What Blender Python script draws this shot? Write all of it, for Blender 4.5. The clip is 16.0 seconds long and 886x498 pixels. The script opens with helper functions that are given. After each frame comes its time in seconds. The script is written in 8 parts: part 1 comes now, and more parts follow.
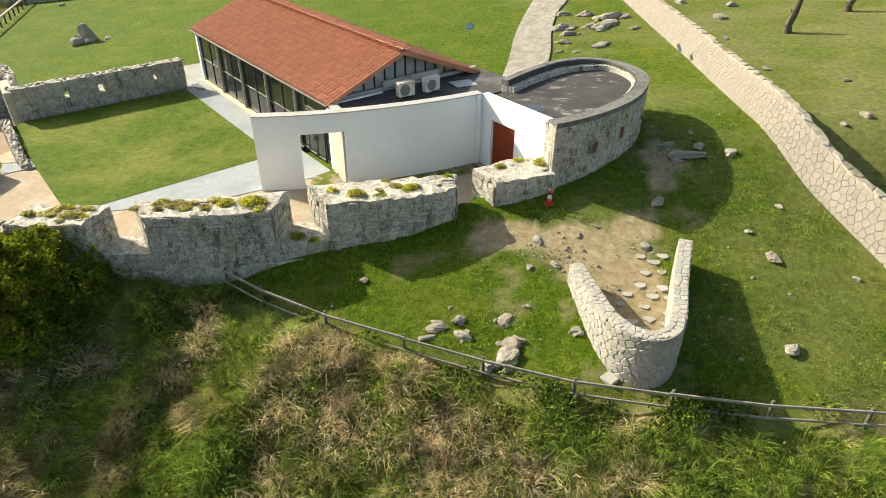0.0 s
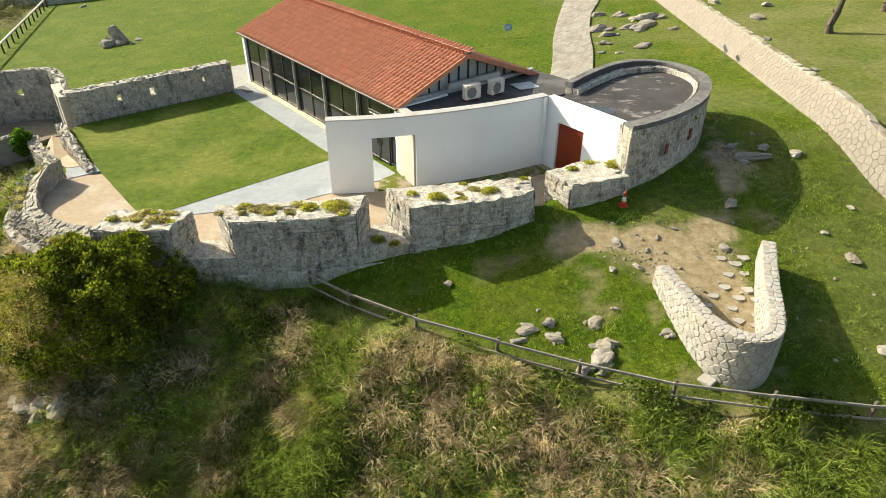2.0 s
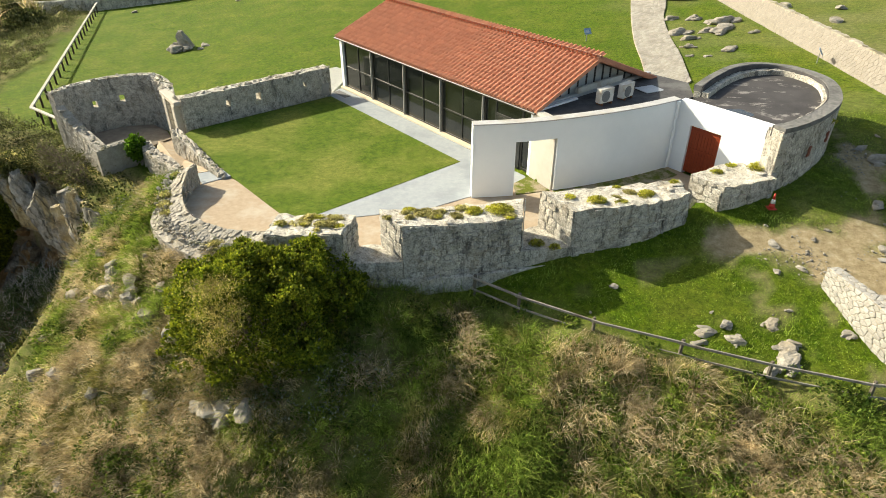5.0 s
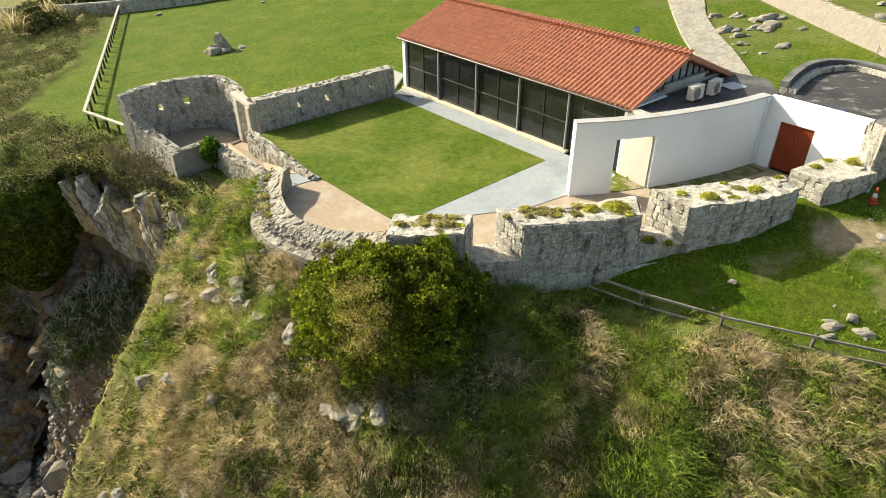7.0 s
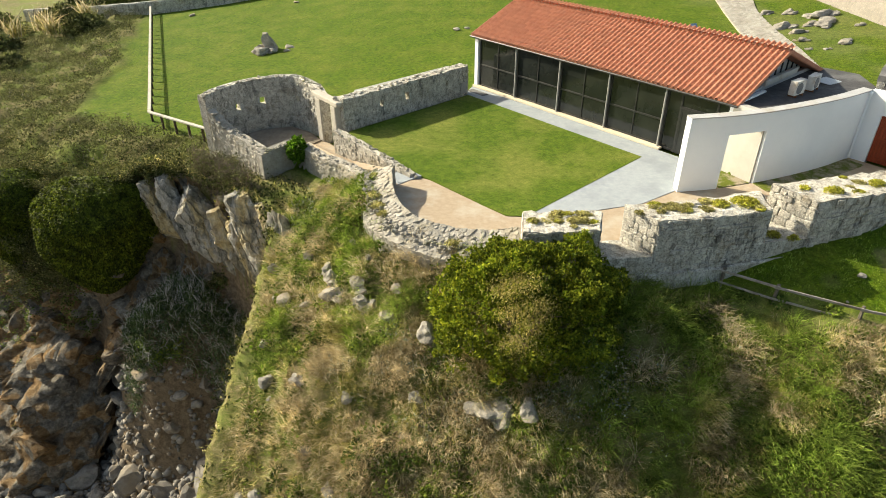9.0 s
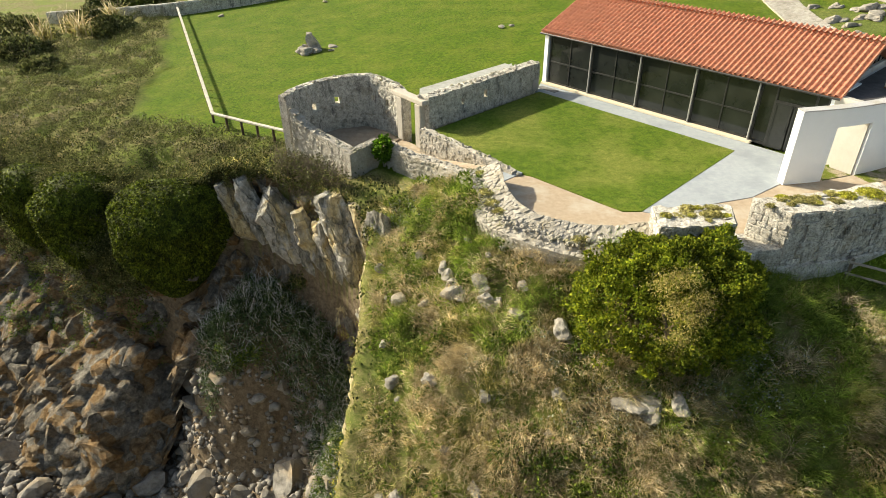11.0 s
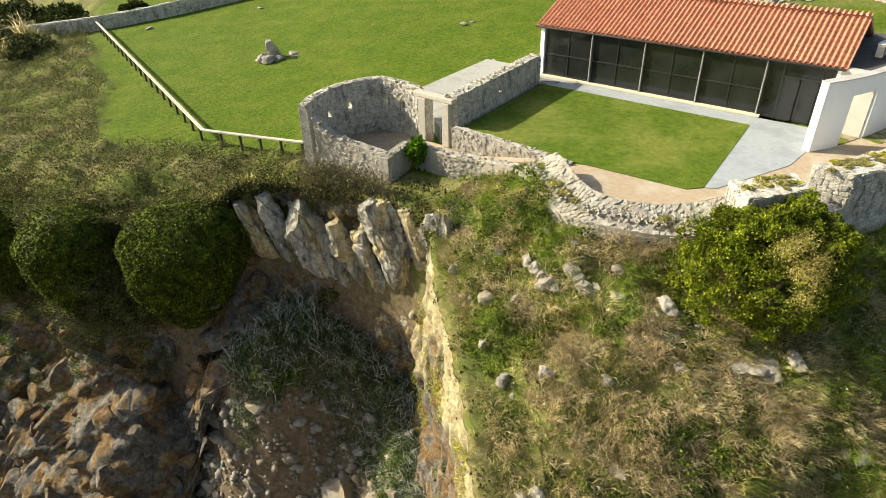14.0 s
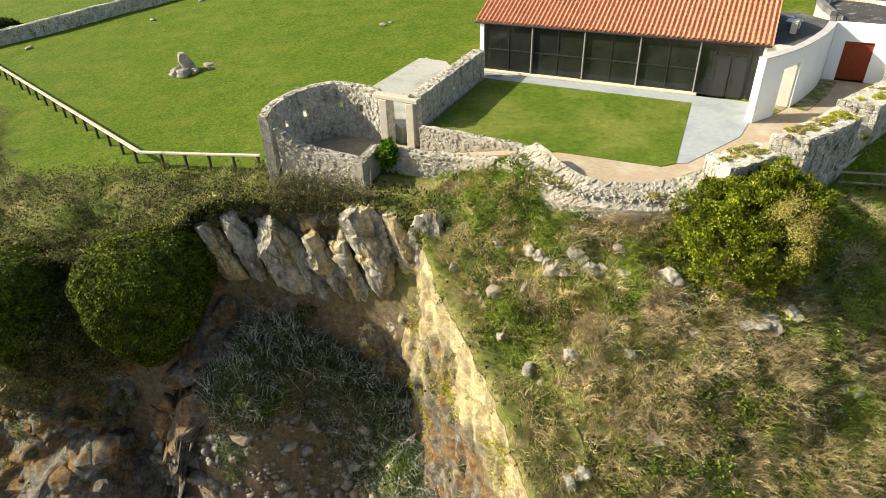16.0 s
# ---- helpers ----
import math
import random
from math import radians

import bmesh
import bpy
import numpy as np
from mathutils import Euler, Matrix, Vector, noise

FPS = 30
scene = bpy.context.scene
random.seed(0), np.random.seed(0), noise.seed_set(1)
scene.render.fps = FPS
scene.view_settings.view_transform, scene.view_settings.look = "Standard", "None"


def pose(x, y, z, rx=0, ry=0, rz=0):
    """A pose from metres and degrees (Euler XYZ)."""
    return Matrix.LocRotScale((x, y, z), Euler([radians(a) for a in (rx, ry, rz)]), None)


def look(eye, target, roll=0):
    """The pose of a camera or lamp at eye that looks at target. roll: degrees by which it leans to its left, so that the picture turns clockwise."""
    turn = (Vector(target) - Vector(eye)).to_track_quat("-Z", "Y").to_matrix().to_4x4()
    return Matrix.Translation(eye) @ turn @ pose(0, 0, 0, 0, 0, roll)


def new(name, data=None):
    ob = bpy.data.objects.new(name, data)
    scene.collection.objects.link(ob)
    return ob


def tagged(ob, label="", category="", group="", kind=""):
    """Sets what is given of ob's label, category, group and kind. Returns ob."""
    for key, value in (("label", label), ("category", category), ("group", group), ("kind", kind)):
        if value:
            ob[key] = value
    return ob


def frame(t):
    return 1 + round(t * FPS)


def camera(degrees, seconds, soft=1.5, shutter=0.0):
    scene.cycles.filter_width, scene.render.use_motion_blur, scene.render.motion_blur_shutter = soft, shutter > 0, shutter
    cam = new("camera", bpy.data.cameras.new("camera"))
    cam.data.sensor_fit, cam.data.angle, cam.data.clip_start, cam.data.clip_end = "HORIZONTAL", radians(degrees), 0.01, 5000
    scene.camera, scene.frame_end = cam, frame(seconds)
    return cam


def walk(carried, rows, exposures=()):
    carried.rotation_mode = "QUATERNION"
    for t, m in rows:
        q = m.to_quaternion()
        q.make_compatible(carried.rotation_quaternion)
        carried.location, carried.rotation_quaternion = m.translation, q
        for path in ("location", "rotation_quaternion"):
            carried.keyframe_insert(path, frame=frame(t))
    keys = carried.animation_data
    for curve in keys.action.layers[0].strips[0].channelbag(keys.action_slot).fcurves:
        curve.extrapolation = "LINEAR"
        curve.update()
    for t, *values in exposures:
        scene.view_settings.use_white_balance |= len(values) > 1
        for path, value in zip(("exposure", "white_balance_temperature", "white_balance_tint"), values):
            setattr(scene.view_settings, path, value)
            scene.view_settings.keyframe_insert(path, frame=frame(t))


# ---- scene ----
cam = camera(70.1, 16.0, 0.85)
PATH = [
    (0, (-0.416, 0.648, 13.304), (-0.393, 2.338, 12.236), 0.3),
    (0.5, (-1.095, 0.651, 13.321), (-1.065, 2.341, 12.252), 0.3),
    (1, (-1.937, 0.655, 13.352), (-1.904, 2.345, 12.283), 0.3),
    (1.5, (-2.851, 0.669, 13.382), (-2.817, 2.36, 12.314), 0.2),
    (2, (-3.798, 0.694, 13.497), (-3.764, 2.382, 12.425), 0.2),
    (2.5, (-4.796, 0.701, 13.549), (-4.762, 2.389, 12.478), 0.1),
    (3, (-5.814, 0.708, 13.599), (-5.781, 2.397, 12.527), 0.1),
    (3.5, (-6.868, 0.709, 13.619), (-6.836, 2.399, 12.549), 0.1),
    (4, (-7.965, 0.708, 13.575), (-7.933, 2.4, 12.509), 0.1),
    (6.5, (-14.064, 0.889, 13.48), (-14.001, 2.584, 12.419), -0.2),
    (7, (-15.356, 0.938, 13.442), (-15.283, 2.632, 12.382), -0.2),
    (7.5, (-16.688, 1.006, 13.433), (-16.606, 2.699, 12.372), -0.2),
    (8, (-18.027, 1.068, 13.407), (-17.94, 2.762, 12.346), -0.3),
    (8.5, (-19.36, 1.157, 13.357), (-19.27, 2.851, 12.297), -0.35),
    (9, (-20.693, 1.247, 13.307), (-20.599, 2.94, 12.248), -0.4),
    (9.5, (-22.042, 1.359, 13.264), (-21.945, 3.052, 12.204), -0.5),
    (10, (-23.426, 1.45, 13.262), (-23.324, 3.142, 12.201), -0.6),
    (12.5, (-30.25, 2.238, 13.249), (-30.019, 3.915, 12.185), -1.0),
    (13, (-31.523, 2.5, 13.253), (-31.236, 4.168, 12.188), -1.1),
    (13.5, (-32.739, 2.786, 13.224), (-32.384, 4.441, 12.159), -1.2),
    (14, (-33.97, 3.108, 13.231), (-33.535, 4.744, 12.165), -1.3),
    (14.5, (-35.14, 3.508, 13.226), (-34.63, 5.121, 12.159), -1.4),
    (15, (-36.314, 3.955, 13.233), (-35.729, 5.542, 12.164), -1.5),
    (15.5, (-37.394, 4.433, 13.213), (-36.73, 5.987, 12.144), -1.5),
    (16, (-38.509, 4.948, 13.208), (-37.756, 6.461, 12.137), -1.6),
]
walk(cam, [(t, look(eye, target, roll)) for t, eye, target, roll in PATH], [(0, 0.95, 7400, 4), (16, 0.95, 7400, 4)])

# ---- light ----
SUN = Vector((-4.25, 2.4, 2.95)).normalized()          # towards the sun
world = bpy.data.worlds.new("sky")
scene.world = world
world.use_nodes = True
wn = world.node_tree.nodes
sky = wn.new("ShaderNodeTexSky")
sky.sky_type, sky.sun_disc = "NISHITA", False
sky.sun_elevation = math.asin(SUN.z)
sky.sun_rotation = math.atan2(SUN.x, SUN.y)
sky.air_density, sky.dust_density, sky.ozone_density = 1.0, 3.0, 1.0
wn["Background"].inputs["Strength"].default_value = 0.104
world.node_tree.links.new(sky.outputs["Color"], wn["Background"].inputs["Color"])
sun = new("sun", bpy.data.lights.new("sun", "SUN"))
sun.data.energy, sun.data.angle, sun.data.color = 4.5, radians(0.55), (1.0, 0.945, 0.85)
sun.matrix_world = look(SUN * 60, (0, 0, 0))


# ---- materials ----
def tree(name, rough=0.9, metal=0.0, spec=0.3):
    m = bpy.data.materials.new(name)
    m.use_nodes = True
    nt = m.node_tree
    b = nt.nodes["Principled BSDF"]
    b.inputs["Roughness"].default_value = rough
    b.inputs["Metallic"].default_value = metal
    b.inputs["Specular IOR Level"].default_value = spec
    return m, nt, b


def node(nt, kind, **values):
    n = nt.nodes.new(kind)
    for k, v in values.items():
        n.inputs[k.replace("_", " ")].default_value = v
    return n


def coords(nt, scale=(1, 1, 1)):
    g = nt.nodes.new("ShaderNodeNewGeometry")
    mp = nt.nodes.new("ShaderNodeMapping")
    mp.inputs["Scale"].default_value = scale
    nt.links.new(g.outputs["Position"], mp.inputs["Vector"])
    return mp.outputs["Vector"]


def noise_tex(nt, vec, scale, detail=4.0, rough=0.6, distort=0.0):
    n = nt.nodes.new("ShaderNodeTexNoise")
    n.inputs["Scale"].default_value, n.inputs["Detail"].default_value = scale, detail
    n.inputs["Roughness"].default_value, n.inputs["Distortion"].default_value = rough, distort
    nt.links.new(vec, n.inputs["Vector"])
    return n.outputs["Fac"]


def ramp(nt, fac, *stops):
    r = nt.nodes.new("ShaderNodeValToRGB")
    el = r.color_ramp.elements
    while len(el) > 1:
        el.remove(el[-1])
    for i, (pos, col) in enumerate(stops):
        e = el[0] if i == 0 else el.new(pos)
        e.position = pos
        e.color = (*col, 1) if isinstance(col, tuple) else (col, col, col, 1)
    nt.links.new(fac, r.inputs["Fac"])
    return r.outputs["Color"]


def mix(nt, fac, a, b, mode="MIX"):
    m = nt.nodes.new("ShaderNodeMix")
    m.data_type, m.blend_type = "RGBA", mode
    for sock, val in ((m.inputs["Factor"], fac), (m.inputs["A"], a), (m.inputs["B"], b)):
        if isinstance(val, (int, float)):
            sock.default_value = val if sock.name == "Factor" else (val, val, val, 1)
        elif isinstance(val, tuple):
            sock.default_value = (*val, 1)
        else:
            nt.links.new(val, sock)
    return m.outputs["Result"]


def bump(nt, bsdf, height, strength=0.5, distance=0.05):
    b = nt.nodes.new("ShaderNodeBump")
    b.inputs["Strength"].default_value, b.inputs["Distance"].default_value = strength, distance
    nt.links.new(height, b.inputs["Height"])
    nt.links.new(b.outputs["Normal"], bsdf.inputs["Normal"])


def mottled(name, c1, c2, c3=None, scale=6.0, fine=40.0, rough=0.9, bumpy=0.4, dist=0.03, metal=0.0, spec=0.3, stain=0.25, each=0.0):
    """A surface with two scales of variation: broad stains and fine grain."""
    m, nt, b = tree(name, rough, metal, spec)
    v = coords(nt)
    big = noise_tex(nt, v, scale * 0.15, 5, 0.65)
    mid = noise_tex(nt, v, scale, 6, 0.7)
    small = noise_tex(nt, v, fine, 3, 0.6)
    col = ramp(nt, mid, (0.3, c1), (0.7, c2))
    if c3:
        col = mix(nt, ramp(nt, big, (0.5, 0.0), (0.66, 1.0)), col, c3)
    col = mix(nt, stain, col, ramp(nt, small, (0.25, 0.25), (0.75, 1.0)), "MULTIPLY")
    if each:
        oi = nt.nodes.new("ShaderNodeObjectInfo")
        ge = nt.nodes.new("ShaderNodeNewGeometry")
        add = nt.nodes.new("ShaderNodeMath")
        add.operation = "ADD"
        nt.links.new(oi.outputs["Random"], add.inputs[0])
        nt.links.new(ge.outputs["Random Per Island"], add.inputs[1])
        fr = nt.nodes.new("ShaderNodeMath")
        fr.operation = "FRACT"
        nt.links.new(add.outputs[0], fr.inputs[0])
        lo = 1.0 - each
        col = mix(nt, 1.0, col, ramp(nt, fr.outputs[0], (0.0, lo), (0.5, 1.0), (1.0, lo * 0.9 + 0.1)), "MULTIPLY")
    nt.links.new(col, b.inputs["Base Color"])
    hh = mix(nt, 0.5, mid, small)
    bump(nt, b, hh, bumpy, dist)
    return m


def weathered(name, low, high, each):
    """Old limestone masonry smeared with mortar: chalky and lichened faces, sooty rain streaks, pits and patches of brown."""
    m, nt, b = tree(name, 0.94, 0, 0.2)
    v = coords(nt)
    patch = noise_tex(nt, v, 0.8, 5, 0.7, 0.4)
    mid = noise_tex(nt, v, 4.2, 6, 0.75, 0.4)
    pit = noise_tex(nt, v, 15, 4, 0.75)
    streak = noise_tex(nt, coords(nt, (1.3, 1.3, 0.45)), 1.5, 6, 0.8)
    chalk = noise_tex(nt, v, 2.1, 6, 0.8, 0.5)
    col = ramp(nt, mid, (0.34, low), (0.56, high))
    col = mix(nt, ramp(nt, patch, (0.52, 0.0), (0.64, 0.65)), col, ramp(nt, mid, (0.3, (0.25, 0.205, 0.14)), (0.7, (0.50, 0.43, 0.33))))
    col = mix(nt, ramp(nt, chalk, (0.52, 0.0), (0.60, 0.8)), col, (0.72, 0.69, 0.62))
    col = mix(nt, ramp(nt, streak, (0.53, 0.0), (0.64, 0.85)), col, ramp(nt, mid, (0.3, (0.07, 0.066, 0.06)), (0.7, (0.22, 0.21, 0.19))))
    col = mix(nt, 0.85, col, ramp(nt, pit, (0.33, 0.15), (0.47, 0.9), (0.66, 1.2)), "MULTIPLY")
    if each:
        oi = nt.nodes.new("ShaderNodeObjectInfo")
        ge = nt.nodes.new("ShaderNodeNewGeometry")
        add = nt.nodes.new("ShaderNodeMath")
        add.operation = "ADD"
        nt.links.new(oi.outputs["Random"], add.inputs[0])
        nt.links.new(ge.outputs["Random Per Island"], add.inputs[1])
        fr = nt.nodes.new("ShaderNodeMath")
        fr.operation = "FRACT"
        nt.links.new(add.outputs[0], fr.inputs[0])
        col = mix(nt, 1.0, col, ramp(nt, fr.outputs[0], (0.0, 1.0 - each), (0.6, 1.0), (1.0, 1.0 - each * 0.5)), "MULTIPLY")
    nt.links.new(col, b.inputs["Base Color"])
    bump(nt, b, mix(nt, 0.5, mid, pit), 1.0, 0.09)
    return m


def leafy(name, c1, c2, c3, trans=0.25, scale=0.9):
    m, nt, b = tree(name, 0.7, 0, 0.14)
    v = coords(nt)
    big = noise_tex(nt, v, scale, 3, 0.6)
    g = nt.nodes.new("ShaderNodeNewGeometry")
    col = ramp(nt, g.outputs["Random Per Island"], (0.0, c1), (0.55, c2), (1.0, c3))
    col = mix(nt, 0.6, col, ramp(nt, big, (0.3, 0.3), (0.7, 1.25)), "MULTIPLY")
    patch = noise_tex(nt, v, scale * 2.2, 2, 0.5)
    col = mix(nt, 0.6, col, ramp(nt, patch, (0.36, 0.45), (0.5, 1.05), (0.64, 1.5)), "MULTIPLY")
    clump = noise_tex(nt, v, scale * 6.0, 3, 0.6)
    col = mix(nt, 0.75, col, ramp(nt, clump, (0.32, 0.3), (0.5, 0.95), (0.66, 1.5)), "MULTIPLY")
    nt.links.new(col, b.inputs["Base Color"])
    tr = nt.nodes.new("ShaderNodeBsdfTranslucent")
    nt.links.new(col, tr.inputs["Color"])
    ms = nt.nodes.new("ShaderNodeMixShader")
    ms.inputs[0].default_value = trans
    nt.links.new(b.outputs[0], ms.inputs[1])
    nt.links.new(tr.outputs[0], ms.inputs[2])
    nt.links.new(ms.outputs[0], nt.nodes["Material Output"].inputs["Surface"])
    return m


def ground_material():
    """Mown lawn, wild dry slope, bare trodden earth and gravel, told apart by the sheet's own cover."""
    m, nt, b = tree("ground_cover", 0.95, 0, 0.15)
    v = coords(nt)
    at = nt.nodes.new("ShaderNodeVertexColor")
    at.layer_name = "cover"
    sep = nt.nodes.new("ShaderNodeSeparateColor")
    nt.links.new(at.outputs["Color"], sep.inputs["Color"])
    dirt, wild, rock = sep.outputs[0], sep.outputs[1], sep.outputs[2]
    n1 = noise_tex(nt, v, 0.35, 5, 0.65)
    n2 = noise_tex(nt, v, 3.2, 5, 0.7)
    n3 = noise_tex(nt, v, 22, 3, 0.7)
    n4 = noise_tex(nt, coords(nt, (60, 60, 20)), 1, 2, 0.6)
    lawn = ramp(nt, n2, (0.28, LAWN_A), (0.5, LAWN_B), (0.75, LAWN_C))
    lawn = mix(nt, ramp(nt, n1, (0.42, 0.0), (0.68, 0.75)), lawn, ramp(nt, n2, (0.3, (0.085, 0.12, 0.009)), (0.7, (0.185, 0.20, 0.028))))
    lawn = mix(nt, 0.8, lawn, ramp(nt, n3, (0.32, 0.35), (0.5, 0.95), (0.68, 1.5)), "MULTIPLY")
    n5 = noise_tex(nt, v, 7.5, 4, 0.7)
    lawn = mix(nt, 0.6, lawn, ramp(nt, n5, (0.32, 0.4), (0.5, 1.0), (0.68, 1.5)), "MULTIPLY")
    lawn = mix(nt, 0.5, lawn, ramp(nt, n4, (0.3, 0.5), (0.7, 1.4)), "MULTIPLY")
    dry = ramp(nt, n2, (0.25, (0.11, 0.115, 0.035)), (0.45, (0.21, 0.20, 0.07)), (0.62, (0.36, 0.30, 0.15)), (0.8, (0.18, 0.20, 0.05)))
    dry = mix(nt, 0.8, dry, ramp(nt, n3, (0.3, 0.2), (0.65, 0.9)), "MULTIPLY")
    dry = mix(nt, ramp(nt, n1, (0.45, 0.0), (0.6, 0.8)), dry, ramp(nt, n3, (0.3, (0.09, 0.13, 0.02)), (0.7, (0.20, 0.25, 0.05))))
    earth = ramp(nt, n2, (0.3, (0.25, 0.195, 0.105)), (0.55, (0.39, 0.315, 0.19)), (0.75, (0.50, 0.43, 0.30)))
    earth = mix(nt, 0.5, earth, ramp(nt, n3, (0.3, 0.55), (0.7, 1.15)), "MULTIPLY")
    grit = ramp(nt, n2, (0.3, (0.09, 0.066, 0.042)), (0.55, (0.19, 0.145, 0.095)), (0.78, (0.30, 0.245, 0.175)))
    grit = mix(nt, 0.7, grit, ramp(nt, n3, (0.3, 0.35), (0.6, 1.15)), "MULTIPLY")
    col = mix(nt, wild, lawn, dry)
    col = mix(nt, dirt, col, earth)
    col = mix(nt, rock, col, grit)
    nt.links.new(col, b.inputs["Base Color"])
    h = mix(nt, 0.5, n3, n4)
    bump(nt, b, h, 0.9, 0.06)
    return m


def rock_material(name="cliff_rock"):
    """Broken limestone: grey, brown and ochre blocks with dark cracks, pale where fresh, mossy where growth hangs."""
    m, nt, b = tree(name, 0.92, 0, 0.2)
    v = coords(nt)
    warp = noise_tex(nt, v, 0.30, 5, 0.6, 0.8)
    strata = noise_tex(nt, coords(nt, (0.8, 0.8, 1.6)), 1.6, 6, 0.75, 0.6)
    mid = noise_tex(nt, v, 2.4, 8, 0.75, 0.3)
    fine = noise_tex(nt, v, 14, 4, 0.7)
    block = nt.nodes.new("ShaderNodeTexVoronoi")
    block.inputs["Scale"].default_value = 1.1
    nt.links.new(v, block.inputs["Vector"])
    bs = nt.nodes.new("ShaderNodeSeparateColor")
    nt.links.new(block.outputs["Color"], bs.inputs["Color"])
    grey = ramp(nt, mid, (0.28, (0.05, 0.045, 0.038)), (0.48, (0.155, 0.14, 0.115)), (0.68, (0.35, 0.32, 0.27)))
    ochre = ramp(nt, mid, (0.28, (0.06, 0.035, 0.016)), (0.48, (0.205, 0.125, 0.056)), (0.70, (0.37, 0.275, 0.155)))
    cream = ramp(nt, mid, (0.25, (0.25, 0.19, 0.09)), (0.45, (0.48, 0.40, 0.22)), (0.62, (0.62, 0.56, 0.36)), (0.8, (0.66, 0.62, 0.50)))
    at = nt.nodes.new("ShaderNodeVertexColor")
    at.layer_name = "cover"
    sep = nt.nodes.new("ShaderNodeSeparateColor")
    nt.links.new(at.outputs["Color"], sep.inputs["Color"])
    tint = mix(nt, 0.35, warp, bs.outputs[0])
    col = mix(nt, ramp(nt, tint, (0.46, 0.0), (0.60, 1.0)), grey, ochre)
    col = mix(nt, sep.outputs[0], col, cream)
    moss = ramp(nt, fine, (0.3, (0.02, 0.026, 0.008)), (0.6, (0.06, 0.07, 0.022)), (0.8, (0.13, 0.12, 0.05)))
    col = mix(nt, sep.outputs[1], col, moss)
    col = mix(nt, 0.6, col, ramp(nt, strata, (0.32, 0.3), (0.6, 1.15)), "MULTIPLY")
    col = mix(nt, 0.5, col, ramp(nt, bs.outputs[1], (0.0, 0.55), (1.0, 1.2)), "MULTIPLY")
    col = mix(nt, 0.5, col, ramp(nt, fine, (0.3, 0.45), (0.65, 1.2)), "MULTIPLY")
    nt.links.new(col, b.inputs["Base Color"])
    h = mix(nt, 0.35, mid, strata)
    bump(nt, b, h, 1.0, 0.3)
    return m


LAWN_A, LAWN_B, LAWN_C = (0.030, 0.070, 0.002), (0.072, 0.126, 0.004), (0.126, 0.180, 0.008)
M_GROUND = ground_material()
M_ROCK = rock_material()
M_WHITE = mottled("white_render", (0.79, 0.83, 0.86), (0.83, 0.865, 0.89), (0.76, 0.80, 0.83), 1.2, 60, 0.85, 0.12, 0.01, stain=0.06)
M_CONCRETE = mottled("pale_concrete", (0.29, 0.32, 0.345), (0.37, 0.40, 0.42), (0.26, 0.29, 0.315), 3.0, 90, 0.9, 0.15, 0.01, stain=0.15)
M_TAN = mottled("tan_paving", (0.345, 0.268, 0.185), (0.455, 0.362, 0.262), (0.46, 0.40, 0.315), 4.0, 80, 0.92, 0.25, 0.01, stain=0.2)
M_STONE = weathered("grey_limestone", (0.37, 0.345, 0.295), (0.69, 0.65, 0.565), 0.3)
M_MORTAR = weathered("rubble_core", (0.35, 0.325, 0.275), (0.63, 0.595, 0.515), 0.0)
M_TOP = mottled("weathered_wall_top", (0.34, 0.30, 0.235), (0.58, 0.54, 0.46), (0.27, 0.24, 0.15), 4.0, 40, 0.95, 0.8, 0.05, stain=0.45)
M_PALE = mottled("pale_limestone", (0.40, 0.38, 0.34), (0.55, 0.53, 0.485), (0.46, 0.44, 0.395), 4.0, 30, 0.9, 0.6, 0.03, stain=0.4, each=0.2)
M_LONG = mottled("tan_limestone", (0.275, 0.245, 0.208), (0.35, 0.32, 0.278), (0.30, 0.27, 0.23), 4.0, 30, 0.92, 0.5, 0.03, stain=0.35, each=0.14)
M_JOINT = mottled("pale_mortar", (0.34, 0.29, 0.22), (0.44, 0.385, 0.305), None, 6.0, 60, 0.95, 0.4, 0.02, stain=0.3)
M_TILE = mottled("terracotta", (0.54, 0.215, 0.122), (0.68, 0.305, 0.19), (0.60, 0.26, 0.155), 3.0, 50, 0.8, 0.2, 0.01, stain=0.2, each=0.18)
M_RIDGE = mottled("pale_ridge_tile", (0.64, 0.38, 0.25), (0.70, 0.48, 0.34), None, 3.0, 50, 0.8, 0.2, 0.01, stain=0.2, each=0.2)
M_TAR = mottled("dark_roof_felt", (0.055, 0.054, 0.056), (0.10, 0.098, 0.10), (0.15, 0.15, 0.15), 3.0, 60, 0.85, 0.3, 0.01, stain=0.3)
M_CAP = mottled("grey_cement_cap", (0.14, 0.14, 0.137), (0.25, 0.245, 0.235), (0.10, 0.10, 0.098), 4.0, 60, 0.9, 0.3, 0.02, stain=0.3)
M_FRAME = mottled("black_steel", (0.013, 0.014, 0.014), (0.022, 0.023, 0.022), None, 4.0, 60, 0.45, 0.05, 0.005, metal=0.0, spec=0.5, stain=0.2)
M_POST = mottled("galvanised_post", (0.33, 0.33, 0.32), (0.45, 0.44, 0.42), None, 6.0, 80, 0.5, 0.1, 0.005, metal=0.3, stain=0.2)
M_CREAM = mottled("cream_stone_sill", (0.58, 0.50, 0.36), (0.68, 0.60, 0.46), None, 4.0, 60, 0.85, 0.2, 0.01, stain=0.2)
M_DOOR = mottled("red_brown_door_paint", (0.22, 0.035, 0.012), (0.30, 0.055, 0.018), None, 5.0, 80, 0.5, 0.1, 0.005, stain=0.2)
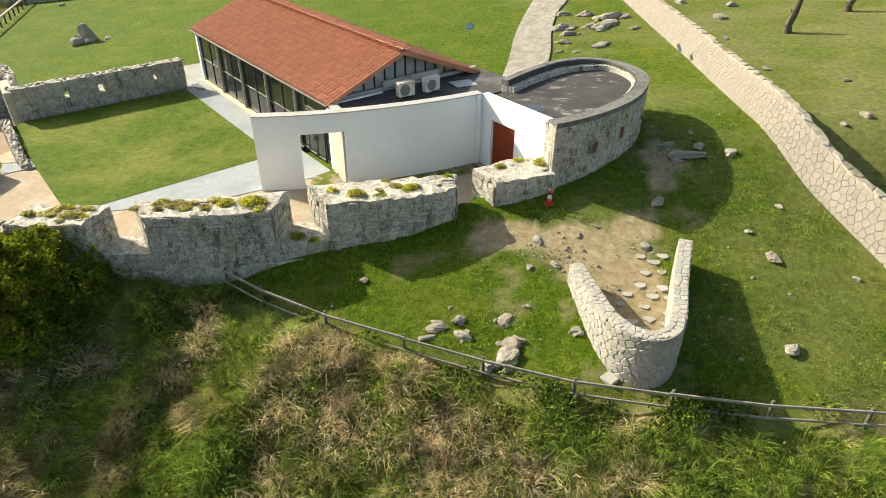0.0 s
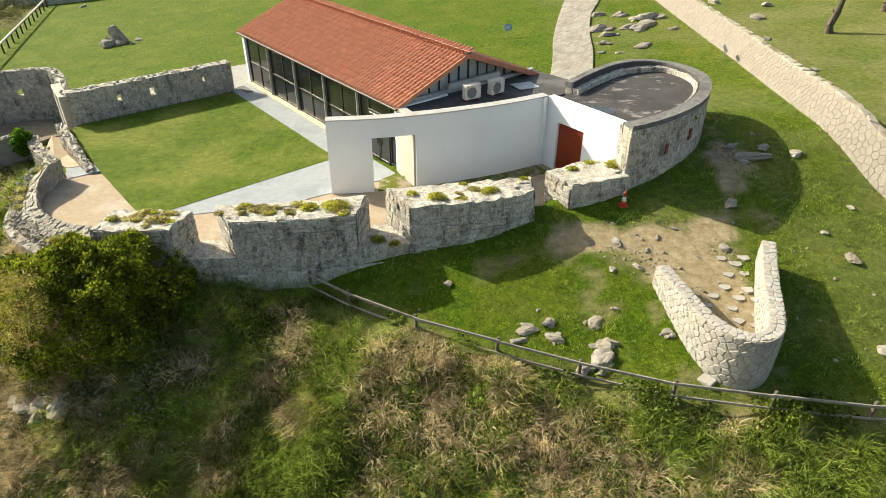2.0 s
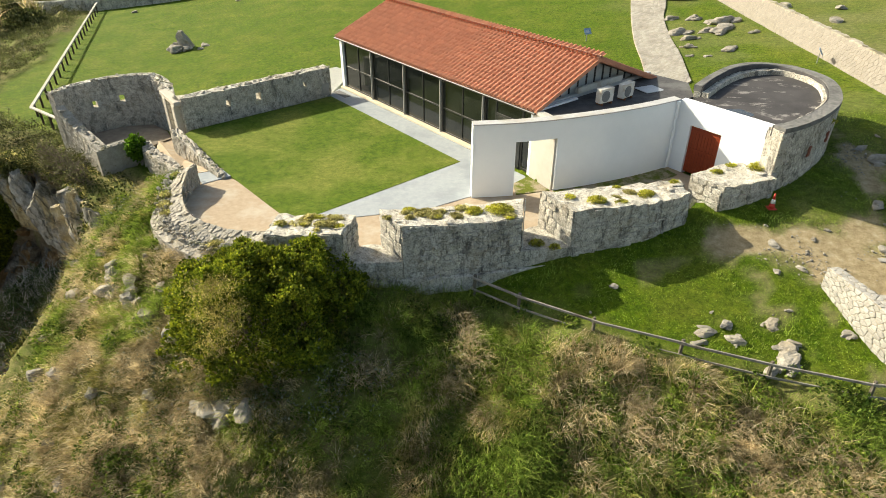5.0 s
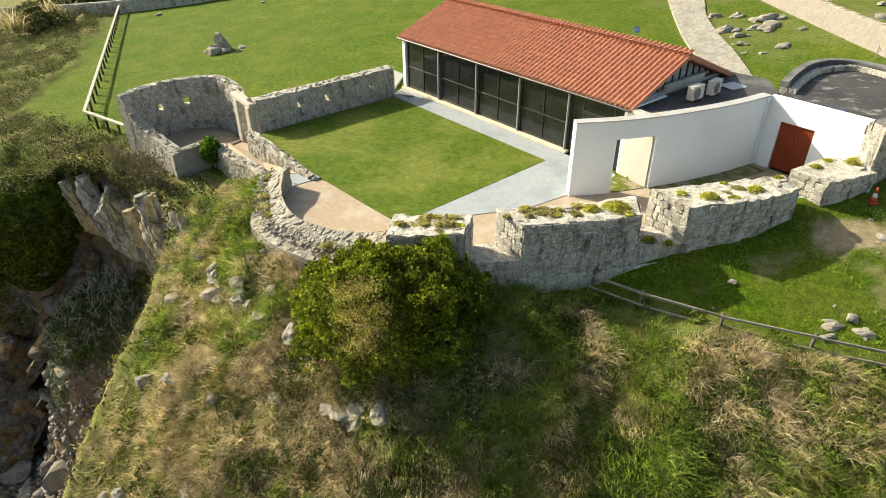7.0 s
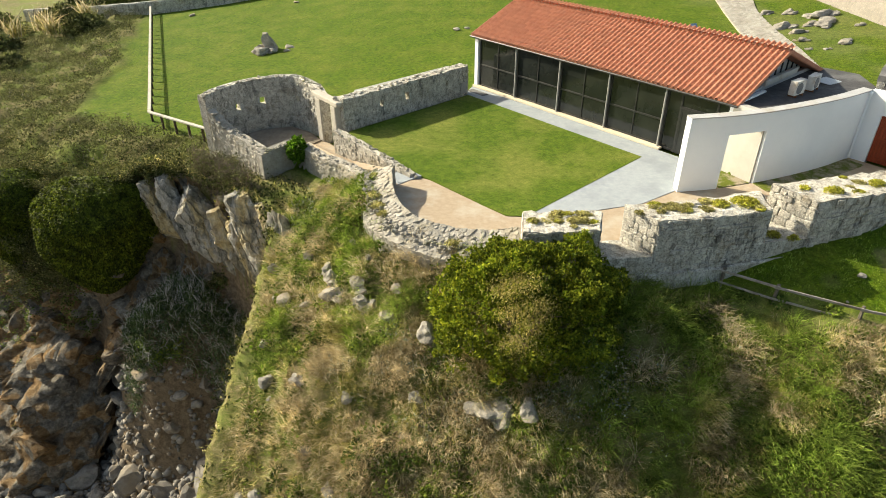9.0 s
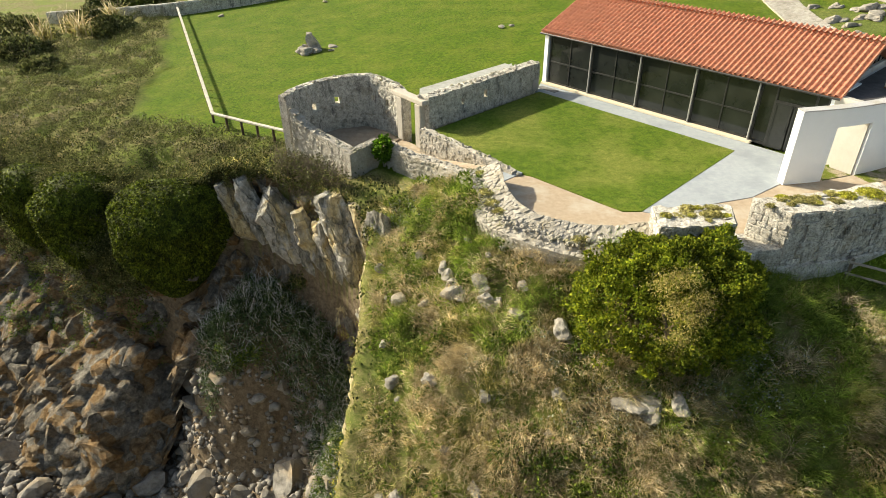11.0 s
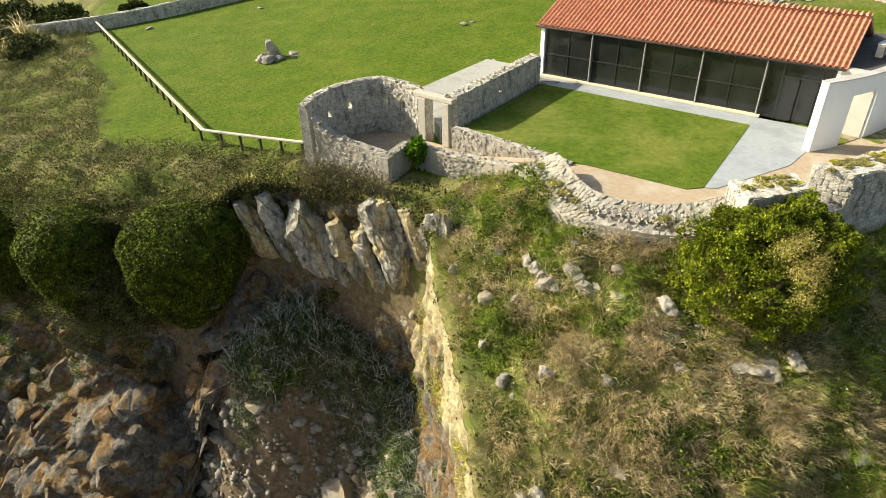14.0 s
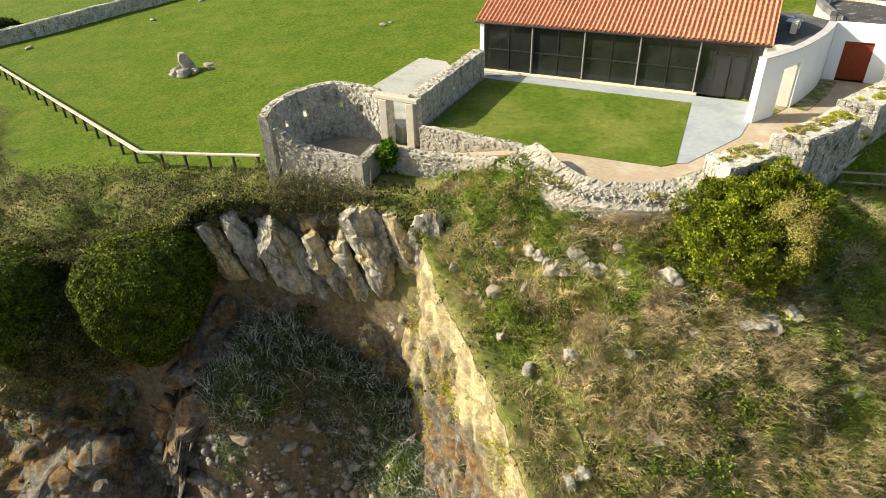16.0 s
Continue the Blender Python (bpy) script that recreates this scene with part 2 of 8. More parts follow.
M_WOOD = mottled("weathered_grey_wood", (0.22, 0.20, 0.17), (0.40, 0.375, 0.33), (0.17, 0.15, 0.12), 9.0, 70, 0.85, 0.4, 0.01, stain=0.35)
M_LIMEROCK = mottled("bare_limestone_rock", (0.22, 0.20, 0.165), (0.50, 0.465, 0.40), (0.36, 0.305, 0.215), 3.0, 18, 0.92, 0.9, 0.06, stain=0.4, each=0.15)
M_BOULDER = mottled("beach_boulder_rock", (0.13, 0.118, 0.10), (0.46, 0.43, 0.38), (0.38, 0.30, 0.20), 1.6, 20, 0.9, 0.8, 0.06, stain=0.4, each=0.4)


def glass_material():
    m, nt, b = tree("dark_glazing", 0.08, 0, 0.5)
    v = coords(nt)
    col = ramp(nt, noise_tex(nt, v, 0.8, 3), (0.3, (0.010, 0.012, 0.011)), (0.7, (0.022, 0.025, 0.022)))
    nt.links.new(col, b.inputs["Base Color"])
    return m


M_GLASS = glass_material()


# ---- mesh helpers ----
def mesh_object(name, verts, faces, material, parent=None, label="", smooth=False, kind=""):
    me = bpy.data.meshes.new(name)
    me.from_pydata([tuple(v) for v in verts], [], [tuple(f) for f in faces])
    me.materials.append(material)
    if smooth:
        me.shade_smooth()
    ob = new(name, me)
    if parent is not None:
        ob.parent = parent
    return tagged(ob, label, kind=kind)


def part(name, bm, material, parent=None, label="", smooth=False):
    me = bpy.data.meshes.new(name)
    bmesh.ops.recalc_face_normals(bm, faces=bm.faces)
    bm.to_mesh(me)
    bm.free()
    me.materials.append(material)
    if smooth:
        me.shade_smooth()
    ob = new(name, me)
    if parent is not None:
        ob.parent = parent
    return tagged(ob, label)


def thing(name, label, category, group="", at=(0, 0, 0)):
    ob = new(name)
    ob.empty_display_size = 0.3
    ob.location = at
    return tagged(ob, label, category, group)


def add_box(bm, m, sx, sy, sz, bev=0.0):
    """A box of full size sx, sy, sz centred on the pose m, with worn edges."""
    r = bmesh.ops.create_cube(bm, size=1.0, matrix=m @ Matrix.Diagonal((sx, sy, sz, 1)))
    if bev > 0:
        es = list({e for v in r["verts"] for e in v.link_edges})
        bmesh.ops.bevel(bm, geom=es, offset=bev, segments=1, affect="EDGES")


def add_cyl(bm, p, q, r, r2=None, n=10):
    p, q = Vector(p), Vector(q)
    d = q - p
    m = Matrix.Translation((p + q) / 2) @ d.to_track_quat("Z", "Y").to_matrix().to_4x4()
    bmesh.ops.create_cone(bm, cap_ends=True, segments=n, radius1=r, radius2=r if r2 is None else r2, depth=d.length, matrix=m)


def add_beam(bm, p, q, w, h, bev=0.006):
    """A squared beam of width w and height h from p to q."""
    p, q = Vector(p), Vector(q)
    d = q - p
    x = d.normalized()
    side = Vector((0, 0, 1)).cross(x)
    side = side.normalized() if side.length > 1e-4 else Vector((1, 0, 0))
    up = x.cross(side)
    m = Matrix((x, side, up)).transposed().to_4x4()
    m.translation = (p + q) / 2
    add_box(bm, m, d.length, w, h, bev)


def add_prism(bm, poly, z0, z1):
    """A prism over a plan polygon; z0 and z1 are numbers or lists, one for each corner."""
    n = len(poly)
    lo = z0 if isinstance(z0, (list, tuple)) else [z0] * n
    hi = z1 if isinstance(z1, (list, tuple)) else [z1] * n
    a = [bm.verts.new((p[0], p[1], z)) for p, z in zip(poly, lo)]
    b = [bm.verts.new((p[0], p[1], z)) for p, z in zip(poly, hi)]
    bm.faces.new(a[::-1])
    bm.faces.new(b)
    for i in range(n):
        j = (i + 1) % n
        bm.faces.new((a[i], a[j], b[j], b[i]))


def smooth_line(points, step=0.4, closed=False):
    """A smooth curve (Catmull-Rom) through points of any dimension, sampled about every step metres."""
    P = [np.array(p, float) for p in points]
    n = len(P)
    out = []
    for i in range(n if closed else n - 1):
        p1, p2 = P[i], P[(i + 1) % n]
        p0 = P[i - 1] if (closed or i > 0) else 2 * p1 - p2
        p3 = P[(i + 2) % n] if (closed or i < n - 2) else 2 * p2 - p1
        k = max(1, int(round(np.linalg.norm((p2 - p1)[:2]) / step)))
        for j in range(k):
            t = j / k
            out.append(0.5 * ((2 * p1) + (p2 - p0) * t + (2 * p0 - 5 * p1 + 4 * p2 - p3) * t * t + (3 * p1 - p0 - 3 * p2 + p3) * t ** 3))
    if not closed:
        out.append(P[-1])
    return out


def wall_strip(outer, inner, z0, ztop, rough=0.0, seed=0, vstep=0.3):
    """A wall between two plan lines of equal count, from z0 up to the heights ztop; rough edges by rough metres."""
    n = len(outer)
    rng = random.Random(seed)
    top = list(ztop) if hasattr(ztop, "__len__") else [ztop] * n
    top = [v if hasattr(v, "__len__") else (v, v) for v in top]
    low = list(z0) if hasattr(z0, "__len__") else [z0] * n
    bm = bmesh.new()
    rows = []
    for i in range(n):
        o, q = np.array(outer[i][:2]), np.array(inner[i][:2])
        zo, zi = top[i]
        k = 5
        ring = []
        for side, (s, e) in enumerate(((o, o), (o, q), (q, q))):
            for j in range(k):
                t = j / k
                xy = s + (e - s) * t
                z = low[i] + (zo - low[i]) * t if side == 0 else (zo + (zi - zo) * t if side == 1 else zi - (zi - low[i]) * t)
                d = (rng.uniform(-1, 1), rng.uniform(-1, 1), rng.uniform(-1, 1))
                f = rough if 0 < (side * k + j) else 0
                ring.append(bm.verts.new((xy[0] + d[0] * f * 0.5, xy[1] + d[1] * f * 0.5, z + d[2] * f)))
        ring.append(bm.verts.new((q[0], q[1], low[i])))
        rows.append(ring)
    for a, b in zip(rows, rows[1:]):
        for j in range(len(a) - 1):
            bm.faces.new((a[j], a[j + 1], b[j + 1], b[j]))
        bm.faces.new((a[-1], a[0], b[0], b[-1]))
    bm.faces.new(rows[0])
    bm.faces.new(rows[-1][::-1])
    return bm


def smoothstep(a, b, x):
    if isinstance(x, (float, int)):
        t = min(1.0, max(0.0, (x - a) / (b - a)))
        return t * t * (3 - 2 * t)
    t = np.clip((np.asarray(x, float) - a) / (b - a), 0, 1)
    return t * t * (3 - 2 * t)


def fbm(x, y, scale, seed=0, octaves=4):
    """Smooth value noise on arrays, about -1 to 1."""
    x, y = np.asarray(x, float) / scale, np.asarray(y, float) / scale
    total, amp = np.zeros(np.broadcast(x, y).shape), 0.5

    def cell(i, j):
        h = np.sin(i * 127.1 + j * 311.7 + seed * 74.7) * 43758.5453
        return (h - np.floor(h)) * 2 - 1

    for _ in range(octaves):
        i, j = np.floor(x), np.floor(y)
        u, v = x - i, y - j
        u, v = u * u * (3 - 2 * u), v * v * (3 - 2 * v)
        total = total + amp * ((cell(i, j) * (1 - u) + cell(i + 1, j) * u) * (1 - v) + (cell(i, j + 1) * (1 - u) + cell(i + 1, j + 1) * u) * v)
        x, y, amp = x * 2.03 + 11.3, y * 2.03 + 5.7, amp * 0.5
    return total


def inside(poly, x, y):
    """Which of the points lie in a plan polygon."""
    r = np.zeros(np.shape(x), bool)
    n = len(poly)
    for i in range(n):
        (x1, y1), (x2, y2) = poly[i][:2], poly[(i + 1) % n][:2]
        if y1 == y2:
            continue
        r ^= ((y1 > y) != (y2 > y)) & (x < (x2 - x1) * (y - y1) / (y2 - y1) + x1)
    return r


def line_distance(line, x, y):
    """The distance to a polyline, and the signed side (positive on its left)."""
    best = np.full(np.shape(x), 1e9)
    side = np.zeros(np.shape(x))
    for (x1, y1), (x2, y2) in zip([p[:2] for p in line], [p[:2] for p in line[1:]]):
        dx, dy = x2 - x1, y2 - y1
        t = np.clip(((x - x1) * dx + (y - y1) * dy) / (dx * dx + dy * dy), 0, 1)
        d = np.hypot(x - x1 - t * dx, y - y1 - t * dy)
        c = dx * (y - y1) - dy * (x - x1)
        side = np.where(d < best - 1e-9, np.sign(c), side)
        best = np.minimum(d, best)
    return best, side


# ---- the land ----
# The cliff's upper edge, from the far headland round the cove to the point below the bastion: x, y, z.
EDGE = smooth_line([(-120, 78, -7), (-80, 60, -5.5), (-63, 52, -4.6), (-51.5, 45.4, -4.0), (-46.5, 40.0, -3.2), (-43, 38.6, -2.9), (-39.5, 37.3, -2.3),
                    (-35.8, 36.9, -2.3), (-33.4, 35.5, -2.5), (-30.8, 33.4, -2.1), (-28.8, 31.2, -2.0), (-27.8, 29.2, -2.4), (-27.8, 27.4, -3.4), (-28.0, 25.3, -4.3), (-28.2, 23.0, -4.7),
                    (-28.45, 20.6, -5.4), (-28.7, 18.6, -6.3), (-29.1, 16.5, -7.5), (-30.0, 13.0, -10.5), (-31.2, 6, -16), (-33, -8, -24), (-36, -40, -26)], 0.7)
COURT = [(-4.3, 27.9), (-5.4, 29.2), (-16.4, 43.2), (-24.6, 36.9), (-26.2, 38.6), (-28.0, 40.0), (-30.0, 39.6), (-32.0, 37.6), (-31.0, 36.8), (-28.8, 34.5),
         (-27.4, 35.4), (-25.0, 33.0), (-22.9, 30.0), (-22.3, 27.6), (-22.0, 26.0), (-21.2, 24.6), (-20.1, 23.6), (-18.6, 22.8), (-16.8, 22.2), (-12, 22.0), (-6, 22.8), (0, 24.4), (4.5, 26.8), (2.9, 30.9)]


def court_height(x, y):
    """Level round the lawn, sloping down along the lane to the gate and the little guard room."""
    s = ((np.asarray(x) + 21.6) * -0.62 + (np.asarray(y) - 29.4) * 0.78)
    return -1.3 * smoothstep(0.5, 6.5, s)


def upper_height(x, y):
    x, y = np.asarray(x, float), np.asarray(y, float)
    xw, yw = np.clip(x, -29.5, -8.0), np.clip(y, 13.5, 27.0)
    u, v = (xw + 20) / 10, (yw - 20) / 5
    west = (-2.303 + 2.634 * v - 0.6 * v * v + 0.358 * v ** 3 + u * (3.157 - 0.183 * v - 0.032 * v * v) + u * u * (-2.203 - 1.513 * v) - 0.271 * u ** 3)
    west = west - np.maximum(0, 13.5 - y) * 0.95 + np.minimum(0, x + 29.5) * 0.3
    xe, ye = np.clip(x, -10, 18), np.clip(y, 8, 29)
    u, v = xe / 10, (ye - 20) / 5
    east = -0.77 + 1.263 * v - 0.046 * v * v + 0.651 * u - 0.244 * u * v - 0.303 * u * u
    east = east - np.maximum(0, 8 - y) * 0.45
    front = west + (east - west) * smoothstep(-12, -6.5, x)
    back = 0.574 + 0.113 * (np.clip(y, 20, 120) - 50) / 10 + 0.804 * np.clip(x, -70, 60) / 10
    back = back - 0.35 * smoothstep(-20, -36, x)
    k = smoothstep(25.5, 31.5, y - 0.0 * x)
    k = np.where(x < -18, smoothstep(27, 33, y), k)
    up = front + (back - front) * k
    brow = (x < -36) & (y > 34) & (x > -75) & (y < 70)               # the headland's rounded brow
    if brow.any():
        bx, by = x[brow], y[brow]
        d, _ = line_distance(EDGE, bx, by)
        up = np.array(up)
        up[brow] -= 1.9 * smoothstep(-36.0, -40.0, bx) * smoothstep(34, 37, by) * smoothstep(4.2, 0.0, d)
    return up


# the overgrown bank that leans against the head of the cove: its crest, x, y, z
BANK = [(-41.0, 38.2, -14.5), (-38.9, 34.6, -13.0), (-36.6, 33.4, -11.0), (-34.6, 33.6, -10.6), (-32.6, 33.2, -11.6), (-30.3, 31.6, -13.0), (-29.0, 29.0, -14.2), (-28.6, 25.6, -16.2), (-29.2, 21.0, -18.5), (-30.0, 16.0, -20.5)]


def bank_crest(x, y):
    """Distance from the bank's crest on its seaward side, and the crest's height there."""
    best, z, inner = np.full(np.shape(x), 1e9), np.zeros(np.shape(x)), np.zeros(np.shape(x), bool)
    for (x1, y1, z1), (x2, y2, z2) in zip(BANK, BANK[1:]):
        dx, dy = x2 - x1, y2 - y1
        t = np.clip(((x - x1) * dx + (y - y1) * dy) / (dx * dx + dy * dy), 0, 1)
        d = np.hypot(x - x1 - t * dx, y - y1 - t * dy)
        landward = (dx * (y - y1) - dy * (x - x1) > 0) & (t > 0)
        z = np.where(d < best, z1 + (z2 - z1) * t, z)
        inner = np.where(d < best, landward, inner)
        best = np.minimum(d, best)
    return np.where(inner, 0.0, best), z


def floor_height(x, y):
    """The cove's stony floor, rising steeply to the overgrown bank."""
    x, y = np.asarray(x, float), np.asarray(y, float)
    base = np.clip(-20.3 + (x + 34) * 0.48 + (y - 31) * 0.12, -25.4, -18.0)
    d, crest = bank_crest(x, y)
    k = smoothstep(4.4, 0.5, d + 0.8 * fbm(x, y, 2.6, 6, 3))
    return base + (crest - base) * k + 0.45 * fbm(x, y, 3.0, 5, 4)


def land(x, y):
    """Height and covers (earth, wild growth, gravel) of the one ground sheet."""
    x, y = np.asarray(x, float), np.asarray(y, float)
    d, side = line_distance(EDGE, x, y)
    sea = side < 0                                   # beyond the edge
    up = upper_height(x, y)
    wild = 1 - smoothstep(-0.6, 0.9, fence_side(x, y) + 0.7 * fbm(x, y, 2.5, 3))
    wild = np.maximum(wild, headland(x, y))
    lump = 0.16 * fbm(x, y, 1.6, 1, 4) * 0.15 + (0.62 * fbm(x, y, 1.5, 1, 2) + 0.36 * fbm(x, y, 3.5, 2, 3)) * wild
    up = up + lump
    up = up - 3.0 * smoothstep(1.1, 0.2, d) * ~sea
    fl = floor_height(x, y)
    z = np.where(sea, np.where(d < 0.6, up - 3 + (fl - up + 3) * d / 0.6, fl), up)
    incourt = inside(COURT, x, y)
    z = np.where(incourt, court_height(x, y) - 0.12, z)
    dirt = earth_cover(x, y)
    return z, dirt * (1 - sea), wild, sea * 1.0


FENCE = [(-7.3, 20.3), (-4.35, 18.75), (-1.6, 17.45), (1.15, 16.5), (4.1, 15.55), (7.1, 15.0), (10.0, 14.5), (13.2, 14.3), (20, 14.0)]


def fence_side(x, y):
    """Metres above (mown) or below (wild) the rail fence."""
    fx = np.array([-60, -27, -19, -12] + [p[0] for p in FENCE] + [60, 300], float)
    fy = np.array([60, 34, 26, 21.6] + [p[1] for p in FENCE] + [13, 13], float)
    return y - np.interp(x, fx, fy)


def headland(x, y):
    """Scrub that covers the headland beyond the lawn."""
    line = [(-31.5, 38.0), (-32.9, 40.2), (-35.5, 42.0), (-39.2, 44.4), (-42.8, 47.3), (-46.0, 49.6), (-47.4, 58), (-49.3, 69), (-52.2, 82), (-56, 110)]
    d, s = line_distance(line, x, y)
    k = 1 - smoothstep(-1.2, 0.8, np.where(s > 0, -d, d) + 1.2 * fbm(x, y, 4, 9))
    return np.where((x < -29) & (y > 33), k, 0)


def earth_cover(x, y):
    """Trodden earth: the worn way from the wall's gap past the tower, and the floor of the lookout."""
    n = fbm(x, y, 1.8, 7, 5)
    d1, _ = line_distance([(2.0, 22.4), (4.5, 21.9), (7.0, 22.0), (8.6, 23.6), (9.4, 26.0), (10.4, 28.6), (10.8, 31.5)], x, y)
    wid = np.interp(y, [20, 22, 23, 25, 28, 32], [0.7, 0.95, 0.95, 0.8, 0.85, 0.6])
    a = smoothstep(0.5, -0.2, d1 - wid - 1.9 * n)
    d2 = np.hypot((x - 6.8) / 1.5, (y - 19.4) / 2.6)
    b = smoothstep(1.1, 0.8, d2 + 0.15 * n)
    d3 = np.hypot(x - 5.8, y - 22.0)
    c = 0.7 * smoothstep(2.6, 0.6, d3 + 1.8 * n)
    spots = 0.4 * smoothstep(0.22, 0.45, fbm(x, y, 0.9, 21, 4)) * smoothstep(24, 21, y) * smoothstep(-6, -2, x) * smoothstep(11, 8, x)
    meadow = 0.13 * smoothstep(15.5, 17.0, x) + 0.17 * smoothstep(4, 9, x) * smoothstep(-0.25, 0.35, fbm(x, y, 3.5, 24, 4)) * smoothstep(-3, 10, y)
    return np.clip(np.maximum.reduce([a, b, c, spots, meadow]), 0, 1)


def grow(start, step, ratio, end):
    out, s = [start], abs(step)
    while abs(out[-1]) < end:
        out.append(out[-1] + math.copysign(s, step))
        s *= ratio
    return out[1:]


def build_ground():
    xs = np.concatenate([grow(-64, -0.8, 1.25, 900)[::-1], np.arange(-64, 22, 0.33), grow(22, 0.6, 1.25, 900)])
    ys = np.concatenate([grow(-2, -0.8, 1.25, 900)[::-1], np.arange(-2, 46, 0.33), np.arange(46, 92, 0.7), grow(92, 1.0, 1.25, 900)])
    X, Y = np.meshgrid(xs, ys)
    Z, dirt, wild, gravel = land(X, Y)
    nx, ny = len(xs), len(ys)
    verts = np.stack([X, Y, Z], -1).reshape(-1, 3)
    i = np.arange(nx * ny).reshape(ny, nx)
    quads = np.stack([i[:-1, :-1], i[:-1, 1:], i[1:, 1:], i[1:, :-1]], -1).reshape(-1, 4)
    me = bpy.data.meshes.new("ground")
    me.vertices.add(len(verts))
    me.vertices.foreach_set("co", verts.ravel())
    me.loops.add(quads.size)
    me.loops.foreach_set("vertex_index", quads.ravel())
    me.polygons.add(len(quads))
    me.polygons.foreach_set("loop_start", np.arange(0, quads.size, 4))
    me.update(calc_edges=True)
    me.materials.append(M_GROUND)
    me.shade_smooth()
    col = me.color_attributes.new("cover", "FLOAT_COLOR", "POINT")
    data = np.stack([dirt, wild, gravel, np.ones_like(dirt)], -1).reshape(-1, 4)
    col.data.foreach_set("color", data.ravel())
    tagged(new("ground", me), "green mown lawn falling to a wild grassy slope and a stony cove", "ground", kind="structure")


build_ground()


def build_cliff():
    """The rock face below the edge: leaning slabs at the cove's head, broken blocks under the headland, a pale fluted face to the west."""
    pts = np.array([p for p in EDGE if p[0] > -100 and p[1] > -12])
    tang = np.gradient(pts[:, :2], axis=0)
    tang /= np.linalg.norm(tang, axis=1)[:, None]
    out = np.stack([tang[:, 1], -tang[:, 0]], -1)              # seaward
    for _ in range(6):
        out[1:-1] = (out[:-2] + 2 * out[1:-1] + out[2:]) / 4
    out /= np.linalg.norm(out, axis=1)[:, None]
    dense, dout = [], []
    for a, b, oa, ob in zip(pts, pts[1:], out, out[1:]):
        k = 5 if a[0] > -58 and a[1] > 12 else 2
        for j in range(k):
            dense.append(a + (b - a) * j / k)
            dout.append(oa + (ob - oa) * j / k)
    pts, out = np.array(dense), np.array(dout)
    arc = np.concatenate([[0], np.cumsum(np.linalg.norm(np.diff(pts[:, :2], axis=0), axis=1))])
    n = len(pts)
    rows = 116
    verts, cover = [], []
    ramp_out = 4.6 * smoothstep(-41.5, -46, pts[:, 0]) + 1.6 * smoothstep(-36, -39, pts[:, 0])
    foot = floor_height(pts[:, 0] + out[:, 0] * (1.2 + ramp_out), pts[:, 1] + out[:, 1] * (1.2 + ramp_out)) - 1.0
    back = [(5 - j) / 5 * 2.4 for j in range(6)]
    lip = np.array([upper_height(pts[:, 0] - out[:, 0] * w, pts[:, 1] - out[:, 1] * w) for w in back])
    head = smoothstep(-37.0, -40.0, pts[:, 0])                       # headland
    pale = smoothstep(30.0, 28.0, pts[:, 1])                         # west face
    for i in range(n):
        x0, y0, z0 = pts[i]
        z0 -= 1.6 * float(smoothstep(-36.0, -40.0, x0))
        ox, oy = out[i]
        hd, pl = float(head[i]), float(pale[i])
        for j in range(rows):
            if j < 6:                                     # the lip, lying on the land
                w = (5 - j) / 5
                px, py = x0 - ox * 2.4 * w, y0 - oy * 2.4 * w
                zz = lip[j, i] * w + z0 * (1 - w) + 0.05
                amp = 0.25 * (1 - w)
                v = 0
            else:
                v = (j - 5) / (rows - 6)
                zz = z0 + (min(foot[i], z0 - 3) - z0) * v
                lean = 0.25 + 0.9 * v + 1.3 * v ** 4 + ramp_out[i] * float(smoothstep(0.35, 0.95, v))
                lean -= 2.6 * math.exp(-((x0 + 41.5) / 2.6) ** 2) * math.exp(-((v - 0.58) / 0.2) ** 2)
                px, py = x0 + ox * lean, y0 + oy * lean
                amp = min(1.0, 0.3 + v * 9)
            p = Vector((px, py, zz))
            r1 = noise.noise(p * 0.3)
            r3 = noise.fractal(p * 0.9, 0.9, 2.1, 5)
            r4 = noise.fractal(p * 3.1, 0.8, 2.1, 3)
            # leaning beds
            u = arc[i] + 0.36 * zz + 0.35 * r1
            c, f = noise.voronoi(Vector((u * 0.72, zz * 0.27, 0.5)))
            bed = 0.25 + 0.55 * noise.cell(f[0] * 7.7) - 0.7 * max(0.0, 1 - (c[1] - c[0]) / 0.14)
            # broken masses: great bulges over hollows, each split into blocks
            q = Vector((px, py, zz)) + Vector((r3, r1, r3)) * 0.5
            c, f = noise.voronoi(Vector((q.x * 0.24, q.y * 0.24, q.z * 0.32)))
            block = 1.5 * (noise.cell(f[0] * 5.1) - 0.3) * min(1.0, (c[1] - c[0]) / 0.25) - 0.5 * max(0.0, 1 - (c[1] - c[0]) / 0.09)
            c, f = noise.voronoi(Vector((q.x * 0.6, q.y * 0.6, q.z * 0.9)))
            block += 0.5 * (noise.cell(f[0] * 5.1) - 0.2) * min(1.0, (c[1] - c[0]) / 0.3) - 0.3 * max(0.0, 1 - (c[1] - c[0]) / 0.12)
            block += 0.55 * (1 - 2 * abs(noise.noise(q * 0.5 + Vector((0, 0, 0.7 * r3)))))
            # shallow flutes of the pale face
            flute = 0.30 * noise.fractal(Vector((arc[i] * 1.3 + 0.15 * zz, zz * 0.22, 2.0)), 0.8, 2.1, 4) - 0.16 * abs(noise.noise(Vector((arc[i] * 0.9, zz * 0.5, 8.0))))
            flute += 0.10 * noise.fractal(p * 1.6, 0.9, 2.1, 4)
            head_slabs = (1 - hd) * (1 - pl)
